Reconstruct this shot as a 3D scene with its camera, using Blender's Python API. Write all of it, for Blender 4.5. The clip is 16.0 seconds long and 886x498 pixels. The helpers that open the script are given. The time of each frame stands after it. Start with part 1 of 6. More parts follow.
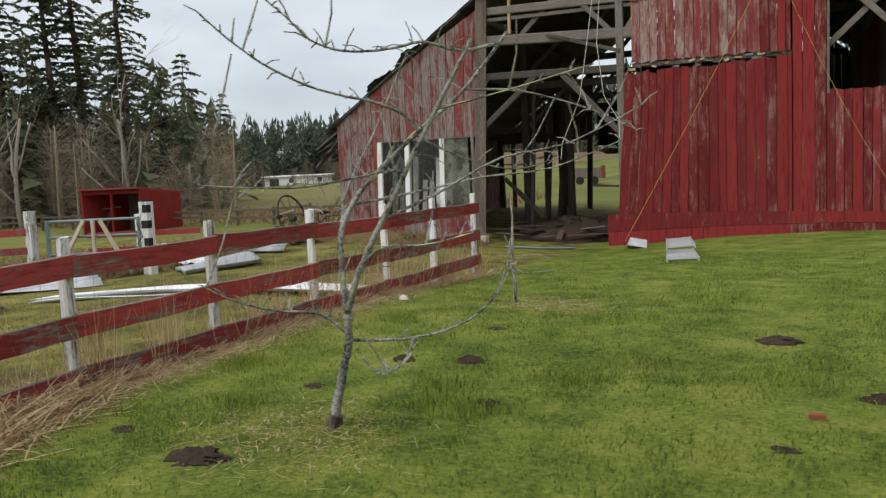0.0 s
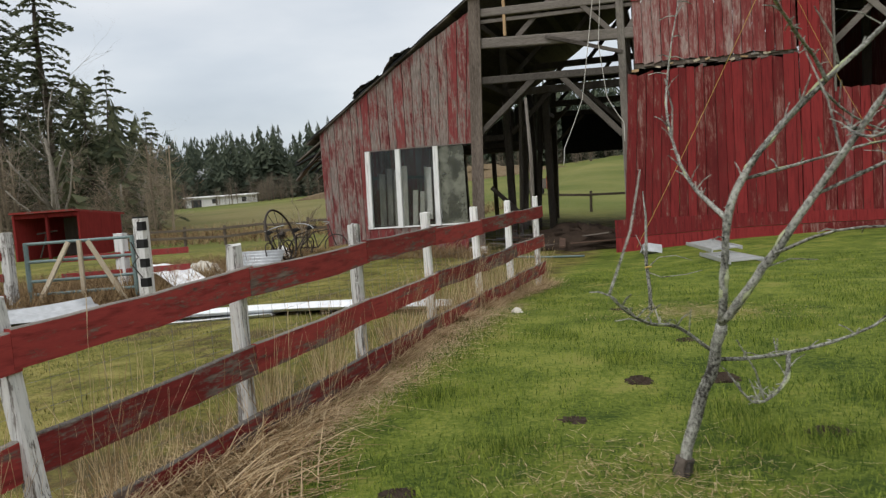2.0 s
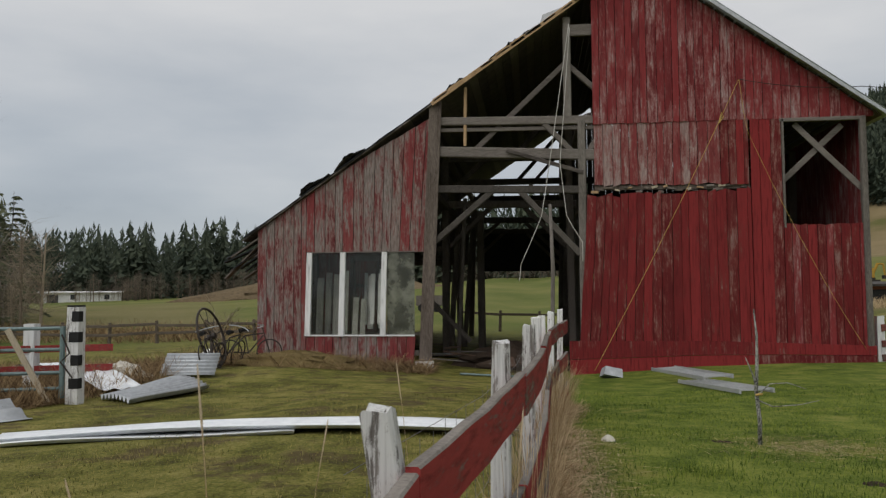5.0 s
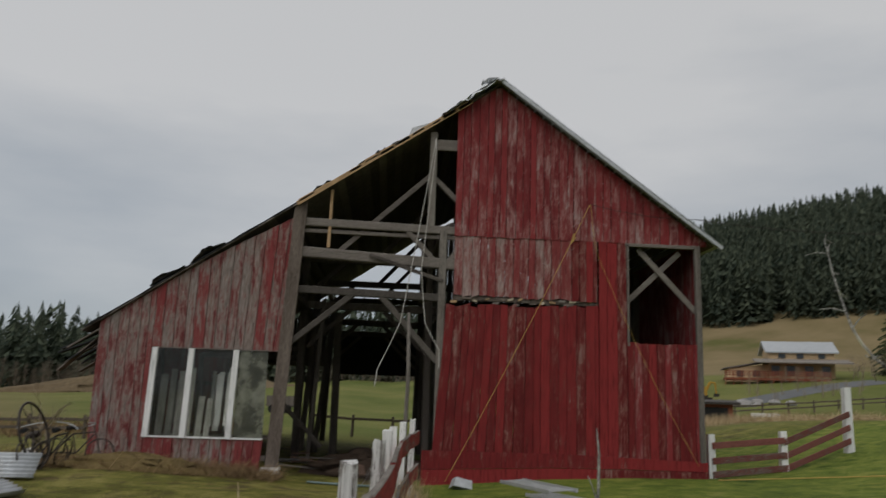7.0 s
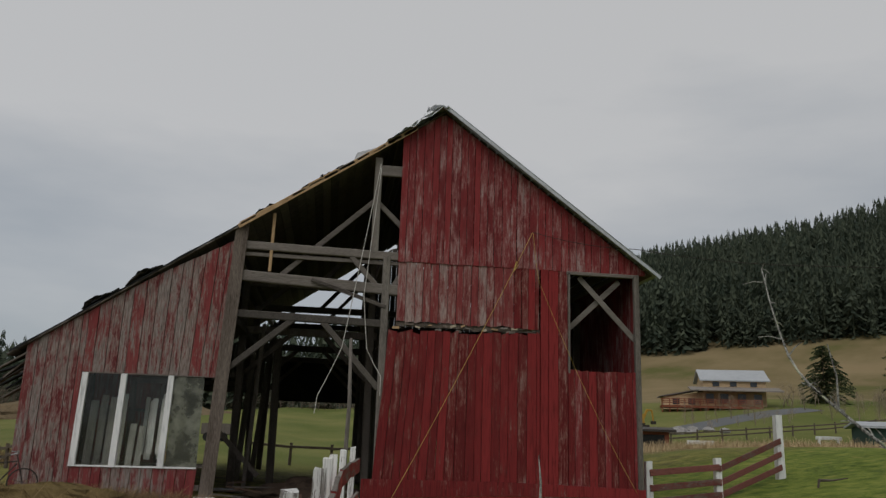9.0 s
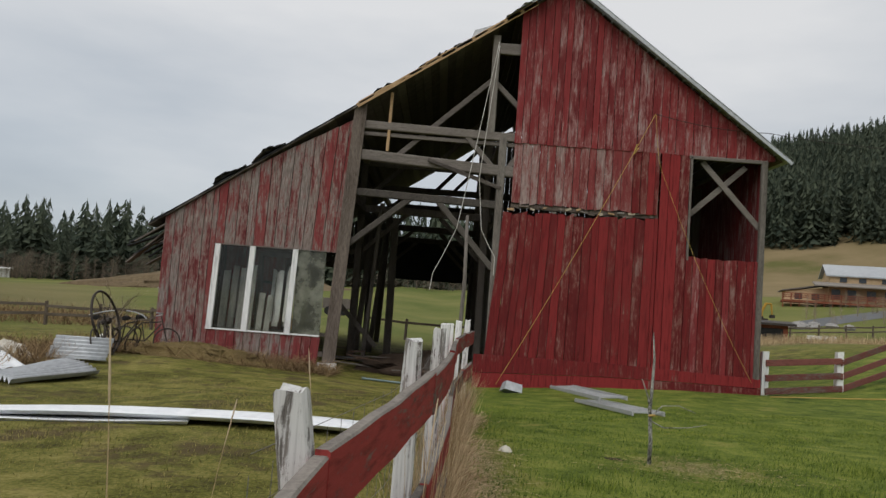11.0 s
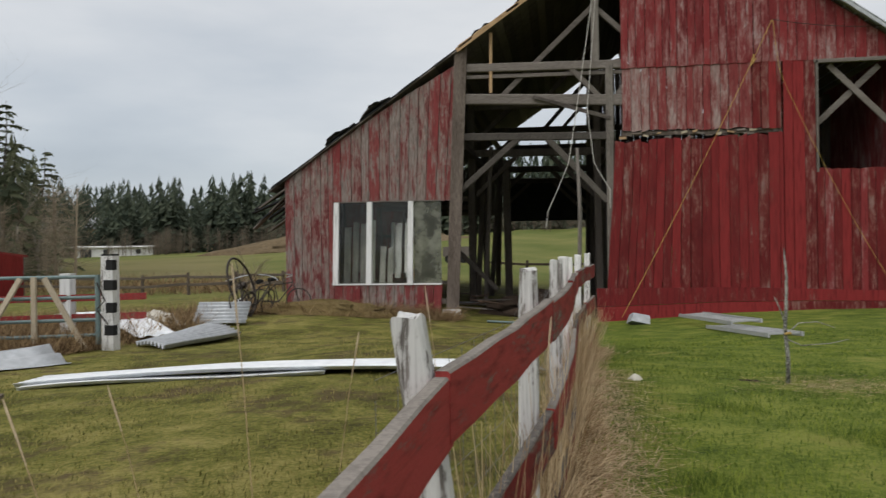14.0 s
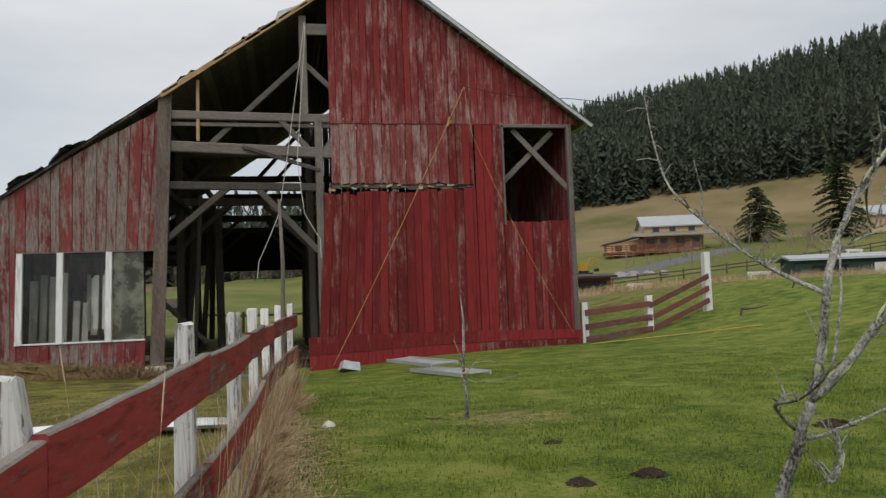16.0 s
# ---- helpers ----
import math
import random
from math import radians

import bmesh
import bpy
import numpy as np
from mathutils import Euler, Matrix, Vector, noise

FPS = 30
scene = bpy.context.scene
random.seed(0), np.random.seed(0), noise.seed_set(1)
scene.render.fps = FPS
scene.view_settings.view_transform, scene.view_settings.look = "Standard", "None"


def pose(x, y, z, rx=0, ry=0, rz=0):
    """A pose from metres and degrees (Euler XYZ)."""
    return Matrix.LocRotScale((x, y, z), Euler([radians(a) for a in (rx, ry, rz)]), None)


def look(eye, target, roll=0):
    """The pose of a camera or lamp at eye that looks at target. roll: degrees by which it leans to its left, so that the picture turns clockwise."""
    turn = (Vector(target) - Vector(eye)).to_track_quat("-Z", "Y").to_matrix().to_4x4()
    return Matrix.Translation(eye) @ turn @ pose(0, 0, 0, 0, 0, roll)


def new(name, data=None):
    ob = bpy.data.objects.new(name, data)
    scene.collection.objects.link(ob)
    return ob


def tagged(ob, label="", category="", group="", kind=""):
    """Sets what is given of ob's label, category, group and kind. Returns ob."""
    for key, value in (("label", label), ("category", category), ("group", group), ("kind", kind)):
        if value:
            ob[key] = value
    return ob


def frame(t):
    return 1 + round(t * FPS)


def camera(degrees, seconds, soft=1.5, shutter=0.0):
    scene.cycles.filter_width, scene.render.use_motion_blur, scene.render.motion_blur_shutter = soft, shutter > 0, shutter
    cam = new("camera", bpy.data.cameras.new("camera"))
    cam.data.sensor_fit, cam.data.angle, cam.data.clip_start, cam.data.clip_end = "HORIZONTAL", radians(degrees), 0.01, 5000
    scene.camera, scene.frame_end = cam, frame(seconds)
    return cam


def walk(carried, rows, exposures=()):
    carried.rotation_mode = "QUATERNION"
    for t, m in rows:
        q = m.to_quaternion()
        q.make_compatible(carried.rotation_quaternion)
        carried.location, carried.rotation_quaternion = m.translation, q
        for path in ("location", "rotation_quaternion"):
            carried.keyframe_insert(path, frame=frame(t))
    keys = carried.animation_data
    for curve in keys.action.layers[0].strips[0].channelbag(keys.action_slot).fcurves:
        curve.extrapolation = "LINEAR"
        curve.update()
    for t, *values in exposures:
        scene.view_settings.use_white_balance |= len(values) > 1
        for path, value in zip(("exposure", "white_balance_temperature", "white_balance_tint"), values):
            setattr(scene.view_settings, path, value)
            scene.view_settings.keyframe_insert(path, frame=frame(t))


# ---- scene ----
cam = camera(58.8, 16.0, soft=1.3, shutter=0.25)
PATH = [
    (0, (0.203, 0.188, 1.649), (-0.548, 2.032, 1.46), -2.7),
    (0.5, (-0.394, 0.207, 1.569), (-1.134, 2.056, 1.393), -4.0),
    (1, (-1.063, 0.275, 1.576), (-1.77, 2.139, 1.41), -4.9),
    (1.5, (-1.657, 0.371, 1.54), (-2.3, 2.257, 1.371), -4.6),
    (2, (-2.273, 0.543, 1.563), (-2.833, 2.456, 1.404), -4.1),
    (2.5, (-2.804, 0.655, 1.554), (-3.229, 2.605, 1.436), -3.4),
    (3, (-3.228, 0.781, 1.554), (-3.536, 2.757, 1.563), -1.7),
    (3.5, (-3.704, 1.003, 1.55), (-3.925, 2.987, 1.668), -1.4),
    (4, (-4.151, 1.188, 1.546), (-4.318, 3.176, 1.691), -1.9),
    (4.2, (-4.311, 1.319, 1.515), (-4.482, 3.307, 1.648), -1.7),
    (6.3, (-4.742, 1.247, 1.492), (-5.041, 3.221, 1.606), 1.2),
    (6.5, (-4.724, 1.285, 1.502), (-4.931, 3.267, 1.67), 1.3),
    (7, (-4.629, 1.246, 1.565), (-4.507, 3.205, 1.946), 1.9),
    (7.5, (-4.595, 1.231, 1.607), (-4.336, 3.155, 2.088), 1.1),
    (8, (-4.623, 1.236, 1.615), (-4.317, 3.145, 2.127), 0.7),
    (8.2, (-4.625, 1.243, 1.605), (-4.306, 3.149, 2.121), 0.3),
    (10.3, (-4.684, 1.32, 1.49), (-4.591, 3.302, 1.741), 4.9),
    (10.5, (-4.66, 1.267, 1.474), (-4.587, 3.253, 1.705), 4.8),
    (11, (-4.68, 1.297, 1.446), (-4.684, 3.291, 1.596), 4.3),
    (11.5, (-4.728, 1.304, 1.443), (-4.845, 3.3, 1.496), 3.0),
    (11.7, (-4.743, 1.297, 1.421), (-4.95, 3.286, 1.438), 2.0),
    (12, (-4.762, 1.314, 1.38), (-5.123, 3.282, 1.362), 1.8),
    (12.5, (-4.817, 1.329, 1.371), (-5.314, 3.266, 1.347), 1.2),
    (13, (-4.826, 1.332, 1.37), (-5.341, 3.264, 1.341), 0.9),
    (13.5, (-4.782, 1.316, 1.376), (-5.261, 3.258, 1.35), 0.4),
    (14, (-4.643, 1.284, 1.393), (-4.938, 3.262, 1.394), -0.8),
    (14.2, (-4.609, 1.22, 1.398), (-4.819, 3.209, 1.423), -1.3),
    (14.5, (-4.546, 1.182, 1.41), (-4.612, 3.18, 1.464), -1.3),
    (15, (-4.446, 1.183, 1.426), (-4.317, 3.176, 1.526), -1.6),
    (15.5, (-4.378, 1.134, 1.421), (-4.102, 3.112, 1.533), -2.1),
    (16, (-4.361, 1.119, 1.402), (-3.959, 3.075, 1.51), -2.1),
]
EXPOSURES = [(0.0, 0.4), (1.0, 0.33), (2.0, 0.35), (2.5, 0.28), (3.0, 0.2), (3.5, -0.08), (4.0, -0.26), (6.3, -0.12), (7.0, -0.44), (8.2, -0.72), (10.3, -0.08), (11.0, -0.02), (12.0, 0.12), (12.8, 0.14), (14.0, 0.1), (15.0, 0.1), (16.0, 0.06)]
walk(cam, [(t, look(eye, target, roll)) for t, eye, target, roll in PATH], EXPOSURES)

# ---- world: an overcast winter sky ----
world = bpy.data.worlds.new("overcast_sky")
scene.world = world
world.use_nodes = True
wn, wl = world.node_tree.nodes, world.node_tree.links
wn.clear()
w_out = wn.new("ShaderNodeOutputWorld")
w_bg = wn.new("ShaderNodeBackground")
w_coord = wn.new("ShaderNodeTexCoord")
w_sky = wn.new("ShaderNodeTexSky")
w_sky.sky_type, w_sky.sun_disc = "NISHITA", False
w_sky.sun_elevation, w_sky.sun_rotation = radians(38), radians(150)
w_bgsky = wn.new("ShaderNodeBackground")
w_bgsky.inputs["Strength"].default_value = 0.012
w_sep = wn.new("ShaderNodeSeparateXYZ")
w_map = wn.new("ShaderNodeMapping")
w_map.inputs["Scale"].default_value = (1.3, 1.3, 4.5)
w_noise = wn.new("ShaderNodeTexNoise")
w_noise.inputs["Scale"].default_value, w_noise.inputs["Detail"].default_value = 1.6, 6.0
w_ramp = wn.new("ShaderNodeValToRGB")
w_ramp.color_ramp.elements[0].position, w_ramp.color_ramp.elements[0].color = 0.0, (0.31, 0.352, 0.41, 1)
w_ramp.color_ramp.elements[1].position, w_ramp.color_ramp.elements[1].color = 0.42, (0.765, 0.765, 0.765, 1)
w_mid = w_ramp.color_ramp.elements.new(0.19)
w_mid.color = (0.50, 0.535, 0.575, 1)
w_add = wn.new("ShaderNodeMath")
w_add.operation = "MULTIPLY_ADD"
w_add.inputs[1].default_value, w_add.inputs[2].default_value = 0.55, -0.22
w_sum = wn.new("ShaderNodeMath")
w_mix = wn.new("ShaderNodeAddShader")
wl.new(w_coord.outputs["Generated"], w_map.inputs["Vector"])
wl.new(w_map.outputs["Vector"], w_noise.inputs["Vector"])
wl.new(w_coord.outputs["Generated"], w_sep.inputs["Vector"])
wl.new(w_noise.outputs["Fac"], w_add.inputs[0])
wl.new(w_sep.outputs["Z"], w_sum.inputs[0])
wl.new(w_add.outputs["Value"], w_sum.inputs[1])
wl.new(w_sum.outputs["Value"], w_ramp.inputs["Fac"])
wl.new(w_ramp.outputs["Color"], w_bg.inputs["Color"])
w_bg.inputs["Strength"].default_value = 0.92
wl.new(w_sky.outputs["Color"], w_bgsky.inputs["Color"])
wl.new(w_bg.outputs["Background"], w_mix.inputs[0])
wl.new(w_bgsky.outputs["Background"], w_mix.inputs[1])
wl.new(w_mix.outputs["Shader"], w_out.inputs["Surface"])
sun = new("sun", bpy.data.lights.new("sun", "SUN"))
sun.data.energy, sun.data.angle, sun.data.color = 1.5, radians(60), (1.0, 0.97, 0.93)
sun.matrix_world = look((-20, -30, 40), (0, 0, 0))


# ---- materials ----
def material(name, rough=0.8, metal=0.0):
    m = bpy.data.materials.new(name)
    m.use_nodes = True
    b = m.node_tree.nodes["Principled BSDF"]
    b.inputs["Roughness"].default_value, b.inputs["Metallic"].default_value = rough, metal
    if rough >= 0.7 and not metal:
        b.inputs["Specular IOR Level"].default_value = 0.15
    return m, m.node_tree.nodes, m.node_tree.links, b


def coords(n, l, scale=(1, 1, 1), shift=True):
    """Object coordinates, scaled, shifted by the object's own random number."""
    c, mp = n.new("ShaderNodeTexCoord"), n.new("ShaderNodeMapping")
    mp.inputs["Scale"].default_value = scale
    l.new(c.outputs["Object"], mp.inputs["Vector"])
    if shift:
        oi, mu = n.new("ShaderNodeObjectInfo"), n.new("ShaderNodeMath")
        mu.operation, mu.inputs[1].default_value = "MULTIPLY", 40.0
        l.new(oi.outputs["Random"], mu.inputs[0])
        l.new(mu.outputs["Value"], mp.inputs["Location"])
    return mp.outputs["Vector"]


def noise_tex(n, l, vec, scale, detail=5.0, rough=0.6):
    t = n.new("ShaderNodeTexNoise")
    t.inputs["Scale"].default_value, t.inputs["Detail"].default_value, t.inputs["Roughness"].default_value = scale, detail, rough
    l.new(vec, t.inputs["Vector"])
    return t.outputs["Fac"]


def ramp(n, l, fac, stops):
    r = n.new("ShaderNodeValToRGB")
    e = r.color_ramp.elements
    while len(e) < len(stops):
        e.new(0.5)
    for q, (p, c) in zip(e, stops):
        q.position, q.color = p, (*c, 1)
    l.new(fac, r.inputs["Fac"])
    return r.outputs["Color"]


def mixed(n, l, fac, a, b, mode="MIX"):
    x = n.new("ShaderNodeMix")
    x.data_type, x.blend_type = "RGBA", mode
    for sock, val in ((x.inputs[0], fac), (x.inputs[6], a), (x.inputs[7], b)):
        if isinstance(val, (int, float)):
            sock.default_value = val
        elif isinstance(val, tuple):
            sock.default_value = (*val, 1)
        else:
            l.new(val, sock)
    return x.outputs[2]


def bump(n, l, b, height, strength=0.4, dist=0.01):
    bp = n.new("ShaderNodeBump")
    bp.inputs["Strength"].default_value, bp.inputs["Distance"].default_value = strength, dist
    l.new(height, bp.inputs["Height"])
    l.new(bp.outputs["Normal"], b.inputs["Normal"])


def calc(n, l, op, a, b):
    x = n.new("ShaderNodeMath")
    x.operation = op
    for sock, val in ((x.inputs[0], a), (x.inputs[1], b)):
        if isinstance(val, (int, float)):
            sock.default_value = val
        else:
            l.new(val, sock)
    return x.outputs[0]


def two_tone(name, dark, light, scale=3.0, stretch=(1, 1, 1), rough=0.85, metal=0.0, bumpiness=0.4, depth=0.01, island=0.0, vary=0.0, sharp=0.2):
    """Grain at one scale over blotches at another, with a little difference from piece to piece."""
    m, n, l, b = material(name, rough, metal)
    v = coords(n, l, stretch)
    fine, wide = noise_tex(n, l, v, scale * 6, 6), noise_tex(n, l, v, scale * 0.5, 3)
    f = calc(n, l, "ADD", calc(n, l, "MULTIPLY", fine, 0.6), calc(n, l, "MULTIPLY", wide, 0.4))
    if island:
        g = n.new("ShaderNodeNewGeometry")
        f = calc(n, l, "ADD", f, calc(n, l, "MULTIPLY", calc(n, l, "SUBTRACT", g.outputs["Random Per Island"], 0.5), island))
    if vary:
        oi = n.new("ShaderNodeObjectInfo")
        f = calc(n, l, "ADD", f, calc(n, l, "MULTIPLY", calc(n, l, "SUBTRACT", oi.outputs["Random"], 0.5), vary))
    l.new(ramp(n, l, f, [(0.5 - sharp, dark), (0.5 + sharp, light)]), b.inputs["Base Color"])
    if bumpiness:
        bump(n, l, b, fine, bumpiness, depth)
    return m


def painted(name, paint_dark, paint_light, wear, wood_dark=(0.10, 0.085, 0.078), wood_light=(0.34, 0.31, 0.29), grain=(6.5, 6.5, 0.6), rough=0.8, vary=0.08, soft=0.045, flecks=6.0, faded=None, patchy=0.0):
    """Old paint on boards: flaked along the grain, thinning from full paint over a faded film to bare wood; wear is how much wood shows, patchy how far it changes over the wall."""
    m, n, l, b = material(name, rough)
    v = coords(n, l, grain)
    oi = n.new("ShaderNodeObjectInfo")
    r0 = calc(n, l, "SUBTRACT", oi.outputs["Random"], 0.5)
    fine = noise_tex(n, l, v, 2.6, 8, 0.72)
    v2 = coords(n, l, tuple(1.0 if g < 2 else 3.5 for g in grain))
    mid = noise_tex(n, l, v2, 1.2, 6, 0.65)
    v3 = coords(n, l, tuple(1.6 if g < 2 else 5.0 for g in grain))
    fleck = noise_tex(n, l, v3, flecks, 7, 0.8)
    mask = calc(n, l, "ADD", calc(n, l, "MULTIPLY", fine, 0.40), calc(n, l, "ADD", calc(n, l, "MULTIPLY", mid, 0.34), calc(n, l, "MULTIPLY", fleck, 0.26)))
    mask = calc(n, l, "ADD", mask, calc(n, l, "MULTIPLY", r0, vary))
    if patchy:
        pos = n.new("ShaderNodeNewGeometry")
        wide = noise_tex(n, l, pos.outputs["Position"], 0.55, 3, 0.55)
        mask = calc(n, l, "ADD", mask, calc(n, l, "MULTIPLY", calc(n, l, "SUBTRACT", wide, 0.5), patchy))
    cut = 0.30 + 0.40 * wear
    k = ramp(n, l, mask, [(max(0.0, cut - soft), (0, 0, 0)), (min(1.0, cut + soft), (1, 1, 1))])
    wood = ramp(n, l, noise_tex(n, l, v, 6.0, 5), [(0.3, wood_dark), (0.7, wood_light)])
    paint = ramp(n, l, calc(n, l, "ADD", calc(n, l, "MULTIPLY", fine, 0.7), calc(n, l, "ADD", calc(n, l, "MULTIPLY", r0, 0.45), 0.15)), [(0.3, paint_dark), (0.72, paint_light)])
    paint = mixed(n, l, ramp(n, l, noise_tex(n, l, v, 3.1, 4), [(0.50, (0, 0, 0)), (0.68, (0.6, 0.6, 0.6))]), paint, tuple(0.55 * c for c in paint_dark))
    if faded:
        film = ramp(n, l, mask, [(max(0.0, cut - 2.6 * soft), (0, 0, 0)), (max(0.01, cut - 0.6 * soft), (1, 1, 1))])
        wood = mixed(n, l, film, wood, faded)
    l.new(mixed(n, l, k, wood, paint), b.inputs["Base Color"])
    bump(n, l, b, mask, 0.6, 0.008)
    return m


def leafy(m, share=0.45):
    """Lets light through thin leaves, needles and dry blades."""
    n, l = m.node_tree.nodes, m.node_tree.links
    b, out = n["Principled BSDF"], n["Material Output"]
    tr, mx = n.new("ShaderNodeBsdfTranslucent"), n.new("ShaderNodeMixShader")
    l.new(b.inputs["Base Color"].links[0].from_socket, tr.inputs["Color"])
    mx.inputs[0].default_value = share
    l.new(b.outputs["BSDF"], mx.inputs[1])
    l.new(tr.outputs["BSDF"], mx.inputs[2])
    l.new(mx.outputs["Shader"], out.inputs["Surface"])
    return m


RED_D, RED_L = (0.115, 0.016, 0.018), (0.225, 0.034, 0.036)
FILM = (0.255, 0.105, 0.100)
M_RED_FRESH = painted("red_barn_paint", (0.105, 0.013, 0.014), (0.230, 0.027, 0.028), 0.375, wood_dark=(0.10, 0.042, 0.036), wood_light=(0.33, 0.21, 0.19), vary=0.09, soft=0.026, faded=(0.165, 0.045, 0.038), patchy=0.18)
M_RED_WORN = painted("worn_red_barn_paint", RED_D, RED_L, 0.45, vary=0.07, soft=0.034, wood_dark=(0.17, 0.105, 0.10), wood_light=(0.44, 0.36, 0.35), faded=FILM, patchy=0.20)
M_RED_PALE = painted("pale_worn_barn_paint", (0.12, 0.022, 0.022), (0.22, 0.045, 0.045), 0.53, vary=0.10, soft=0.034, wood_dark=(0.17, 0.105, 0.095), wood_light=(0.40, 0.31, 0.29), faded=(0.235, 0.095, 0.088), patchy=0.12)
M_RED_BARE = painted("flaking_barn_paint", (0.105, 0.021, 0.022), (0.205, 0.044, 0.044), 0.50, vary=0.06, soft=0.022, wood_dark=(0.085, 0.062, 0.054), wood_light=(0.32, 0.262, 0.235), faded=(0.19, 0.088, 0.080), patchy=0.20)
M_RED_GREYED = painted("greyed_barn_paint", (0.105, 0.024, 0.024), (0.20, 0.052, 0.050), 0.56, vary=0.07, soft=0.022, wood_dark=(0.085, 0.066, 0.058), wood_light=(0.32, 0.272, 0.248), faded=(0.205, 0.115, 0.105), patchy=0.20)
M_RAIL = painted("rail_paint", (0.145, 0.021, 0.020), (0.31, 0.050, 0.046), 0.42, grain=(9, 0.9, 9), vary=0.05, soft=0.03, flecks=10.0, wood_dark=(0.06, 0.042, 0.036), wood_light=(0.22, 0.175, 0.15))
M_RAIL_FADED = painted("faded_rail_paint", (0.13, 0.040, 0.035), (0.22, 0.085, 0.072), 0.42, grain=(0.9, 6, 9), vary=0.12, wood_dark=(0.07, 0.05, 0.045), wood_light=(0.22, 0.17, 0.14))
M_POST = painted("white_post_paint", (0.55, 0.55, 0.54), (0.80, 0.80, 0.79), 0.385, soft=0.015, vary=0.05, grain=(22, 22, 0.8), wood_dark=(0.045, 0.04, 0.036), wood_light=(0.27, 0.25, 0.23))
M_WHITE = painted("white_trim_paint", (0.62, 0.63, 0.63), (0.82, 0.82, 0.81), 0.12)
M_BLACK = two_tone("black_paint_and_shade", (0.012, 0.012, 0.012), (0.03, 0.03, 0.03), 4)
M_GREY = two_tone("weathered_grey_wood", (0.062, 0.054, 0.048), (0.25, 0.225, 0.20), 2.0, (6, 6, 0.7), vary=0.3)
M_BROWNGREY = two_tone("brown_grey_weathered_wood", (0.060, 0.046, 0.038), (0.24, 0.20, 0.17), 2.0, (6, 6, 0.7), vary=0.2)
M_GREYX = two_tone("weathered_grey_beam", (0.050, 0.042, 0.037), (0.22, 0.195, 0.175), 2.0, (0.7, 6, 6), vary=0.3)
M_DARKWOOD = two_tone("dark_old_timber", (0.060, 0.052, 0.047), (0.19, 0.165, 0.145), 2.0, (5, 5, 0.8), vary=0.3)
# Darker than the grey beams: bay shade is mixed into this timber colour.
M_SHADEWOOD = two_tone("shaded_brown_grey_timber", (0.036, 0.032, 0.029), (0.115, 0.102, 0.090), 2.0, (2, 5, 2), vary=0.3)
M_FRESHWOOD = two_tone("split_bare_wood", (0.27, 0.17, 0.09), (0.52, 0.36, 0.21), 3.0, (4, 4, 1))
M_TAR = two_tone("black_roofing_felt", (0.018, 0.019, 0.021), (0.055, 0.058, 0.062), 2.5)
M_METAL = two_tone("galvanised_sheet", (0.29, 0.305, 0.32), (0.53, 0.555, 0.58), 1.2, rough=0.5, metal=0.3, bumpiness=0.1)
M_METALW = two_tone("bright_white_metal_sheet", (0.60, 0.63, 0.66), (0.86, 0.88, 0.90), 1.2, rough=0.45, metal=0.15, bumpiness=0.1)
M_ALU = two_tone("dull_aluminium", (0.30, 0.31, 0.32), (0.50, 0.51, 0.52), 3, rough=0.5, metal=0.3, bumpiness=0.1)
M_IRON = two_tone("rusty_dark_iron", (0.018, 0.016, 0.015), (0.07, 0.055, 0.045), 6, rough=0.6, metal=0.5)
M_BARK = two_tone("lichen_grey_bark", (0.035, 0.032, 0.028), (0.40, 0.40, 0.36), 14, (1, 1, 0.6), rough=0.95, bumpiness=1.0, sharp=0.10)
M_LICHEN = two_tone("pale_green_lichen", (0.24, 0.27, 0.13), (0.50, 0.53, 0.36), 9, rough=0.95)
M_BARKDARK = two_tone("dark_brown_bark", (0.045, 0.036, 0.030), (0.15, 0.125, 0.105), 4, rough=0.95)
M_ALDER = two_tone("grey_alder_bark", (0.14, 0.125, 0.105), (0.33, 0.30, 0.255), 1.5, rough=0.95, island=0.3)
M_TWIG = leafy(two_tone("brown_winter_twigs", (0.21, 0.172, 0.128), (0.43, 0.357, 0.268), 1.0, island=0.7), 0.35)
M_NEEDLE = leafy(two_tone("dark_conifer_needles", (0.070, 0.086, 0.052), (0.160, 0.172, 0.100), 0.5, island=0.6, bumpiness=0))
# Needle colour lifted and slightly cooled to include some distance haze.
M_FARWOOD = leafy(two_tone("hazed_far_conifer_wood", (0.050, 0.068, 0.050), (0.110, 0.130, 0.088), 0.05, island=0.45, bumpiness=0), 0.4)
M_TWIGFAR = leafy(two_tone("far_brown_brush", (0.115, 0.095, 0.074), (0.25, 0.205, 0.160), 1.0, island=0.7), 0.35)
M_ROTTEN = two_tone("rotten_brown_wood", (0.045, 0.028, 0.021), (0.16, 0.105, 0.080), 3, (1, 5, 5))
M_STRAW = leafy(two_tone("dry_tan_grass", (0.28, 0.19, 0.10), (0.66, 0.52, 0.33), 0.8, island=1.0, bumpiness=0), 0.35)
M_WEED = leafy(two_tone("brown_dead_weeds", (0.11, 0.070, 0.038), (0.36, 0.255, 0.14), 0.8, island=1.0, bumpiness=0), 0.35)
M_EVERGREEN = leafy(two_tone("broad_evergreen_leaves", (0.030, 0.046, 0.022), (0.085, 0.105, 0.048), 0.5, island=0.8, bumpiness=0), 0.35)
M_BLADE = leafy(two_tone("lawn_grass_blades", (0.056, 0.098, 0.016), (0.245, 0.300, 0.052), 0.7, island=0.4, sharp=0.10, rough=0.7, bumpiness=0), 0.25)
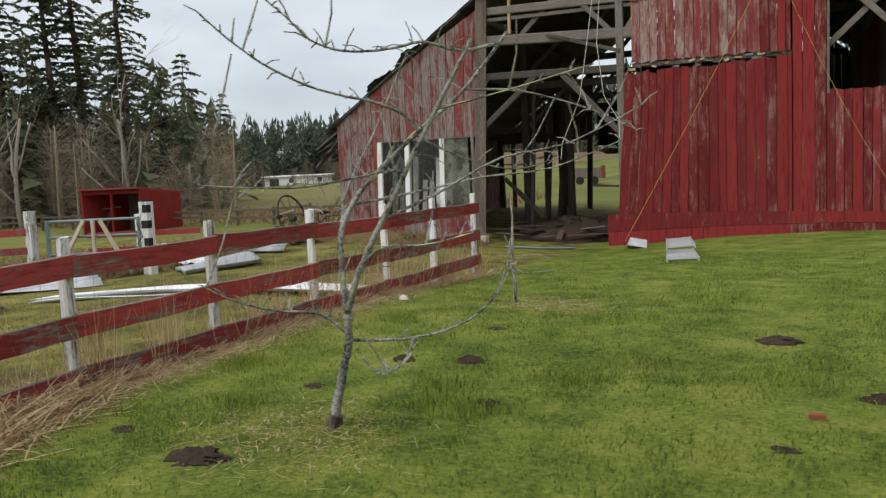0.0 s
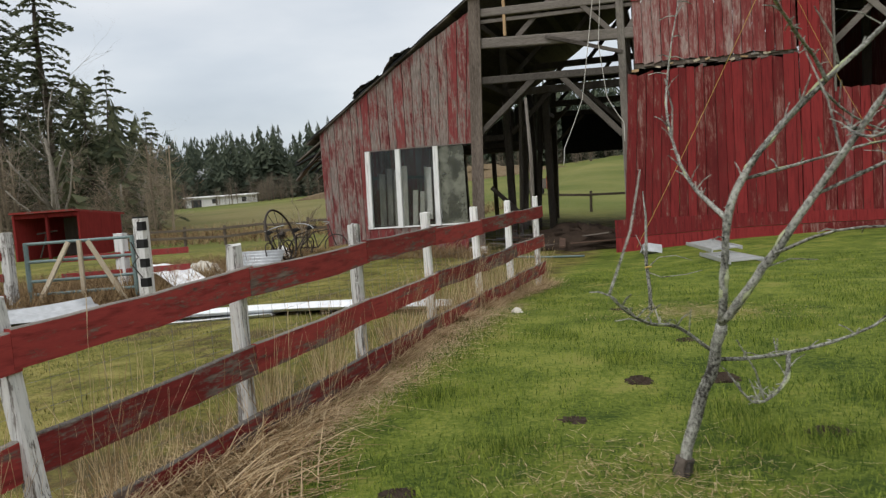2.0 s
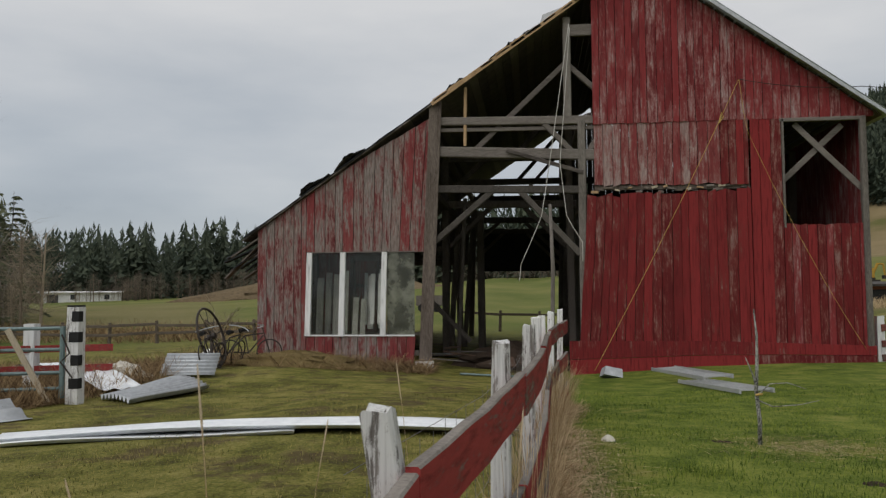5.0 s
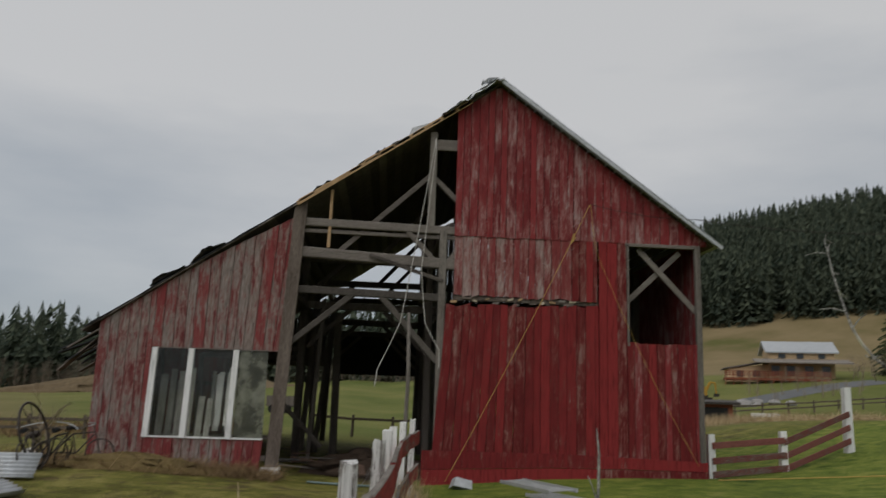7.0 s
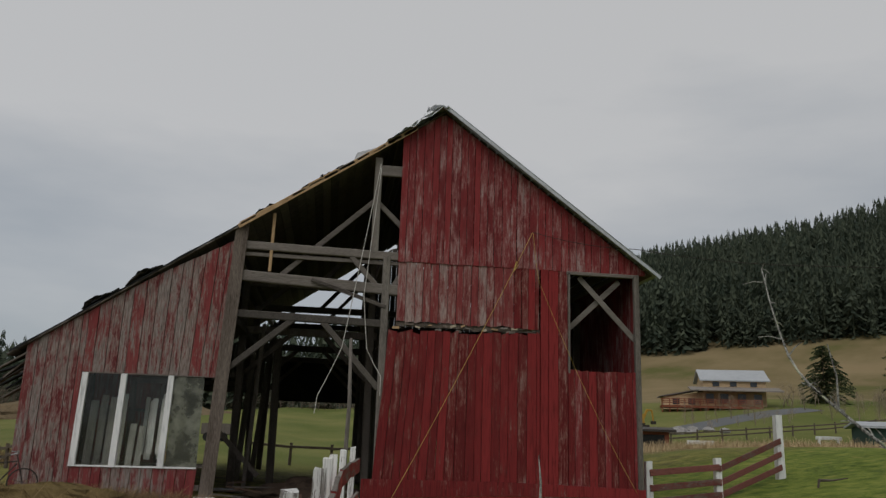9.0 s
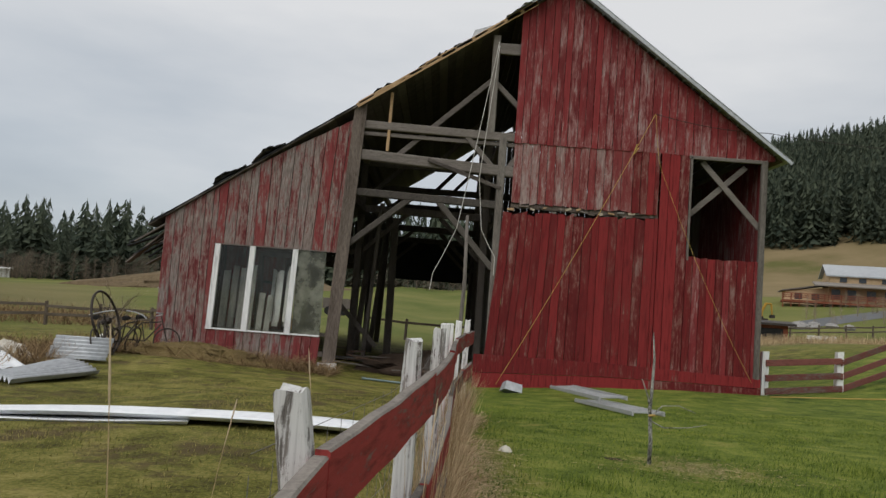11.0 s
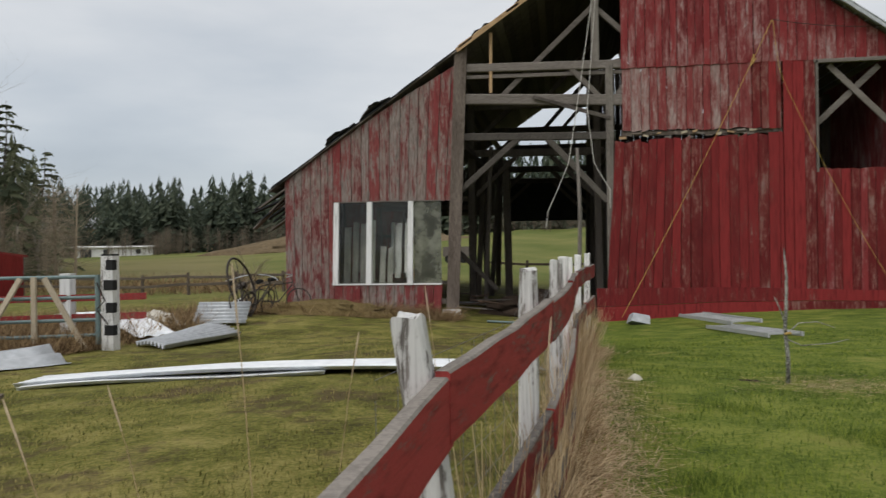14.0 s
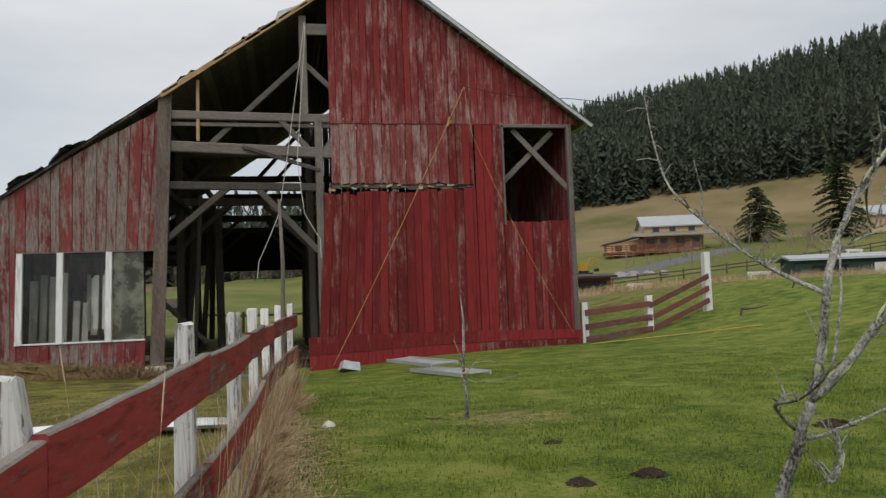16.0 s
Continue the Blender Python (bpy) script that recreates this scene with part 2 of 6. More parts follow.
M_BLADEF = leafy(two_tone("paddock_grass_blades", (0.065, 0.070, 0.016), (0.36, 0.31, 0.11), 0.6, island=0.45, sharp=0.11, rough=0.7, bumpiness=0), 0.25)
M_SOIL = two_tone("dark_mole_soil", (0.022, 0.015, 0.011), (0.085, 0.060, 0.044), 9, bumpiness=1.0, depth=0.03)
M_PALEWOOD = two_tone("pale_dry_wood", (0.30, 0.25, 0.18), (0.55, 0.48, 0.37), 3, (4, 4, 1))
M_ROPE = two_tone("yellow_rope", (0.34, 0.22, 0.06), (0.58, 0.41, 0.14), 9)
M_ROPEW = two_tone("pale_rope", (0.40, 0.38, 0.35), (0.65, 0.63, 0.60), 9)
M_WIRE = two_tone("dull_fence_wire", (0.10, 0.10, 0.10), (0.25, 0.25, 0.25), 9, metal=0.6, rough=0.5)
M_GATE = two_tone("green_grey_gate_tube", (0.08, 0.13, 0.13), (0.20, 0.27, 0.27), 4, rough=0.5)
M_HOUSEWALL = two_tone("tan_house_siding", (0.44, 0.31, 0.18), (0.58, 0.43, 0.27), 0.6)
M_DECK = two_tone("rust_red_deck_wood", (0.16, 0.05, 0.03), (0.26, 0.09, 0.05), 0.8)
M_ROOFPALE = two_tone("pale_metal_roof", (0.28, 0.30, 0.32), (0.42, 0.44, 0.46), 0.5, rough=0.5)
M_DIG = two_tone("yellow_machine_paint", (0.30, 0.17, 0.03), (0.44, 0.27, 0.05), 2)
M_GREENWALL = two_tone("grey_green_siding", (0.028, 0.055, 0.045), (0.06, 0.095, 0.08), 1)
M_ROAD = two_tone("wet_asphalt", (0.09, 0.095, 0.10), (0.16, 0.165, 0.17), 1)
M_STONE = two_tone("grey_rock", (0.20, 0.19, 0.18), (0.42, 0.41, 0.40), 2)

M_PALING = two_tone("grey_white_paling", (0.22, 0.215, 0.20), (0.52, 0.51, 0.48), 2.0, (6, 6, 0.7), vary=0.3)
M_GLASS, gn, gl, gb = material("old_window_glass", 0.03)
gl.new(ramp(gn, gl, noise_tex(gn, gl, coords(gn, gl), 1.8, 5), [(0.35, (0.62, 0.64, 0.61)), (0.65, (0.80, 0.82, 0.78))]), gb.inputs["Base Color"])
gb.inputs["Transmission Weight"].default_value, gb.inputs["IOR"].default_value = 0.99, 1.33
bump(gn, gl, gb, noise_tex(gn, gl, coords(gn, gl), 1.5, 2), 0.05, 0.02)

M_GLASSD, gn, gl, gb = material("grimy_window_glass", 0.15)
gl.new(ramp(gn, gl, noise_tex(gn, gl, coords(gn, gl), 2.6, 5), [(0.38, (0.10, 0.105, 0.085)), (0.62, (0.34, 0.35, 0.29))]), gb.inputs["Base Color"])
gb.inputs["Transmission Weight"].default_value, gb.inputs["IOR"].default_value = 0.55, 1.3


def ground_material():
    m, n, l, b = material("grass_and_soil", 0.95)
    v = coords(n, l, shift=False)
    at = n.new("ShaderNodeAttribute")
    at.attribute_name = "zone"
    sep = n.new("ShaderNodeSeparateColor")
    l.new(at.outputs["Color"], sep.inputs["Color"])
    fine, mid, wide = noise_tex(n, l, v, 30, 6, 0.75), noise_tex(n, l, v, 2.2, 6, 0.65), noise_tex(n, l, v, 0.35, 4)
    f = calc(n, l, "ADD", calc(n, l, "MULTIPLY", fine, 0.42), calc(n, l, "ADD", calc(n, l, "MULTIPLY", mid, 0.38), calc(n, l, "MULTIPLY", wide, 0.2)))
    lawn = ramp(n, l, f, [(0.41, (0.034, 0.062, 0.009)), (0.49, (0.112, 0.150, 0.021)), (0.57, (0.205, 0.230, 0.047))])
    paddock = ramp(n, l, f, [(0.40, (0.045, 0.038, 0.014)), (0.48, (0.120, 0.122, 0.022)), (0.58, (0.27, 0.235, 0.075))])
    pasture = ramp(n, l, noise_tex(n, l, v, 0.06, 6), [(0.36, (0.085, 0.110, 0.022)), (0.64, (0.165, 0.165, 0.050))])
    tan = ramp(n, l, noise_tex(n, l, v, 0.04, 6), [(0.34, (0.105, 0.105, 0.034)), (0.48, (0.175, 0.138, 0.068)), (0.66, (0.235, 0.180, 0.098))])
    patch = ramp(n, l, noise_tex(n, l, v, 1.1, 7, 0.7), [(0.58, (0, 0, 0)), (0.70, (0.75, 0.75, 0.75))])
    lawn = mixed(n, l, patch, lawn, (0.23, 0.20, 0.065))
    earth = ramp(n, l, noise_tex(n, l, v, 0.8, 8, 0.75), [(0.52, (0, 0, 0)), (0.61, (0.8, 0.8, 0.8))])
    paddock = mixed(n, l, earth, paddock, (0.075, 0.050, 0.028))
    c = mixed(n, l, sep.outputs["Red"], lawn, paddock)
    c = mixed(n, l, sep.outputs["Green"], c, pasture)
    c = mixed(n, l, sep.outputs["Blue"], c, tan)
    l.new(c, b.inputs["Base Color"])
    bump(n, l, b, fine, 0.8, 0.03)
    return m


M_GROUND = ground_material()


# ---- shapes ----
class Geo:
    """Vertices and faces of one mesh, in world metres."""

    def __init__(self):
        self.v, self.f = [], []

    def add(self, verts, faces):
        k = len(self.v)
        self.v.extend(tuple(p) for p in verts)
        self.f.extend(tuple(i + k for i in q) for q in faces)
        return self

    def hexa(self, p):
        """Eight corners: four below, four above, each counter-clockwise from above."""
        return self.add(p, [(3, 2, 1, 0), (4, 5, 6, 7), (0, 1, 5, 4), (1, 2, 6, 5), (2, 3, 7, 6), (3, 0, 4, 7)])

    def box(self, x0, x1, y0, y1, z0, z1):
        return self.hexa([(x0, y0, z0), (x1, y0, z0), (x1, y1, z0), (x0, y1, z0), (x0, y0, z1), (x1, y0, z1), (x1, y1, z1), (x0, y1, z1)])

    def beam(self, a, b, w, h, up=(0, 0, 1)):
        """A squared timber from a to b, w wide and h high, with slightly eased ends."""
        a, b = Vector(a), Vector(b)
        d = (b - a).normalized()
        s = d.cross(Vector(up))
        if s.length < 0.01:
            s = d.cross(Vector((0, 1, 0)))
        s.normalize()
        u = s.cross(d)
        ring = [(-1, -0.8), (-0.8, -1), (0.8, -1), (1, -0.8), (1, 0.8), (0.8, 1), (-0.8, 1), (-1, 0.8)]
        vs = [p + s * (i * w / 2) + u * (j * h / 2) for p in (a, b) for i, j in ring]
        fs = [(i, (i + 1) % 8, 8 + (i + 1) % 8, 8 + i) for i in range(8)]
        return self.add(vs, fs + [tuple(range(7, -1, -1)), tuple(range(8, 16))])

    def tube(self, pts, radii, n=6, wob=0.0, rng=None):
        pts = [Vector(p) for p in pts]
        k, rows = len(self.v), []
        side = None
        for i, p in enumerate(pts):
            d = (pts[min(i + 1, len(pts) - 1)] - pts[max(i - 1, 0)])
            d = d.normalized() if d.length > 1e-9 else Vector((0, 0, 1))
            if side is None or abs(side.dot(d)) > 0.95:
                side = d.orthogonal()
            side = (side - d * side.dot(d)).normalized()
            o = d.cross(side)
            for j in range(n):
                a = 2 * math.pi * j / n
                r = radii[i] * (1 + (rng.uniform(-wob, wob) if rng else 0))
                self.v.append(tuple(p + side * (r * math.cos(a)) + o * (r * math.sin(a))))
        for i in range(len(pts) - 1):
            for j in range(n):
                self.f.append((k + i * n + j, k + i * n + (j + 1) % n, k + (i + 1) * n + (j + 1) % n, k + (i + 1) * n + j))
        self.f.append(tuple(k + j for j in range(n - 1, -1, -1)))
        e = k + (len(pts) - 1) * n
        self.f.append(tuple(e + j for j in range(n)))
        return self

    def mesh(self, name, mat, smooth=False, origin=(0, 0, 0)):
        me = bpy.data.meshes.new(name)
        o = Vector(origin)
        me.from_pydata([tuple(Vector(p) - o) for p in self.v] if o.length else self.v, [], self.f)
        me.materials.append(mat)
        if smooth:
            me.polygons.foreach_set("use_smooth", [True] * len(me.polygons))
        me.update()
        return me


def thing(name, at, label, category, group="", kind=""):
    """An Empty at a thing's base."""
    ob = new(name)
    ob.empty_display_size = 0.1
    ob.location = at
    ob["base"] = [float(c) for c in at]
    return tagged(ob, label, category, group, kind)


def part(name, geo, mat, parent, label="", smooth=False, origin=None):
    """One mesh under a thing or part, from a Geo in world metres."""
    o = Vector(origin) if origin is not None else Vector(geo.v[0])
    ob = new(name, geo.mesh(name, mat, smooth, o))
    ob.parent = parent
    base = Vector(parent["base"])
    ob.location = o - base
    ob["base"] = [float(c) for c in o]
    return tagged(ob, label)


def solo(name, geo, mat, label, category, group="", kind="", smooth=False, origin=None):
    """A thing that is one mesh."""
    o = Vector(origin) if origin is not None else Vector(geo.v[0])
    ob = new(name, geo.mesh(name, mat, smooth, o))
    ob.location = o
    ob["base"] = [float(c) for c in o]
    return tagged(ob, label, category, group, kind)


def smooth01(t):
    t = min(1.0, max(0.0, t))
    return t * t * (3 - 2 * t)


def lerp_table(t, table):
    for (a, u), (b, v) in zip(table, table[1:]):
        if t <= b:
            return u + (v - u) * max(0.0, (t - a) / (b - a))
    return table[-1][1]


PASTURE = [(-90, 0.0), (-45, 0.002), (-25, 0.012), (-10, 0.030), (10, 0.042), (28, 0.060), (60, 0.06), (120, 0.0)]
HILL = [(-90, 2), (-30, 3), (-5, 5), (6, 16), (14, 40), (22, 50), (32, 59), (45, 74), (90, 50), (180, 0)]


def ground_z(x, y):
    left = 0.25 * smooth01((-6 - x) / 6) * (1 - smooth01((y - 14) / 6) * smooth01((x + 15) / 2.5)) + 0.25 * smooth01((-14 - x) / 12)
    dip = 0.32 + 0.33 * math.exp(-((x + 4.5) / 4.0) ** 2)
    z = 0.12 - left - dip * smooth01((y - 7) / 15.0)
    z += 1.65 * smooth01((x - 4.0) / 13.0) * smooth01((y - 5) / 17.0) * (1 - smooth01((y - 30) / 40.0))
    d = math.hypot(x, y)
    if d > 32:
        b = math.degrees(math.atan2(x, y))
        z += lerp_table(b, PASTURE) * d * smooth01((d - 32) / 110.0)
        z += lerp_table(b, HILL) * smooth01((d - 175) / 250.0)
    if d < 60:
        z += 0.05 * (noise.noise((x * 0.5, y * 0.5, 0.3))) * (1 - smooth01((d - 40) / 20)) * smooth01((d - 1) / 4)
    return z


FENCE_LINE = [(-5.35, -4.0), (-5.2, 0.0), (-5.12, 1.55), (-5.01, 3.14), (-4.78, 4.68), (-4.67, 6.28), (-4.62, 8.0), (-4.56, 9.77), (-4.43, 11.2), (-4.27, 12.58)]


def fence_x(y):
    return lerp_table(y, [(b, a) for a, b in FENCE_LINE])


def build_ground():
    def lines(lo, hi):
        c, out, s = 0.0, [0.0], 0.35
        while c < hi:
            s = 0.35 if c < 14 else s * 1.09
            c += s
            out.append(min(c, hi))
        c, s, neg = 0.0, 0.35, []
        while c > lo:
            s = 0.35 if c > -14 else s * 1.09
            c -= s
            neg.append(max(c, lo))
        return neg[::-1] + out
    xs = [x - 3 for x in lines(-1500, 1500)]
    ys = [y + 6 for y in lines(-400, 2000)]
    nx = len(xs)
    verts = [(x, y, ground_z(x, y)) for y in ys for x in xs]
    faces = [(j * nx + i, j * nx + i + 1, (j + 1) * nx + i + 1, (j + 1) * nx + i) for j in range(len(ys) - 1) for i in range(nx - 1)]
    me = bpy.data.meshes.new("ground")
    me.from_pydata(verts, [], faces)
    me.materials.append(M_GROUND)
    at = me.color_attributes.new("zone", "FLOAT_COLOR", "POINT")
    cols = []
    for x, y, z in verts:
        d, b = math.hypot(x, y), math.degrees(math.atan2(x, y))
        edge = fence_x(min(max(y, -3.9), 12.5)) + 0.25 * noise.noise((x, y * 0.7, 2.0))
        r = smooth01((edge - x) / 0.5 + 0.5)
        if y > 12.6:
            r = max(r, smooth01((y - 30) / 6))
        g = smooth01((d - 34) / 14)
        t = smooth01((d - 150 - 12 * noise.noise((b * 0.2, 0, 0))) / 8) * smooth01((b - 9) / 3)
        t = max(t, 0.55 * smooth01((d - 62) / 10) * smooth01((-22 - b) / 6) * smooth01((150 - d) / 30))
        t = max(t, 0.8 * smooth01((d - 42) / 2) * smooth01((54 - d) / 3) * smooth01((b - 11) / 2))
        cols.extend((r, g, t, 1.0))
    at.data.foreach_set("color", cols)
    me.polygons.foreach_set("use_smooth", [True] * len(faces))
    me.update()
    return tagged(new("ground", me), "green lawn and olive pasture rising to far hills", "ground", kind="structure")


build_ground()


# ---- the barn ----
WALL_Y, BACK_Y = 22.15, 39.0
APEX, EAVE_R, EAVE_L = (-1.85, 10.42), (4.05, 6.10), (-12.3, 3.25)
rnd = random.Random(4)


def roof_z(x):
    if x >= APEX[0]:
        return APEX[1] + (x - APEX[0]) * (EAVE_R[1] - APEX[1]) / (EAVE_R[0] - APEX[0])
    return APEX[1] + (x - APEX[0]) * (EAVE_L[1] - APEX[1]) / (EAVE_L[0] - APEX[0])


def lean(x, z):
    """How far the racked frame stands off plumb."""
    return 0.07 * z * math.exp(-((x + 7.4) / 1.6) ** 2) - 0.26 * smooth01((-0.5 - x) / 2.7) * smooth01((4.3 - z) / 4.8) * (1 if x > -5 else 0)


barn = thing("barn", (-4.0, 22.15, -0.4), "large old red wooden barn with peeling boards, partly collapsed", "barn")


def board(parent, x0, x1, z0, z1a, z1b, y, mat, thick=0.028, ragged=0.0, z0b=None, name="board"):
    """An upright plank with its lower end at z0 and its upper end cut from z1a to z1b."""
    dy, tilt = rnd.uniform(-0.008, 0.008), rnd.uniform(-0.012, 0.012)
    z0b = z0 if z0b is None else z0b
    g = Geo()
    steps = 3
    rows = []
    for k in range(steps + 1):
        t = k / steps
        za, zb = z0 + (z1a - z0) * t, z0b + (z1b - z0b) * t
        if k == 0:
            za, zb = za + rnd.uniform(-ragged, ragged), zb + rnd.uniform(-ragged, ragged)
        if k == steps:
            za, zb = za + rnd.uniform(-ragged, ragged), zb + rnd.uniform(-ragged, ragged)
        bow = rnd.uniform(-0.003, 0.003)
        yy = y + dy + tilt * (t - 0.5)
        xa, xb = x0 + bow + lean(x0, za), x1 + bow + lean(x1, zb)
        rows.append([(xa, yy, za), (xb, yy, zb), (xb, yy + thick, zb), (xa, yy + thick, za)])
    g.v = [p for r in rows for p in r]
    for k in range(steps):
        a, b = 4 * k, 4 * k + 4
        g.f += [(a, a + 1, b + 1, b), (a + 1, a + 2, b + 2, b + 1), (a + 2, a + 3, b + 3, b + 2), (a + 3, a, b, b + 3)]
    e = 4 * steps
    g.f += [(3, 2, 1, 0), (e, e + 1, e + 2, e + 3)]
    return part(name, g, mat, parent)


def boards(parent, xa, xb, low, high, y, mats, width=0.215, ragged=0.0, gap=0.013, skip=()):
    x, i = xa, 0
    while x < xb - 0.03:
        w = min(width * rnd.uniform(0.78, 1.22), xb - x)
        if xb - x - w < 0.07:
            w = xb - x
        if i not in skip:
            m = mats if not isinstance(mats, list) else rnd.choice(mats)
            board(parent, x, x + w - gap, low(x), high(x), high(x + w), y, m, ragged=ragged, z0b=low(x + w))
        x, i = x + w, i + 1


def girts(name, label, xa, xb, zs, y=WALL_Y + 0.09):
    first = None
    for z in zs:
        g = Geo().beam((xa, y, z), (xb, y, z), 0.08, 0.14)
        if first is None:
            first = part(name, g, M_DARKWOOD, barn, label)
        else:
            part("girt", g, M_DARKWOOD, first)
    return first


base_z = lambda x: ground_z(x, 21.9) - 0.03
flat = lambda z: (lambda x: z)

gable = girts("gable_wall", "worn red upper gable boards", -2.9, 1.4, [6.3, 7.6], WALL_Y + 0.09)
boards(gable, -3.02, 4.0, flat(6.02), lambda x: roof_z(x) - 0.03, WALL_Y - 0.02, M_RED_WORN, 0.215, 0.015)
middle = girts("loft_wall", "pale peeling red loft boards", -2.9, 0.9, [4.7, 5.6])
boards(middle, -3.0, 0.22, flat(4.38), flat(6.05), WALL_Y + 0.012, M_RED_PALE, 0.215, 0.035)
boards(middle, 0.22, 0.93, flat(4.36), flat(6.05), WALL_Y - 0.012, M_RED_FRESH, 0.18, 0.03)
doors = girts("door_wall", "strong red lower barn boards with broken tops", -3.1, 0.95, [0.6, 2.2, 3.7])
boards(doors, -3.2, 0.95, flat(0.24), lambda x: 4.19 + 0.028 * x + 0.03 * math.sin(9 * x), WALL_Y - 0.035, M_RED_FRESH, 0.23, 0.05, gap=0.011)
pier = girts("pier_wall", "brownish red narrow wall strip", 1.0, 1.72, [1.0, 3.0, 5.0])
boards(pier, 0.965, 1.74, flat(0.22), flat(6.03), WALL_Y - 0.008, M_RED_FRESH, 0.24, 0.02)
sillwall = girts("window_wall", "red boards under the loft opening", 1.72, 3.7, [0.7, 1.9, 3.1])
boards(sillwall, 1.74, 3.80, flat(0.20), lambda x: 3.28 + 0.02 * math.sin(11 * x), WALL_Y - 0.02, [M_RED_FRESH, M_RED_FRESH, M_RED_WORN], 0.22, 0.02)

# the skirt: wide level boards along the foot of the wall
skirt = part("skirt", Geo().beam((-3.5, WALL_Y + 0.02, 0.1), (3.8, WALL_Y + 0.02, 0.05), 0.08, 0.1), M_DARKWOOD, barn, "bright red kick boards")
for k, (a, b) in enumerate(((-3.72, 0.9), (0.9, 3.84))):
    for r in range(2):
        g = Geo()
        pts = []
        for j in range(7):
            x = a + (b - a) * j / 6
            lo, hi = base_z(x) - 0.05, 0.34 - 0.03 * max(0, x)
            zz = lo + (hi - lo) * r / 2, lo + (hi - lo) * (r + 1) / 2 - 0.012
            yy = WALL_Y - 0.075 + rnd.uniform(-0.004, 0.004) - 0.09 * smooth01((-2.0 - x) / 1.7)
            pts.append((x, yy, zz))
        for x, yy, (z0, z1) in pts:
            g.v += [(x, yy, z0), (x, yy + 0.03, z0), (x, yy + 0.03, z1), (x, yy, z1)]
        for j in range(6):
            for i in range(4):
                g.f.append((4 * j + i, 4 * j + (i + 1) % 4, 4 * j + 4 + (i + 1) % 4, 4 * j + 4 + i))
        g.f += [(0, 1, 2, 3), (27, 26, 25, 24)]
        part("board", g, M_RED_FRESH, skirt)

# the lean-to front with its window
shed = girts("side_wall", "grey and red flaking upright boards", -12.0, -7.7, [0.0, 3.0], WALL_Y + 0.09)
WIN = (-10.78, -7.80, 0.50, 2.70)
low_l = lambda x: base_z(x)
SHED_PAINT = [M_RED_BARE, M_RED_BARE, M_RED_BARE, M_RED_GREYED, M_RED_GREYED]
boards(shed, -12.15, WIN[0], low_l, lambda x: roof_z(x) - 0.04, WALL_Y, SHED_PAINT, 0.24, 0.01)
boards(shed, WIN[0], -7.66, flat(WIN[3]), lambda x: roof_z(x) - 0.04, WALL_Y, SHED_PAINT, 0.24, 0.01)
boards(shed, WIN[0], WIN[1], low_l, flat(WIN[2] - 0.05), WALL_Y, SHED_PAINT, 0.24, 0.01)
g = Geo()
for a, b, y, w in (((-7.52, -0.35), (-7.2, 6.66), WALL_Y - 0.03, 0.34),):
    g.hexa([(a[0] - w / 2, y, a[1]), (a[0] + w / 2, y, a[1]), (a[0] + w / 2, y + 0.05, a[1]), (a[0] - w / 2, y + 0.05, a[1]),
            (b[0] - w / 2, y, b[1]), (b[0] + w / 2, y, b[1] + 0.22), (b[0] + w / 2, y + 0.05, b[1] + 0.22), (b[0] - w / 2, y + 0.05, b[1])])
part("corner_board", g, M_BROWNGREY, barn, "bare brown-grey weathered wide board")
part("footing_block", Geo().box(-7.78, -7.3, WALL_Y - 0.15, WALL_Y + 0.1, base_z(-7.5) - 0.05, base_z(-7.5) + 0.22), M_WHITE, barn, "white painted footing block")

window = part("window", Geo().box(WIN[0], WIN[1], WALL_Y - 0.03, WALL_Y + 0.05, WIN[2] - 0.05, WIN[2] - 0.01), M_WHITE, barn, "large window with white uprights")
part("window_head", Geo().box(WIN[0], WIN[1], WALL_Y - 0.02, WALL_Y + 0.05, WIN[3], WIN[3] + 0.03), M_GREY, window)
for x in (-10.72, -9.79, -8.65):
    part("window_post", Geo().hexa([(x - 0.09, WALL_Y - 0.06, WIN[2] - 0.05), (x + 0.06, WALL_Y - 0.06, WIN[2] - 0.05), (x + 0.06, WALL_Y + 0.06, WIN[2] - 0.05), (x - 0.09, WALL_Y + 0.06, WIN[2] - 0.05),
                                    (x - 0.03, WALL_Y - 0.06, WIN[3] + 0.01), (x + 0.11, WALL_Y - 0.06, WIN[3] + 0.01), (x + 0.11, WALL_Y + 0.06, WIN[3] + 0.01), (x - 0.03, WALL_Y + 0.06, WIN[3] + 0.01)]), M_WHITE, window, "white painted upright")
for a, b in ((-10.66, -9.84), (-9.70, -8.70), (-8.55, -7.80)):
    p = part("pane", Geo().box(a, b, WALL_Y + 0.01, WALL_Y + 0.016, WIN[2] - 0.01, WIN[3]), M_GLASSD if a > -8.6 else M_GLASS, window)
    p.visible_shadow = False
part("window_bar", Geo().box(-8.12, -8.08, WALL_Y + 0.02, WALL_Y + 0.05, WIN[2], WIN[3]), M_GREY, window)

# roofs
metal = part("roof", Geo().beam((APEX[0] + 0.1, WALL_Y + 0.3, APEX[1] - 0.12), (APEX[0] + 0.1, BACK_Y, APEX[1] - 0.12), 0.1, 0.2), M_DARKWOOD, barn, "pale corrugated metal roof slope over dark rafters")


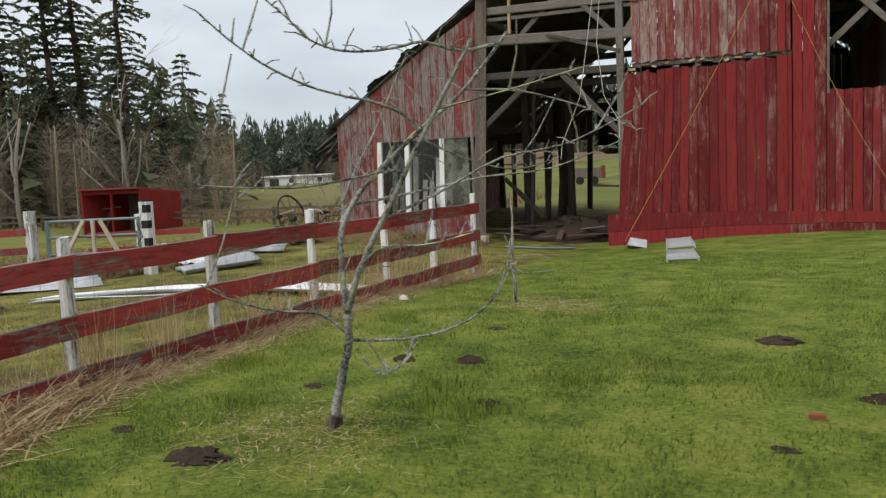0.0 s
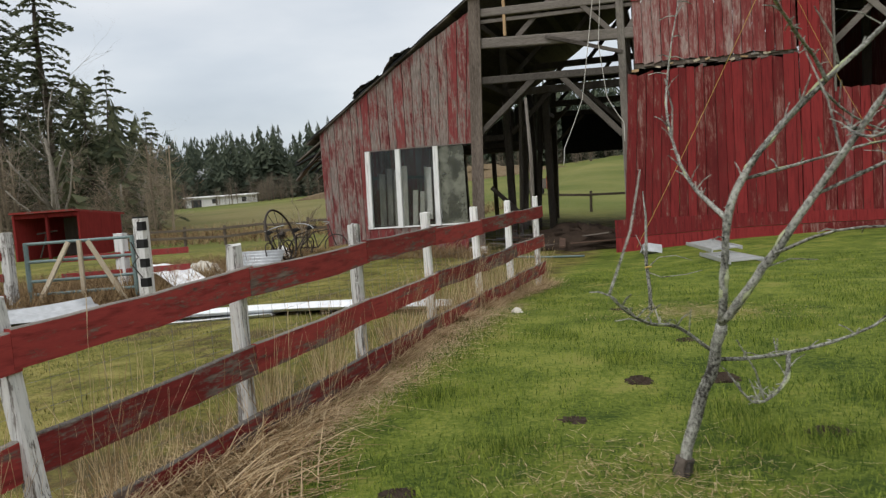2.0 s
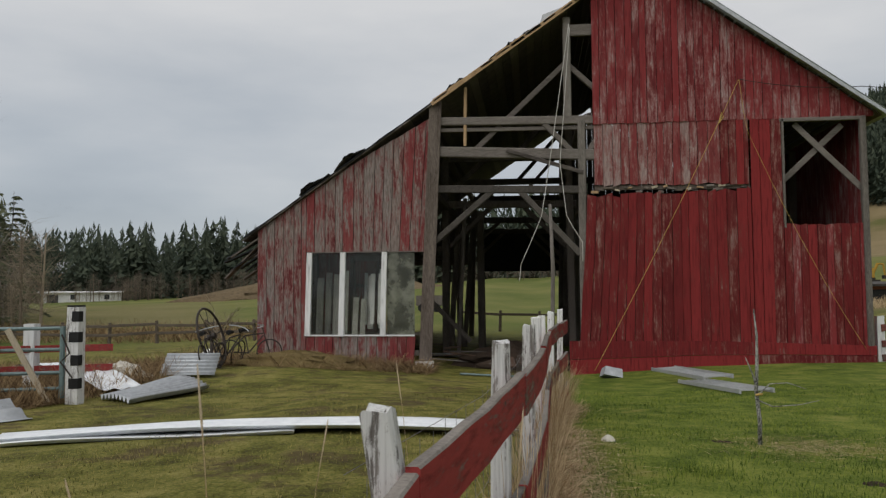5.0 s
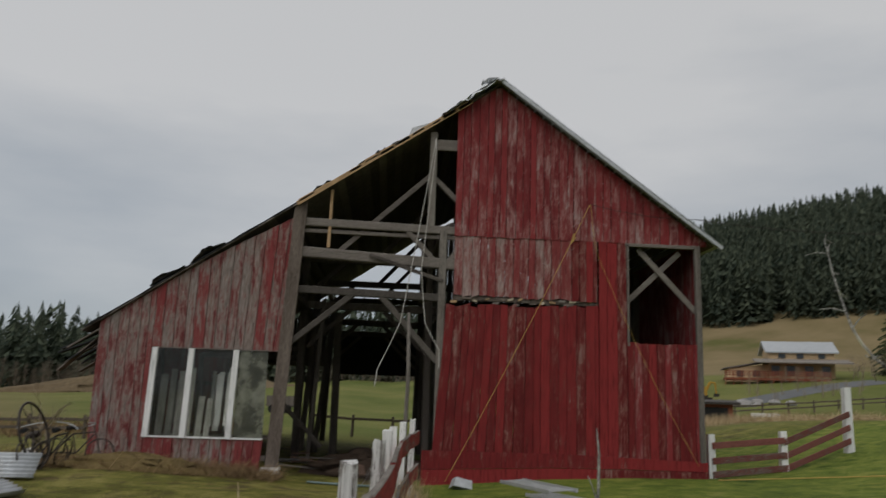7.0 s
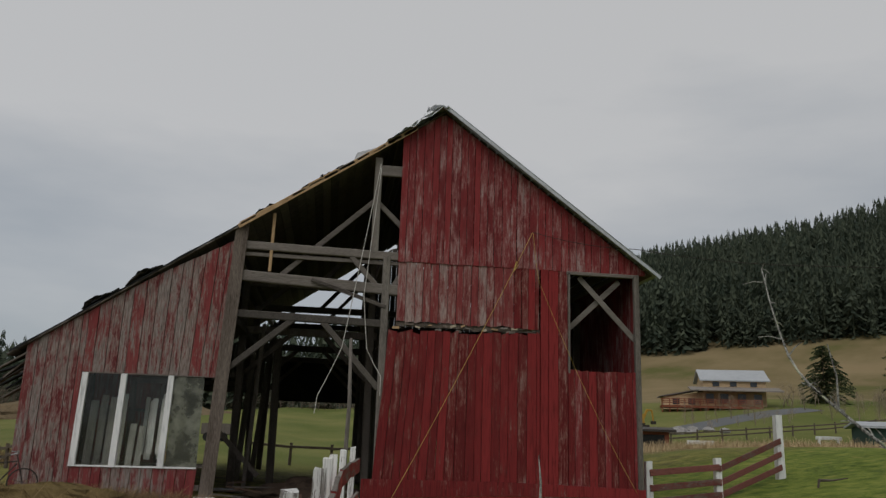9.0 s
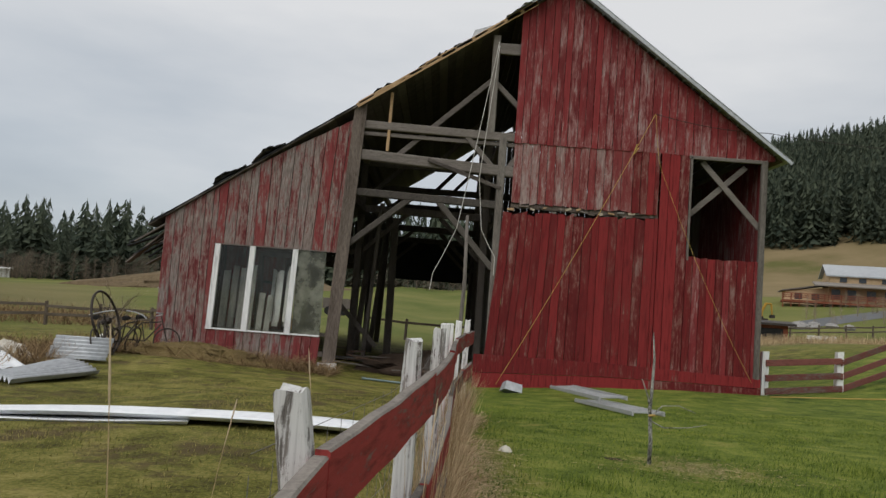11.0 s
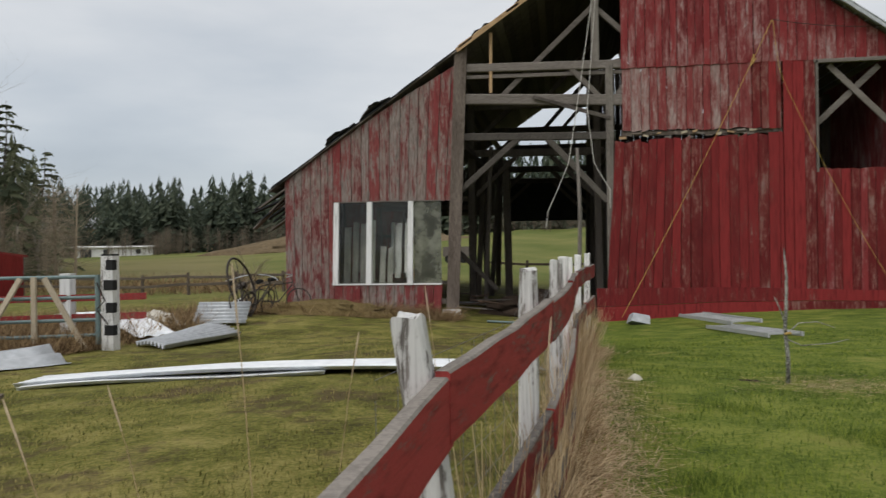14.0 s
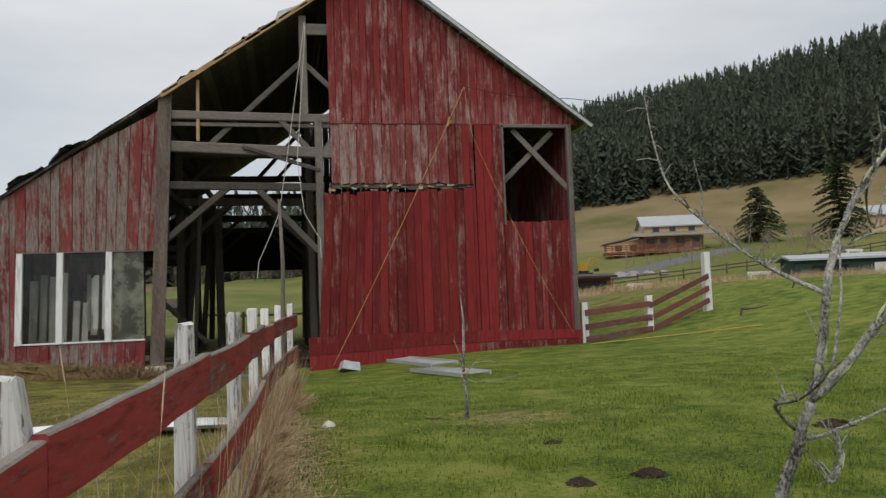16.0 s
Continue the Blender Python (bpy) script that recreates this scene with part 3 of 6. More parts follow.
def corrugated(p0, along, across, length, width, waves, amp, mat, name, parent, bend=None, thick=0.004, label=""):
    """A wavy sheet: length runs along the ribs, width across them."""
    along, across, p0 = Vector(along).normalized(), Vector(across).normalized(), Vector(p0)
    up = along.cross(across).normalized()
    if up.z < 0:
        up = -up
    n, k = waves * 6, 1 if bend is None else 14
    g = Geo()
    for s in (0, 1):
        for j in range(k + 1):
            for i in range(n + 1):
                u, t = i / n, j / k
                q = p0 + along * (length * t) + across * (width * u) + up * (amp * math.cos(2 * math.pi * waves * u) - s * thick)
                if bend:
                    q = q + bend(t, u, up, along, across)
                g.v.append(tuple(q))
    m, size = n + 1, (n + 1) * (k + 1)
    for j in range(k):
        for i in range(n):
            a = j * m + i
            g.f += [(a, a + 1, a + m + 1, a + m), (size + a, size + a + m, size + a + m + 1, size + a + 1)]
    for i in range(n):
        a, b = i, k * m + i
        g.f += [(a, size + a, size + a + 1, a + 1), (b, b + 1, size + b + 1, size + b)]
    for j in range(k):
        a, b = j * m, j * m + n
        g.f += [(a, a + m, size + a + m, size + a), (b, size + b, size + b + m, b + m)]
    if parent is None:
        return g
    return part(name, g, mat, parent, label, True)


slope_r = Vector((EAVE_R[0] - APEX[0], 0, EAVE_R[1] - APEX[1])).normalized()
len_r = math.hypot(EAVE_R[0] - APEX[0], EAVE_R[1] - APEX[1]) + 0.32
for i in range(19):
    corrugated((APEX[0], WALL_Y - 0.38 + 0.9 * i, APEX[1] + 0.08 + 0.008 * (i % 2)), slope_r, (0, 1, 0), len_r, 0.95, 9, 0.012, M_METAL, "roof_sheet", metal)
part("verge_board", Geo().beam((APEX[0], WALL_Y - 0.36, APEX[1] + 0.01), (EAVE_R[0] + 0.26, WALL_Y - 0.36, EAVE_R[1] - 0.19 + 0.01), 0.03, 0.09), M_METAL, barn, "pale metal verge trim")
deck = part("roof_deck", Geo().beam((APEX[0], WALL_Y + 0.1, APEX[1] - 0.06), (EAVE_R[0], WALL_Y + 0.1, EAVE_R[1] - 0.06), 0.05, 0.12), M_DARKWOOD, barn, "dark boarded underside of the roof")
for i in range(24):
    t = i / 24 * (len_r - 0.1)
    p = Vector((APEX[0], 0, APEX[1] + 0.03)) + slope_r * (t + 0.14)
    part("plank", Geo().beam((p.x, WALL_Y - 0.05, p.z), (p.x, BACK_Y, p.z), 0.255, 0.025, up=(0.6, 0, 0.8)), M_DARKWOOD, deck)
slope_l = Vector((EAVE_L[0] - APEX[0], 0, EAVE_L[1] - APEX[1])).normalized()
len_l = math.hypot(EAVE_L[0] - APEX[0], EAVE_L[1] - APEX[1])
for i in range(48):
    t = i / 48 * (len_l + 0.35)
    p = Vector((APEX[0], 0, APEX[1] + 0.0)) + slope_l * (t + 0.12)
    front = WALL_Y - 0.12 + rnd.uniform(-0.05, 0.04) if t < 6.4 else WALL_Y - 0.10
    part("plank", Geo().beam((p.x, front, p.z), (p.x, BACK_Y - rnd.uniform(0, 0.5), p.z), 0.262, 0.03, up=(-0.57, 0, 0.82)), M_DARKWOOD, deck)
edge = Geo()
a, b = Vector((APEX[0], WALL_Y - 0.21, APEX[1])) + slope_l * 1.0, Vector((APEX[0], WALL_Y - 0.21, APEX[1])) + slope_l * 6.6
edge.beam(a + Vector((0, 0.0, -0.03)), b + Vector((0, 0.0, -0.03)), 0.03, 0.12)
torn = part("torn_edge", edge, M_FRESHWOOD, barn, "freshly split tan roof edge boards")
for i in range(11):
    p = a.lerp(b, (i + rnd.uniform(0.0, 0.12)) / 11)
    q = a.lerp(b, (i + rnd.uniform(0.8, 1.0)) / 11)
    o = rnd.uniform(-0.03, 0.025)
    part("splinter", Geo().beam(p + Vector((0, 0, o)), q + Vector((0, 0, o + rnd.uniform(-0.025, 0.025))), 0.03, rnd.uniform(0.05, 0.12)), M_FRESHWOOD if i % 4 else M_GREYX, torn)
g = Geo()
N_FELT = 40
for i in range(N_FELT + 1):
    p = Vector((APEX[0], 0, APEX[1] + 0.02)) + slope_l * (1.5 + (len_l - 1.25) * i / N_FELT)
    f = WALL_Y - 0.12 + rnd.uniform(-0.05, 0.03)
    lift = rnd.uniform(0, 0.02)
    g.v += [(p.x, f, p.z), (p.x, BACK_Y, p.z), (p.x, BACK_Y, p.z + 0.03), (p.x, f, p.z + 0.025 + lift)]
for i in range(N_FELT):
    for j in range(4):
        g.f.append((4 * i + j, 4 * i + (j + 1) % 4, 4 * i + 4 + (j + 1) % 4, 4 * i + 4 + j))
g.f += [(0, 1, 2, 3), tuple(4 * N_FELT + j for j in (3, 2, 1, 0))]
part("roofing_felt", g, M_TAR, barn, "torn black roofing felt")


def torn_sheet(name, mat, label, profile, d0, d1, seed, crumple=0.03, thick=0.014, rows=6, parent=None, front=1.0):
    """A torn piece of roofing: profile gives its lift over the slope at each x; it tapers off towards the rear."""
    r = random.Random(seed)
    g = Geo()
    xs = [a for a, _ in profile]
    cols = 3 * (len(xs) - 1)
    for s in (0, 1):
        r.seed(seed)
        for j in range(rows + 1):
            for i in range(cols + 1):
                f = i / 3
                k = min(int(f), len(xs) - 2)
                u = f - k
                x = xs[k] + (xs[k + 1] - xs[k]) * u
                h = profile[k][1] + (profile[k + 1][1] - profile[k][1]) * u
                y = d0 + (d1 - d0) * j / rows
                if j in (0, rows):
                    y += r.uniform(-0.10, 0.10)
                h = h * (1 - 0.35 * j / rows) * min(1.0, front + 0.5 * j) + r.uniform(-crumple, crumple) * (1 if h > 0.05 else 0.3)
                g.v.append((x + r.uniform(-crumple, crumple) * 0.6, WALL_Y + y, roof_z(x) + 0.05 + h + s * thick))
    w = cols + 1
    top = w * (rows + 1)
    for j in range(rows):
        for i in range(cols):
            a = j * w + i
            g.f += [(a, a + w, a + w + 1, a + 1), (top + a, top + a + 1, top + a + w + 1, top + a + w)]
    for i in range(cols):
        e = rows * w + i
        g.f += [(i, i + 1, top + i + 1, top + i), (e, top + e, top + e + 1, e + 1)]
    for j in range(rows):
        a, e = j * w, j * w + cols
        g.f += [(a, top + a, top + a + w, a + w), (e, e + w, top + e + w, top + e)]
    return part(name, g, mat, parent or barn, label)


for k in range(3):
    torn_sheet("felt_flap", M_TAR if k != 1 else M_SHADEWOOD, "lifted black roofing felt on broken boards", [(-9.12 - 0.05 * k, 0.01), (-9.35, 0.06 + 0.02 * k), (-9.62, 0.17 - 0.045 * k), (-9.74, 0.13 - 0.045 * k), (-9.98, 0.02)], -0.2 + 0.06 * k, 0.9, 11 + k, 0.016, 0.02)
    torn_sheet("felt_flap", M_TAR if k != 1 else M_SHADEWOOD, "lifted black roofing felt on broken boards", [(-10.1 - 0.06 * k, 0.01), (-10.4, 0.07 - 0.01 * k), (-10.74, 0.19 - 0.055 * k), (-10.84, 0.15 - 0.05 * k), (-10.92, 0.01)], -0.2 + 0.05 * k, 0.8, 21 + k, 0.014, 0.02)
torn_sheet("metal_flap", M_METALW, "crumpled pale metal ridge sheet", [(-1.80, 0.02), (-2.05, 0.17), (-2.36, 0.30), (-2.6, 0.20), (-2.85, 0.17), (-3.15, 0.10), (-3.5, 0.02)], -0.42, 0.9, 31, 0.05, 0.006, 8, None, 0.05)
torn_sheet("metal_flap", M_METAL, "dented grey metal ridge sheet", [(-1.8, 0.02), (-2.15, 0.13), (-2.6, 0.10), (-3.0, 0.05), (-3.3, 0.01)], -0.36, 0.5, 32, 0.035, 0.006)
torn_sheet("ridge_strip", M_ALU, "loose grey metal ridge strip", [(-1.72, -0.02), (-1.95, 0.16), (-2.2, 0.32), (-2.4, 0.34)], -0.24, -0.10, 33, 0.01, 0.02, 2)
part("roof_plate", Geo().hexa([(-4.40, WALL_Y - 0.15, roof_z(-4.40) + 0.02), (-3.72, WALL_Y - 0.2, roof_z(-3.72) + 0.02), (-3.70, WALL_Y + 0.7, roof_z(-3.70) + 0.02), (-4.38, WALL_Y + 0.7, roof_z(-4.38) + 0.02), (-4.30, WALL_Y - 0.15, 8.98), (-3.74, WALL_Y - 0.2, 9.16), (-3.72, WALL_Y + 0.7, 9.20), (-4.26, WALL_Y + 0.7, 9.04)]), M_ALU, barn, "flat grey metal plate folded up on the roof edge")
for k, x in enumerate((-4.75, -5.05, -5.2, -5.6, -6.55, -6.75)):
    torn_sheet("felt_scrap", M_TAR, "", [(x + 0.12, 0.0), (x, 0.05 + 0.02 * (k % 3)), (x - 0.14, 0.01)], -0.16, 0.3, 40 + k, 0.02, 0.015, 2)
broken = part("fallen_eave", Geo().beam((-11.9, WALL_Y + 0.6, 3.1), (-13.1, WALL_Y + 0.5, 2.25), 0.16, 0.04), M_DARKWOOD, barn, "broken dark boards hanging off the eave")
for i in range(15):
    y = WALL_Y + 0.1 + 0.2 * i
    dz, dx = rnd.uniform(0.5, 1.15), rnd.uniform(0.75, 1.45)
    part("broken_board", Geo().beam((-12.1, y, 3.18 - 0.03 * i), (-12.1 - dx, y + rnd.uniform(-0.3, 0.3), 3.18 - dz), rnd.uniform(0.14, 0.26), 0.04), rnd.choice([M_DARKWOOD, M_TAR, M_SHADEWOOD]), broken)
for i in range(22):
    x = -2.95 + 0.18 * i + rnd.uniform(-0.08, 0.08)
    z = 4.22 + rnd.uniform(-0.03, 0.12)
    d = Vector((rnd.uniform(0.04, 0.13), 0, rnd.uniform(-0.035, 0.035)))
    p = Vector((x, WALL_Y + rnd.uniform(0.0, 0.05), z))
    part("splinter", Geo().beam(p - d, p + d, rnd.uniform(0.02, 0.04), rnd.uniform(0.02, 0.07)), (M_FRESHWOOD, M_GREY, M_BROWNGREY, M_PALEWOOD, M_DARKWOOD)[i % 5], doors, "split raw wood end")
part("ledger", Geo().beam((-3.0, WALL_Y + 0.075, 4.33), (0.95, WALL_Y + 0.075, 4.30), 0.03, 0.12), M_BROWNGREY, doors, "rough brown ledger in the gap")

# frame
def timber(name, a, b, w=0.18, h=0.18, mat=None, label="", up=(0, 0, 1)):
    return part(name, Geo().beam(a, b, w, h, up), mat or M_GREY, barn, label)


FY = WALL_Y + 0.12
timber("tie_beam", (-7.35, FY, 6.24), (-2.9, FY, 6.16), 0.16, 0.22, M_GREYX, "grey weathered cross beam")
timber("tie_beam", (-7.3, FY + 0.02, 6.0), (-2.9, FY + 0.02, 5.96), 0.10, 0.10, M_GREYX)
timber("tie_beam", (-7.35, FY, 5.42), (-2.95, FY, 5.22), 0.18, 0.28, M_GREYX, "grey weathered cross beam")
timber("tie_beam", (-7.4, FY, 4.40), (-3.2, FY, 4.30), 0.16, 0.20, M_SHADEWOOD, "grey weathered cross beam")
timber("king_post", (-3.67, FY, 6.25), (-3.67, FY, 8.95), 0.20, 0.16, M_GREY, "grey upright post under the roof", (0, 1, 0))
timber("collar", (-3.67, FY, 8.6), (-3.0, FY, 8.6), 0.12, 0.30, M_GREYX)
timber("brace", (-6.1, FY + 0.1, 5.5), (-3.7, FY + 0.1, 7.75), 0.12, 0.14, M_GREYX, "diagonal grey brace")
timber("brace", (-3.6, FY + 0.1, 7.65), (-2.7, FY + 0.1, 6.8), 0.12, 0.14, M_GREYX, "diagonal grey brace")
timber("stud", (-6.42, FY - 0.02, 5.55), (-6.40, FY - 0.02, 7.15), 0.08, 0.10, M_FRESHWOOD, "short tan new stud", (0, 1, 0))
timber("door_post", (-3.32, FY, -0.5), (-3.32, FY, 6.15), 0.20, 0.20, M_GREY, "grey door post", (0, 1, 0))
timber("brace", (-4.3, FY, 6.1), (-3.35, FY, 5.1), 0.12, 0.14, M_GREYX, "diagonal grey brace")
timber("brace", (-2.6, FY + 0.05, 6.1), (-3.3, FY + 0.05, 5.1), 0.12, 0.14, M_GREYX, "diagonal grey brace")
# Set at the front, so their dim look comes from the shade-darkened timber.
timber("brace", (-7.35, FY, 2.9), (-5.6, FY, 4.4), 0.14, 0.16, M_SHADEWOOD, "diagonal grey brace")
timber("brace", (-5.0, FY, 4.35), (-3.4, FY, 2.6), 0.14, 0.16, M_SHADEWOOD, "diagonal grey brace")
timber("broken_plank", (-5.3, FY - 0.16, 5.38), (-3.3, FY - 0.1, 4.75), 0.05, 0.10, M_GREYX, "snapped grey-tan plank")
timber("window_stud", (3.72, WALL_Y, 0.2), (3.72, WALL_Y, 6.0), 0.15, 0.15, M_GREY, "", (0, 1, 0))
timber("window_stud", (1.77, WALL_Y + 0.03, 3.2), (1.77, WALL_Y + 0.03, 6.0), 0.06, 0.12, M_GREY, "", (0, 1, 0))
timber("window_head", (1.7, WALL_Y + 0.03, 5.98), (3.8, WALL_Y + 0.03, 5.98), 0.12, 0.10, M_GREYX)
timber("cross_brace", (2.1, WALL_Y + 0.16, 5.9), (3.72, WALL_Y + 0.16, 4.2), 0.05, 0.15, M_GREYX, "grey cross brace in the loft opening")
timber("cross_brace", (3.3, WALL_Y + 0.22, 5.85), (1.72, WALL_Y + 0.22, 4.35), 0.05, 0.15, M_GREYX, "grey cross brace in the loft opening")
for k, y in enumerate((27.6, 33.2, 38.7)):
    for x, top in ((-7.5, 6.2), (-3.3, 9.2), (3.6, 6.1), (-12.0, 3.2)):
        timber("bent_post", (x + rnd.uniform(-0.1, 0.1), y, ground_z(x, y) - 0.2), (x + rnd.uniform(-0.2, 0.2), y, top), 0.24, 0.24, M_DARKWOOD, "", (0, 1, 0))
    timber("bent_beam", (-7.6, y, 4.6), (-3.2, y, 4.55), 0.2, 0.24, M_DARKWOOD)
    timber("bent_beam", (-7.6, y, 6.15), (3.6, y, 6.15), 0.2, 0.24, M_DARKWOOD)
    timber("bent_beam", (-12.0, y, 3.1), (-7.5, y, 3.1), 0.2, 0.2, M_DARKWOOD)
    for a, b in (((-7.4, 3.2), (-6.0, 4.5)), ((-3.4, 3.0), (-4.9, 4.45)), ((-7.4, 5.0), (-6.2, 6.1)), ((-3.4, 8.2), (-5.2, 6.2))):
        timber("bent_brace", (a[0], y, a[1]), (b[0], y, b[1]), 0.12, 0.15, M_DARKWOOD)
for x, z in ((-7.5, 6.2), (-3.3, 6.2), (-7.5, 4.5)):
    timber("plate", (x, WALL_Y + 0.3, z), (x, BACK_Y - 0.2, z), 0.2, 0.2, M_DARKWOOD)
for xb, xt, y, w in ((-7.75, -7.45, 31, 0.2), (-7.25, -6.85, 31, 0.18), (-6.5, -6.55, 30, 0.26), (-7.0, -6.75, 26, 0.12), (-3.35, -3.35, 35, 0.3)):
    timber("inner_post", (xb, y, ground_z(xb, y) - 0.2), (xt, y, 4.6), w, w, M_DARKWOOD, "", (0, 1, 0))
timber("inner_brace", (-7.9, 26, 1.4), (-6.6, 26, 0.1), 0.1, 0.14, M_DARKWOOD)
side_r = part("side_wall", Geo().beam((3.78, WALL_Y + 0.1, 3.0), (3.78, BACK_Y, 3.0), 0.06, 0.12), M_DARKWOOD, barn, "dark boarded long side wall")
for i in range(56):
    y = WALL_Y + 0.06 + 0.3 * i
    part("board", Geo().box(3.80, 3.83, y, y + 0.292, ground_z(3.8, y) - 0.1, roof_z(3.83) - 0.02), M_RED_WORN, side_r)
side_l = part("side_wall", Geo().beam((-12.1, WALL_Y + 0.1, 2.0), (-12.1, BACK_Y, 2.0), 0.06, 0.12), M_DARKWOOD, barn, "weathered low side wall")
for i in range(56):
    y = WALL_Y + 0.06 + 0.3 * i
    part("board", Geo().box(-12.17, -12.14, y, y + 0.29, ground_z(-12, y) - 0.1, roof_z(-12.16) - 0.05), M_RED_BARE, side_l)
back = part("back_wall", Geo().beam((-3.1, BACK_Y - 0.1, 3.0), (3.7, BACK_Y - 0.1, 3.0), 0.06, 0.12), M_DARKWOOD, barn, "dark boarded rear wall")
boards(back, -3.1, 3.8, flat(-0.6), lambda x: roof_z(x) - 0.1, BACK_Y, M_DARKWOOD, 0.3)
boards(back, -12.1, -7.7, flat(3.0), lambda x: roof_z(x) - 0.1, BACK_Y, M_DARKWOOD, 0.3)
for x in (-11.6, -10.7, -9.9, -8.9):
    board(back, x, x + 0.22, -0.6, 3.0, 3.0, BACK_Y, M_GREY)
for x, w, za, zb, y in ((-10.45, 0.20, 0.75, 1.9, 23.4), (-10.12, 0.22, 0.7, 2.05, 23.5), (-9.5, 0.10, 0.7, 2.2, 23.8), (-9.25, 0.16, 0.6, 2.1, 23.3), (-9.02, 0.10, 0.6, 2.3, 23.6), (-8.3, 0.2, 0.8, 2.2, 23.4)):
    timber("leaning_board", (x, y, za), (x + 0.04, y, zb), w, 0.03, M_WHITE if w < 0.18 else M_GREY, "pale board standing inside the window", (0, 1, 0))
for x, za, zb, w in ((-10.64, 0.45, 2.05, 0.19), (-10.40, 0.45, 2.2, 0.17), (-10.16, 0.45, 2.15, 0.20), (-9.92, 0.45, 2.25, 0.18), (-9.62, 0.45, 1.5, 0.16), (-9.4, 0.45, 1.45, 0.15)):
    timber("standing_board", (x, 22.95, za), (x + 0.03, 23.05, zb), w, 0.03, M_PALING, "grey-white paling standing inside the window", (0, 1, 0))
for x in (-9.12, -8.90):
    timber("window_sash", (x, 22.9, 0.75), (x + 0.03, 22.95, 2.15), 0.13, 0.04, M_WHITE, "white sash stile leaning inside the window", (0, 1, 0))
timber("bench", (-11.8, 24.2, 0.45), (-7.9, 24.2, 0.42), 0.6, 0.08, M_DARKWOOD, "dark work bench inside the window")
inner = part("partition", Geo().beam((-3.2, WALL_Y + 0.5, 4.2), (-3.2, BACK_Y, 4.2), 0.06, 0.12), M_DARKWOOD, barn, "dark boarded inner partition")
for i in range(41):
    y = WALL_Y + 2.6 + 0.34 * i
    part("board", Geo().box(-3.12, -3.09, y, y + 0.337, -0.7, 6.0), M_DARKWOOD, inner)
# Thin black box just inside the rear end, above the field view.
part("hanging_tarp", Geo().box(-7.1, -3.0, BACK_Y - 0.35, BACK_Y - 0.3, 2.68, 4.5), M_TAR, barn, "flat black panel across the far opening")


# ---- red and white fence ----
fence = thing("fence", (-4.9, 3.0, 0.1), "red three-rail wooden fence with peeling white posts", "fence")
TOPS = [1.05, 1.10, 1.16, 1.25, 1.32, 1.335, 1.325, 1.30, 1.315, 1.325]
for (x, y), top in zip(FENCE_LINE, TOPS):
    z = ground_z(x, y) - 0.1
    w, dx = 0.043, rnd.uniform(-0.03, 0.03) + (0.16 if abs(y - 3.14) < 0.1 else 0)
    g = Geo()
    hs = [z, z + 0.5, top - 0.3, top - 0.012]
    for k, h in enumerate(hs):
        t = (h - z) / (top - z)
        ww = w * (1 - 0.08 * t) + rnd.uniform(-0.004, 0.004)
        cx = x + dx * (1 - t)
        hh = [h + (rnd.uniform(-0.020, 0.008) if k == 3 else 0) for _ in range(8)]
        for j, (i1, i2) in enumerate(((-1, -.75), (-.75, -1), (.75, -1), (1, -.75), (1, .75), (.75, 1), (-.75, 1), (-1, .75))):
            g.v.append((cx + i1 * ww, y + i2 * ww, hh[j]))
    for k in range(3):
        for j in range(8):
            a, b = k * 8 + j, k * 8 + (j + 1) % 8
            g.f.append((a, b, b + 8, a + 8))
    g.v.append((x, y, top - 0.02))
    g.f += [(24 + j, 24 + (j + 1) % 8, 32) for j in range(8)]
    part("post", g, M_POST, fence, "white paint peeling off grey wood")


def rail(p, q, drop, tall, mat, parent=None, off=0.070, name="rail", thick=0.036):
    n = 6
    g = Geo()
    for k in range(n + 1):
        t = k / n
        x, y = p[0] + (q[0] - p[0]) * t + off, p[1] + (q[1] - p[1]) * t
        zt = p[2] + (q[2] - p[2]) * t - drop - 0.012 * math.sin(math.pi * t) + rnd.uniform(-0.004, 0.004)
        zb = zt - tall + rnd.uniform(-0.006, 0.006)
        g.v += [(x, y, zb), (x + thick, y, zb), (x + thick, y, zt - 0.006), (x + thick - 0.006, y, zt), (x, y, zt)]
    for k in range(n):
        a = 5 * k
        for j in range(5):
            g.f.append((a + j, a + (j + 1) % 5, a + 5 + (j + 1) % 5, a + 5 + j))
    g.f += [(0, 1, 2, 3, 4), tuple(5 * n + j for j in (4, 3, 2, 1, 0))]
    ob = part(name, g, mat, parent or fence)
    ob.data.materials.append(M_GREY)
    for i, f in enumerate(ob.data.polygons):
        f.material_index = 1 if i < 5 * n and i % 5 in (2, 3) else 0
    return ob


P3 = [(x, y, t) for (x, y), t in zip(FENCE_LINE, TOPS)]
for i, (p, q) in enumerate(zip(P3, P3[1:])):
    for drop in (0.155, 0.615, 1.035):
        rail((p[0], p[1] - 0.02, p[2]), (q[0], q[1] + 0.02, q[2]), drop + rnd.uniform(-0.012, 0.012), 0.175, M_RAIL)
g = Geo()
for (p, q) in zip(P3[3:], P3[4:]):
    n = max(2, int((q[1] - p[1]) / 0.15))
    for k in range(n):
        t = k / n
        x, y = p[0] + (q[0] - p[0]) * t - 0.08, p[1] + (q[1] - p[1]) * t
        g.beam((x, y, ground_z(x, y) + 0.02), (x, y, p[2] + (q[2] - p[2]) * t - 0.22), 0.0017, 0.0017)
    for h in range(8):
        g.beam((p[0] - 0.08, p[1], ground_z(p[0], p[1]) + 0.06 + 0.13 * h), (q[0] - 0.08, q[1], ground_z(q[0], q[1]) + 0.06 + 0.13 * h), 0.0017, 0.0017)
tagged(part("wire_mesh", g, M_WIRE, fence, "thin square wire netting"), kind="stuff")


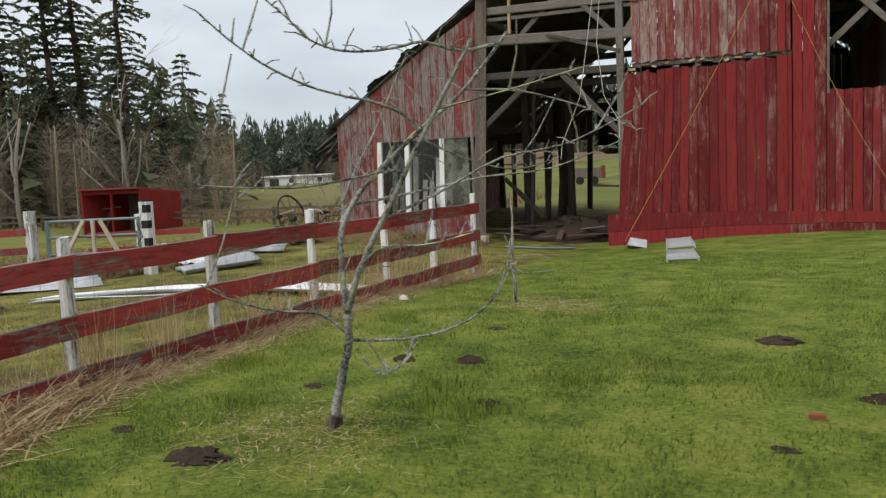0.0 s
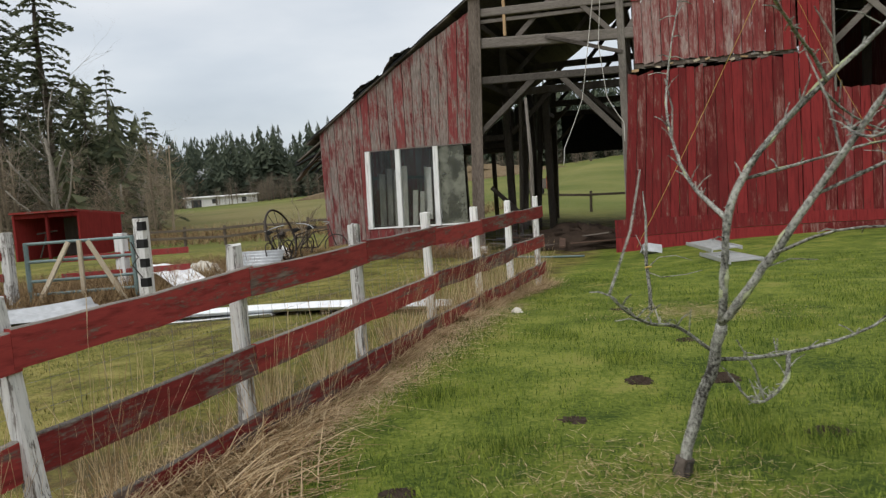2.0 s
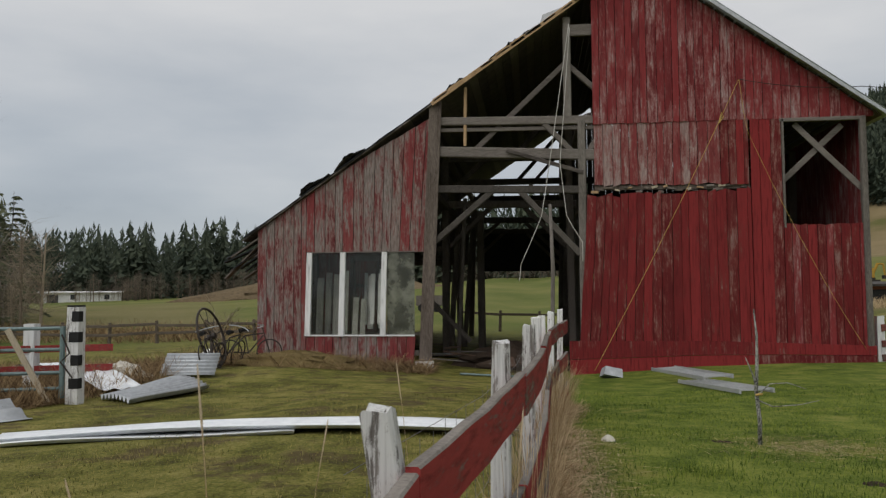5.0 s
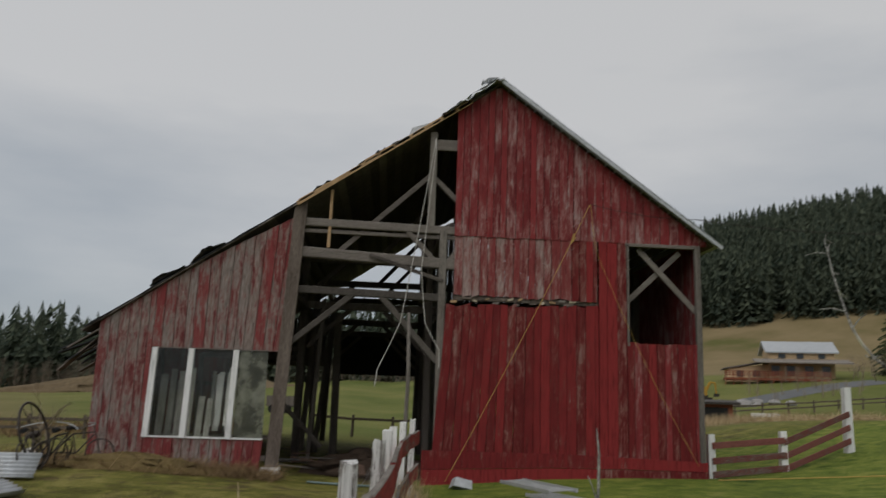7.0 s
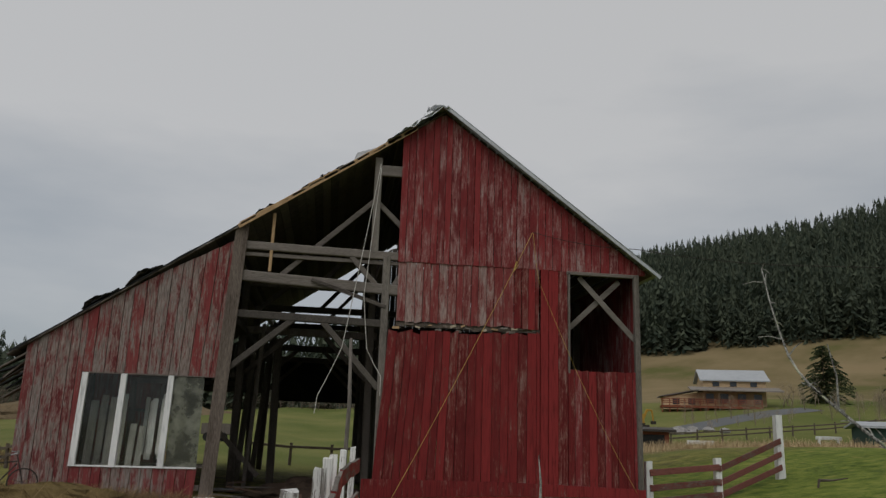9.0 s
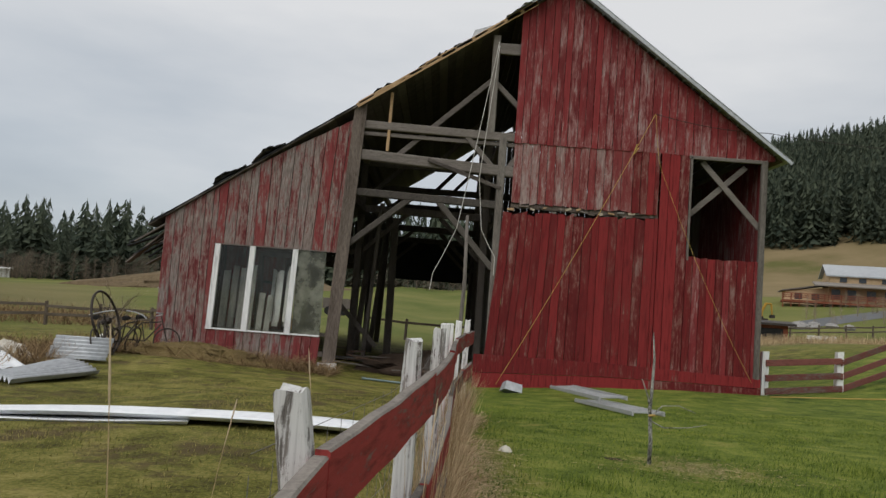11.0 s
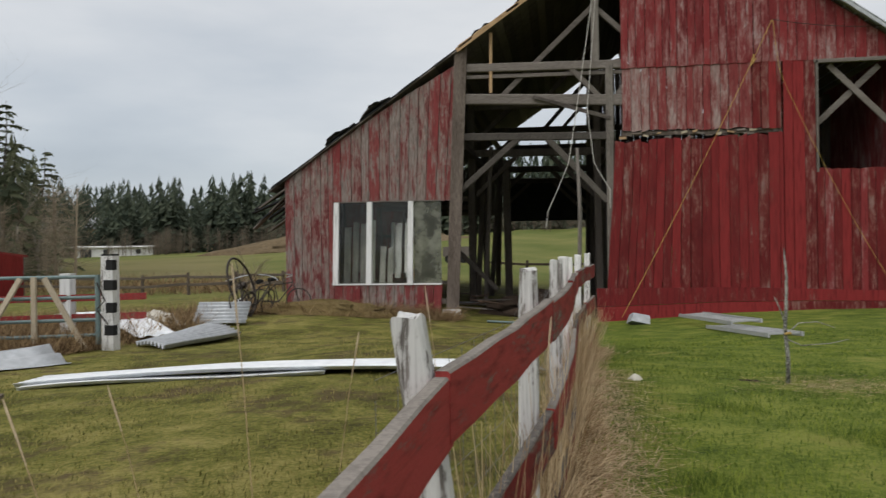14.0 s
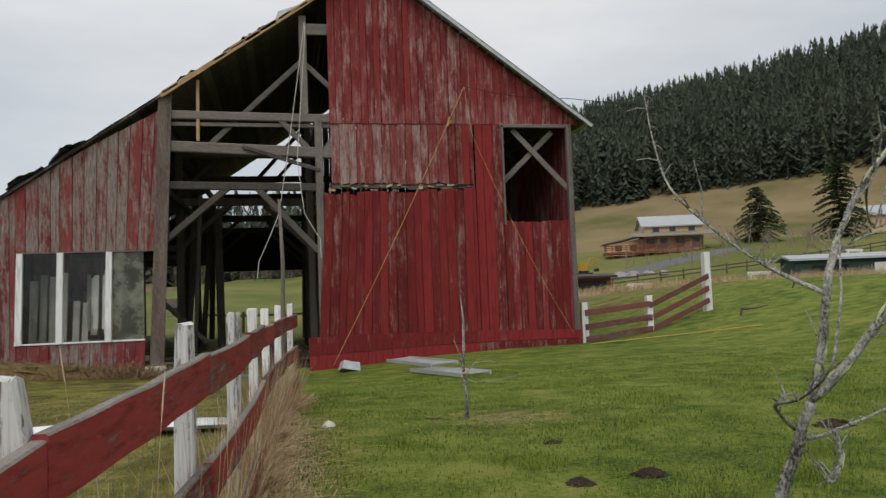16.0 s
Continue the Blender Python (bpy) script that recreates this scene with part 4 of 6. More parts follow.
# ---- far things (woods, hill) ----
def conifer_geo(vs, fs, x, y, z, h, r, rng, sprays=84):
    """A far fir: a thin spire hung with many small drooping sprays."""
    i0 = len(vs)
    w = 0.014 * h
    vs.extend(((x - w, y, z), (x + w, y, z), (x, y, z + h), (x, y - w, z), (x, y + w, z)))
    fs.extend(((i0, i0 + 1, i0 + 2), (i0 + 3, i0 + 4, i0 + 2)))
    full = rng.uniform(0.6, 0.95)
    for k in range(sprays):
        f = 0.03 + 0.94 * ((k + rng.random()) / sprays) ** 0.85
        rr = r * (1 - f) ** full * rng.uniform(0.45, 1.2) + 0.008 * h
        a = rng.uniform(0, 6.283)
        c, s = math.cos(a), math.sin(a)
        zz = z + h * f
        u = rr * rng.uniform(0.14, 0.32) + 0.005 * h
        q = rr * rng.uniform(0.0, 0.35)
        i0 = len(vs)
        vs.extend(((x + q * c, y + q * s, zz + 0.035 * h), (x + rr * c - u * s, y + rr * s + u * c, zz - rng.uniform(0.02, 0.06) * h), (x + rr * c + u * s, y + rr * s - u * c, zz - rng.uniform(0.02, 0.07) * h)))
        fs.append((i0, i0 + 1, i0 + 2))


def wood(name, label, count, area, sizes, mat, seed, odd=1.7, fat=(0.12, 0.20)):
    rng = random.Random(seed)
    g = Geo()
    for _ in range(count):
        x, y = area(rng)
        h = sizes[0] + (sizes[1] - sizes[0]) * rng.random() ** odd
        conifer_geo(g.v, g.f, x, y, ground_z(x, y) - 0.5, h, h * rng.uniform(*fat), rng)
    return solo(name, g, mat, label, "woods", kind="stuff", origin=(0, 0, 0))


def polar(b0, b1, d0, d1):
    def f(rng):
        b, d = radians(rng.uniform(b0, b1)), math.sqrt(rng.uniform(d0 * d0, d1 * d1))
        return d * math.sin(b), d * math.cos(b)
    return f


wood("hill_forest", "dense dark green fir forest on the hillside", 7500, polar(10, 60, 258, 440), (12, 27), M_FARWOOD, 11)
wood("far_forest", "dark conifer wood behind the pasture", 2600, polar(-64, -13, 190, 275), (6, 20), M_FARWOOD, 12, 2.3, (0.16, 0.32))

wood("mid_forest", "dark conifer wood beyond the barn pasture", 800, polar(-14, 13, 158, 205), (7, 21), M_FARWOOD, 13)
wood("edge_wood", "dark green firs behind the leafless alders", 260, polar(-72, -37, 64, 120), (4, 15), M_NEEDLE, 14, 1.7, (0.18, 0.34))


def bare_far(name, label, count, area, sizes, seed, mat=None):
    rng = random.Random(seed)
    g = Geo()
    for _ in range(count):
        x, y = area(rng)
        z, h = ground_z(x, y) - 0.2, rng.uniform(*sizes)
        g.tube([(x, y, z), (x + rng.uniform(-.4, .4), y, z + h * 0.8)], [h * 0.014, h * 0.004], 4)
        for _ in range(240):
            t = rng.uniform(0.1, 0.9)
            a, e, l = rng.uniform(0, 6.28), rng.uniform(-0.1, 1.15), h * rng.uniform(0.15, 0.36) * (1.1 - 0.6 * t)
            p = Vector((x, y, z + h * t * 0.85))
            q = p + Vector((math.cos(a) * math.cos(e), math.sin(a) * math.cos(e), math.sin(e))) * l
            s = Vector((rng.uniform(-1, 1), rng.uniform(-1, 1), rng.uniform(-1, 1))).normalized() * (0.0026 * h)
            g.add([p, p + s, q, q - s * 0.8], [(0, 1, 2), (0, 2, 3)])
    return solo(name, g, mat or M_TWIG, label, "thicket", kind="stuff", origin=(0, 0, 0))


bare_far("alder_thicket", "brown leafless alder thicket along the field edge", 440, polar(-70, -36.5, 60, 112), (2.5, 10), 21)
bare_far("house_brush", "brown leafless brush round the houses", 70, polar(22, 42, 92, 128), (1.5, 4), 24)
bare_far("far_thicket", "brown leafless brush below the far wood", 330, polar(-46, -12, 172, 205), (2.5, 8), 23, M_TWIGFAR)
bare_far("brush_thicket", "brown leafless brush", 80, polar(-20, 12, 135, 150), (3, 6), 22, M_TWIGFAR)


def simple_house(name, at, w, d, wall_h, roof_h, turn, mats, label, category):
    """A small gabled building with door and window openings."""
    t = thing(name, at, label, category)
    m = pose(*at, 0, 0, turn)
    T = lambda p: tuple(m @ Vector(p))
    g = Geo().hexa([T(p) for p in ((-w/2, -d/2, -0.6), (w/2, -d/2, -0.6), (w/2, d/2, -0.6), (-w/2, d/2, -0.6), (-w/2, -d/2, wall_h), (w/2, -d/2, wall_h), (w/2, d/2, wall_h), (-w/2, d/2, wall_h))])
    g.add([T(p) for p in ((-w/2, -d/2, wall_h), (-w/2, d/2, wall_h), (-w/2, 0, wall_h + roof_h), (w/2, -d/2, wall_h), (w/2, d/2, wall_h), (w/2, 0, wall_h + roof_h))], [(0, 1, 2), (3, 5, 4)])
    part("wall", g, mats[0], t)
    o = 0.5
    for s in (-1, 1):
        e = wall_h - roof_h * o / (d / 2)
        r = Geo().hexa([T(p) for p in ((-w/2 - o, s*(d/2 + o), e), (w/2 + o, s*(d/2 + o), e), (w/2 + o, 0, wall_h + roof_h), (-w/2 - o, 0, wall_h + roof_h), (-w/2 - o, s*(d/2 + o), e + .18), (w/2 + o, s*(d/2 + o), e + .18), (w/2 + o, 0, wall_h + roof_h + .18), (-w/2 - o, 0, wall_h + roof_h + .18))])
        part("roof", r, mats[1], t)
    return t, T


def opening(parent, T, x0, x1, y, z0, z1, mat, name="window"):
    return part(name, Geo().hexa([T(p) for p in ((x0, y - 0.06, z0), (x1, y - 0.06, z0), (x1, y + 0.05, z0), (x0, y + 0.05, z0), (x0, y - 0.06, z1), (x1, y - 0.06, z1), (x1, y + 0.05, z1), (x0, y + 0.05, z1))]), mat, parent)


M_DARKGLASS = two_tone("dark_house_window", (0.02, 0.025, 0.03), (0.06, 0.07, 0.08), 1, rough=0.15, bumpiness=0)
hz = ground_z(52, 108)
house, T = simple_house("house", (54.0, 112, hz + 0.4), 8.6, 6.5, 3.7, 1.5, -18, (M_HOUSEWALL, M_ROOFPALE), "tan two-storey house with a pale roof on the slope", "house")
for x in (-3, -0.6, 2.2):
    opening(house, T, x, x + 0.9, -3.25, 2.75, 3.4, M_DARKGLASS)
for x in (-4, -2, 0.4, 2.6):
    opening(house, T, x, x + 1.1, -3.25, 0.3, 1.7, M_DARKGLASS)
g = Geo().hexa([T(p) for p in ((-10.5, -7, -0.5), (3, -7, -0.5), (3, -3.2, -0.5), (-10.5, -3.2, -0.5), (-10.5, -7, -0.2), (3, -7, -0.2), (3, -3.2, -0.2), (-10.5, -3.2, -0.2))])
for k in range(14):
    x = -10.5 + 1.03 * k
    g.hexa([T(p) for p in ((x - .06, -7, -1.9), (x + .06, -7, -1.9), (x + .06, -6.88, -1.9), (x - .06, -6.88, -1.9), (x - .06, -7, 0.7), (x + .06, -7, 0.7), (x + .06, -6.88, 0.7), (x - .06, -6.88, 0.7))])
for z in (0.1, 0.35, 0.62):
    g.hexa([T(p) for p in ((-10.5, -7, z), (3, -7, z), (3, -6.9, z), (-10.5, -6.9, z), (-10.5, -7, z + .12), (3, -7, z + .12), (3, -6.9, z + .12), (-10.5, -6.9, z + .12))])
part("deck", g, M_DECK, house, "rust-red wooden deck with railing")
porch = Geo().hexa([T(p) for p in ((-6.5, -6.4, 1.9), (6, -6.4, 1.9), (6, -3.4, 2.5), (-6.5, -3.4, 2.5), (-6.5, -6.4, 2.05), (6, -6.4, 2.05), (6, -3.4, 2.65), (-6.5, -3.4, 2.65))])
part("porch_roof", porch, M_GREY, house)
wing = Geo().hexa([T(p) for p in ((-9.8, -2.6, -0.6), (-4.3, -2.6, -0.6), (-4.3, 2.6, -0.6), (-9.8, 2.6, -0.6), (-9.8, -2.6, 1.2), (-4.3, -2.6, 1.9), (-4.3, 2.6, 1.9), (-9.8, 2.6, 1.2))])
wing_part = part("wing", wing, M_HOUSEWALL, house, "low tan side wing")
part("roof", Geo().hexa([T(p) for p in ((-10.3, -3.0, 1.15), (-4.3, -3.0, 2.3), (-4.3, 3.0, 2.3), (-10.3, 3.0, 1.15), (-10.3, -3.0, 1.3), (-4.3, -3.0, 2.45), (-4.3, 3.0, 2.45), (-10.3, 3.0, 1.3))]), M_GREY, wing_part)
for wx in (-8.6, -6.4):
    opening(wing_part, T, wx, wx + 1.0, -2.6, 0.1, 1.0, M_DARKGLASS)
fz = ground_z(-119, 186)
fh, T = simple_house("farmhouse", (-119, 186, fz + 4.2), 6, 6, 2.6, 2.4, 15, (M_HOUSEWALL, M_ROOFPALE), "small far farmhouse with a pale roof among trees", "house")


# ---- far buildings and things on the slope ----
gs, T = simple_house("stable", (45.0, 60.0, ground_z(45.0, 60) - 0.85), 13, 6, 2.2, 0.35, -24, (M_GREENWALL, M_ROOFPALE), "long low grey-green stable with a pale roof", "stable")
# Thin black panels carry the doorways' shade; the wall is not cut open.
for x in (-5.2, -3.6):
    opening(gs, T, x, x + 1.2, -3.0, 0.2, 1.7, M_BLACK, "doorway")
w = opening(gs, T, -0.4, 0.9, -3.02, 0.9, 1.8, M_WHITE, "window")
opening(gs, T, 2.2, 3.0, -3.0, 0.2, 1.8, M_GREY, "door")
rz = ground_z(88, 112)
rh, T = simple_house("house", (96.5, 112, rz), 12, 8, 3.0, 1.6, -30, (M_HOUSEWALL, M_ROOFPALE), "pale single-storey house on the slope", "house")
for x in (-4, 0.5, 3.5):
    opening(rh, T, x, x + 1.4, -4.0, 1.0, 2.2, M_DARKGLASS)
tl, T = simple_house("long_shed", (-99.5, 158, ground_z(-99.5, 158) - 0.5), 15.5, 3, 2.4, 0.15, 26, (M_WHITE, M_WHITE), "long low white shed far across the field", "shed")
for x in (-6.5, -2.0, 4.5):
    opening(tl, T, x, x + (2.2 if x == -6.5 else 1.0), -1.5, 0.3 if x == -6.5 else 1.0, 2.0, M_DARKGLASS)
sc, T = simple_house("cabin", (-86, 178, ground_z(-86, 178)), 4, 3, 1.8, 0.4, 10, (M_HOUSEWALL, M_GREY), "small far wooden cabin", "cabin")

digger = thing("excavator", (30.2, 88.0, ground_z(30.2, 88)), "small yellow excavator parked on the slope", "excavator")
dx, dy, dz = digger.location
part("cab", Geo().box(dx - 0.63, dx + 0.35, dy - 0.56, dy + 0.56, dz + 0.63, dz + 1.61), M_DIG, digger)
part("track", Geo().box(dx - 0.98, dx + 0.84, dy - 0.77, dy - 0.49, dz, dz + 0.42), M_IRON, digger)
part("track", Geo().box(dx - 0.98, dx + 0.84, dy + 0.49, dy + 0.77, dz, dz + 0.42), M_IRON, digger)
part("turntable", Geo().box(dx - 0.49, dx + 0.49, dy - 0.42, dy + 0.42, dz + 0.35, dz + 0.66), M_IRON, digger)
part("boom", Geo().tube([(dx + 0.28, dy, dz + 0.84), (dx + 0.91, dy, dz + 2.10), (dx + 1.47, dy, dz + 2.03)], [0.154, 0.140, 0.112], 6), M_DIG, digger)
part("stick", Geo().tube([(dx + 1.47, dy, dz + 2.03), (dx + 1.61, dy, dz + 0.84)], [0.105, 0.084], 6), M_DIG, digger)
part("bucket", Geo().box(dx + 1.40, dx + 1.82, dy - 0.28, dy + 0.28, dz + 0.52, dz + 0.88), M_IRON, digger)

lean2, T = simple_house("field_shelter", (21.8, 66.0, ground_z(21.8, 66) - 0.45), 3.4, 2.5, 1.8, 0.15, -10, (M_DECK, M_IRON), "low rust-brown field shelter", "shelter")
# One black panel colours in the dark of the shelter's open front.
opening(lean2, T, -1.35, 1.3, -1.25, 0.2, 1.5, M_BLACK, "doorway")


def barrier(x, y, turn):
    z = ground_z(x, y)
    t = thing("white_barrier", (x, y, z), "low white painted jump barrier in the field", "barrier", "white barriers in the field")
    m = pose(x, y, z, 0, 0, turn)
    for k in (-1, 1):
        part("leg", Geo().beam(m @ Vector((k * 0.9, 0, -0.1)), m @ Vector((k * 0.9, 0, 0.7)), 0.2, 0.2, (0, 1, 0)), M_WHITE, t)
    part("bar", Geo().beam(m @ Vector((-1.2, 0, 0.55)), m @ Vector((1.2, 0, 0.55)), 0.12, 0.3), M_WHITE, t)


for x, y, a in ((23.8, 60.0, 10), (38.5, 66.0, 0), (48.0, 72.0, -8), (60.0, 80.0, 5)):
    barrier(x, y, a)


def rail_fence(name, a, b, n, high, mat, label, rails=2, wobble=0.0, r=0.09, seed=1):
    """A plain rustic fence from a to b on the ground."""
    rg = random.Random(seed)
    t = thing(name, (a[0], a[1], ground_z(*a)), label, "fence")
    pts = []
    for k in range(n + 1):
        s = k / n
        x, y = a[0] + (b[0] - a[0]) * s, a[1] + (b[1] - a[1]) * s
        z = ground_z(x, y)
        h = high + rg.uniform(-wobble, wobble * 2)
        pts.append((x, y, z, h))
        part("post", Geo().tube([(x, y, z - 0.2), (x + rg.uniform(-.05, .05), y, z + h)], [r, r * 0.85], 6), mat, t)
    for (x, y, z, h), (x2, y2, z2, h2) in zip(pts, pts[1:]):
        for k in range(rails):
            u = (0.85 - 0.36 * k) * high
            part("rail", Geo().beam((x, y - 0.08, z + u + rg.uniform(-wobble, wobble)), (x2, y2 - 0.08, z2 + u + rg.uniform(-wobble, wobble)), 0.06, 0.13), mat, t)
    return t


M_OLDRAIL = two_tone("old_brown_rail_wood", (0.045, 0.035, 0.027), (0.17, 0.14, 0.11), 2, (1, 5, 5))
rail_fence("field_fence", (-46, 36.0), (-13.0, 37.5), 14, 1.0, M_OLDRAIL, "weathered brown rail fence across the field", 2, 0.06, seed=3)
rail_fence("field_fence", (-8.6, 44.0), (2.0, 46.0), 5, 1.1, M_OLDRAIL, "dark rail fence behind the barn", 1, 0.03, seed=5)
rail_fence("slope_fence", (20.0, 68.0), (72.0, 84.0), 18, 1.1, M_OLDRAIL, "dark rail fence across the slope", 2, 0.04, seed=4)
rg = random.Random(8)
for k in range(16):
    x, y = 31 + rg.uniform(-4, 5), 81 + rg.uniform(-1.5, 1.5)
    z, s = ground_z(x, y), rg.uniform(0.3, 0.75)
    g = Geo()
    n, m = 6, 4
    for j in range(m + 1):
        for i in range(n):
            a, e = 6.283 * i / n, math.pi * j / m - math.pi / 2
            q = s * rg.uniform(0.8, 1.15)
            g.v.append((x + q * 1.3 * math.cos(a) * math.cos(e), y + q * math.sin(a) * math.cos(e), z + s * 0.3 + q * 0.7 * math.sin(e)))
    for j in range(m):
        for i in range(n):
            g.f.append((j * n + i, j * n + (i + 1) % n, (j + 1) * n + (i + 1) % n, (j + 1) * n + i))
    solo("boulder", g, M_STONE, "grey boulder in a heap on the slope", "boulder", "boulders on the slope")
g = Geo()
for k in range(13):
    s = k / 12
    x, y = 33 + 27 * s, 84 + 17 * s + 2.0 * math.sin(3 * s)
    for o in (-2.0, 2.0):
        g.v.append((x + 0.3 * o, y - o, ground_z(x, y - o) + 0.08))
g.f = [(2 * k, 2 * k + 1, 2 * k + 3, 2 * k + 2) for k in range(12)]
solo("road", g, M_ROAD, "narrow grey wet asphalt farm road", "road", kind="structure")


# ---- trees ----
def fir(name, x, y, h, r, seed, label, bare=0.15, mat=None, dense=1.8, taper=0.75):
    """A tall fir: trunk, drooping boughs and many small sprays, with gaps."""
    rg = random.Random(seed)
    z = ground_z(x, y) - 0.3
    t = thing(name, (x, y, z), label, "tree", "tall firs behind the paddock")
    tr = Geo()
    pts = [(x + 0.15 * math.sin(k), y + 0.1 * math.cos(2 * k), z + h * k / 8) for k in range(9)]
    tr.tube(pts, [0.34 * (1 - 0.93 * k / 8) * h / 24 for k in range(9)], 7)
    part("trunk", tr, M_BARKDARK, t, smooth=True)
    g = Geo()
    steps = int(h * dense)
    for k in range(steps):
        f = bare + (1 - bare) * k / steps
        spread = r * (1 - f) ** taper * (0.55 + 0.45 * min(1, (f - bare) * 6)) + 0.25
        for _ in range(rg.randint(3, 6)):
            a = rg.uniform(0, 6.283)
            l = spread * rg.uniform(0.35, 1.2)
            p0 = Vector((x, y, z + h * f))
            d = Vector((math.cos(a), math.sin(a), 0))
            side = Vector((-d.y, d.x, 0))
            n = max(3, int(l * 5.0))
            for i in range(n):
                u = (i + 0.6) / n
                c = p0 + d * (l * u) + Vector((0, 0, l * (0.16 * u - 0.42 * u * u)))
                w = 0.36 * (1.15 - 0.6 * u) * rg.uniform(0.5, 1.3)
                for s in (-1, 1):
                    q = c + side * (s * w) + d * rg.uniform(0.05, 0.35) + Vector((0, 0, rg.uniform(-0.34, 0.02)))
                    e = c + d * rg.uniform(0.22, 0.42) + Vector((0, 0, rg.uniform(-0.1, 0.08)))
                    g.add([c - d * 0.15, e, q], [(0, 1, 2)])
    part("crown", g, mat or M_NEEDLE, t, "dark green drooping needle boughs")
    return t


for k, (b, d, h, r) in enumerate(((-42.0, 68, 27, 4.6), (-44.8, 71, 29, 5.0), (-46.5, 70, 28, 5.2), (-49.5, 73, 30, 5.4), (-52.5, 68, 27, 5.0), (-56, 72, 28, 5.2), (-60, 70, 28, 5.2), (-38.4, 82, 16, 4.6), (-36.2, 92, 13, 4.2), (-39.8, 76, 14, 4.8), (-42.2, 78, 16, 5.2), (-45.0, 76, 15, 5.2), (-48, 80, 17, 5.4), (-51.5, 80, 17, 5.0), (-54.5, 78, 16, 5.0))):
    fir("fir_tree", d * math.sin(radians(b)) - 2, d * math.cos(radians(b)), h, r, 40 + k, "tall dark fir tree with drooping ragged boughs", 0.14 if h > 20 else 0.02)
for k, (x, y, h, r) in enumerate(((68.5, 111, 9.0, 4.2), (77.6, 104, 13, 4.2), (99.5, 106, 16, 6.0))):
    fir("round_fir", x, y, h, r, 70 + k, "bushy dark evergreen near the houses", 0.0, M_EVERGREEN, 5.0, 0.5)



def bare_tree(name, x, y, h, seed, label, mat, lean_to=(0, 0), depth=5, r0=None, spread=0.55, category="tree", z0=None):
    """A leafless tree: limbs that fork down to twigs."""
    rg = random.Random(seed)
    z = ground_z(x, y) - 0.15 if z0 is None else z0
    t = thing(name, (x, y, z), label, category)
    trunk, limbs = Geo(), Geo()

    def grow(p, d, l, r, k):
        pts, rad = [p], [r]
        n = 4 if k < 2 else 3
        for i in range(n):
            d = (d + Vector((rg.uniform(-1, 1), rg.uniform(-1, 1), rg.uniform(-0.5, 0.8))) * 0.16).normalized()
            p = p + d * (l / n)
            pts.append(p)
            rad.append(r * (1 - 0.42 * (i + 1) / n))
        (trunk if k == 0 else limbs).tube(pts, rad, 6 if k < 2 else 3)
        if k >= depth:
            return
        for _ in range(rg.randint(2, 3) + (2 if k == 0 else 0) + (1 if k >= depth - 2 else 0)):
            j = rg.randint(1, n)
            dd = (d * 0.75 + Vector((rg.uniform(-1, 1), rg.uniform(-1, 1), rg.uniform(-0.2, 0.7))) * spread * 1.3).normalized()
            grow(pts[j], dd, l * rg.uniform(0.5, 0.78), rad[j] * 0.58, k + 1)

    grow(Vector((x, y, z)), Vector((lean_to[0], lean_to[1], 1)).normalized(), h * 0.48, r0 or h * 0.014, 0)
    part("trunk", trunk, mat, t, smooth=True)
    part("crown", limbs, mat, t, "bare winter branches", smooth=True)
    return t


for k, (b, d, h, le) in enumerate(((-41.6, 56, 15, (0.02, 0)), (-42.2, 57, 12, (0.22, 0)), (-48.5, 52, 15, (-0.12, 0)), (-50.0, 52, 13, (-0.32, 0)), (-53.5, 55, 12, (0.1, 0)), (-38.6, 66, 9, (0.1, 0)), (-36.8, 72, 8, (-.1, 0)), (-57, 56, 12, (0, 0)))):
    bare_tree("alder_tree", d * math.sin(radians(b)) - 2, d * math.cos(radians(b)), h, 90 + k, "leafless grey alder tree at the field edge", M_ALDER, le, 6, 0.15 if h > 11 else 0.12, 0.75)
for k, (x, y, h) in enumerate(((-15.0, 26.0, 2.4), (-14.6, 25.7, 2.0), (60.0, 108, 5), (63.5, 106, 5.5), (58, 105, 4))):
    bare_tree("bare_shrub", x, y, h, 130 + k, "leafless brown shrub with upright stems", M_TWIG, (0.1, 0), 4, 0.05, 0.6, "shrub")

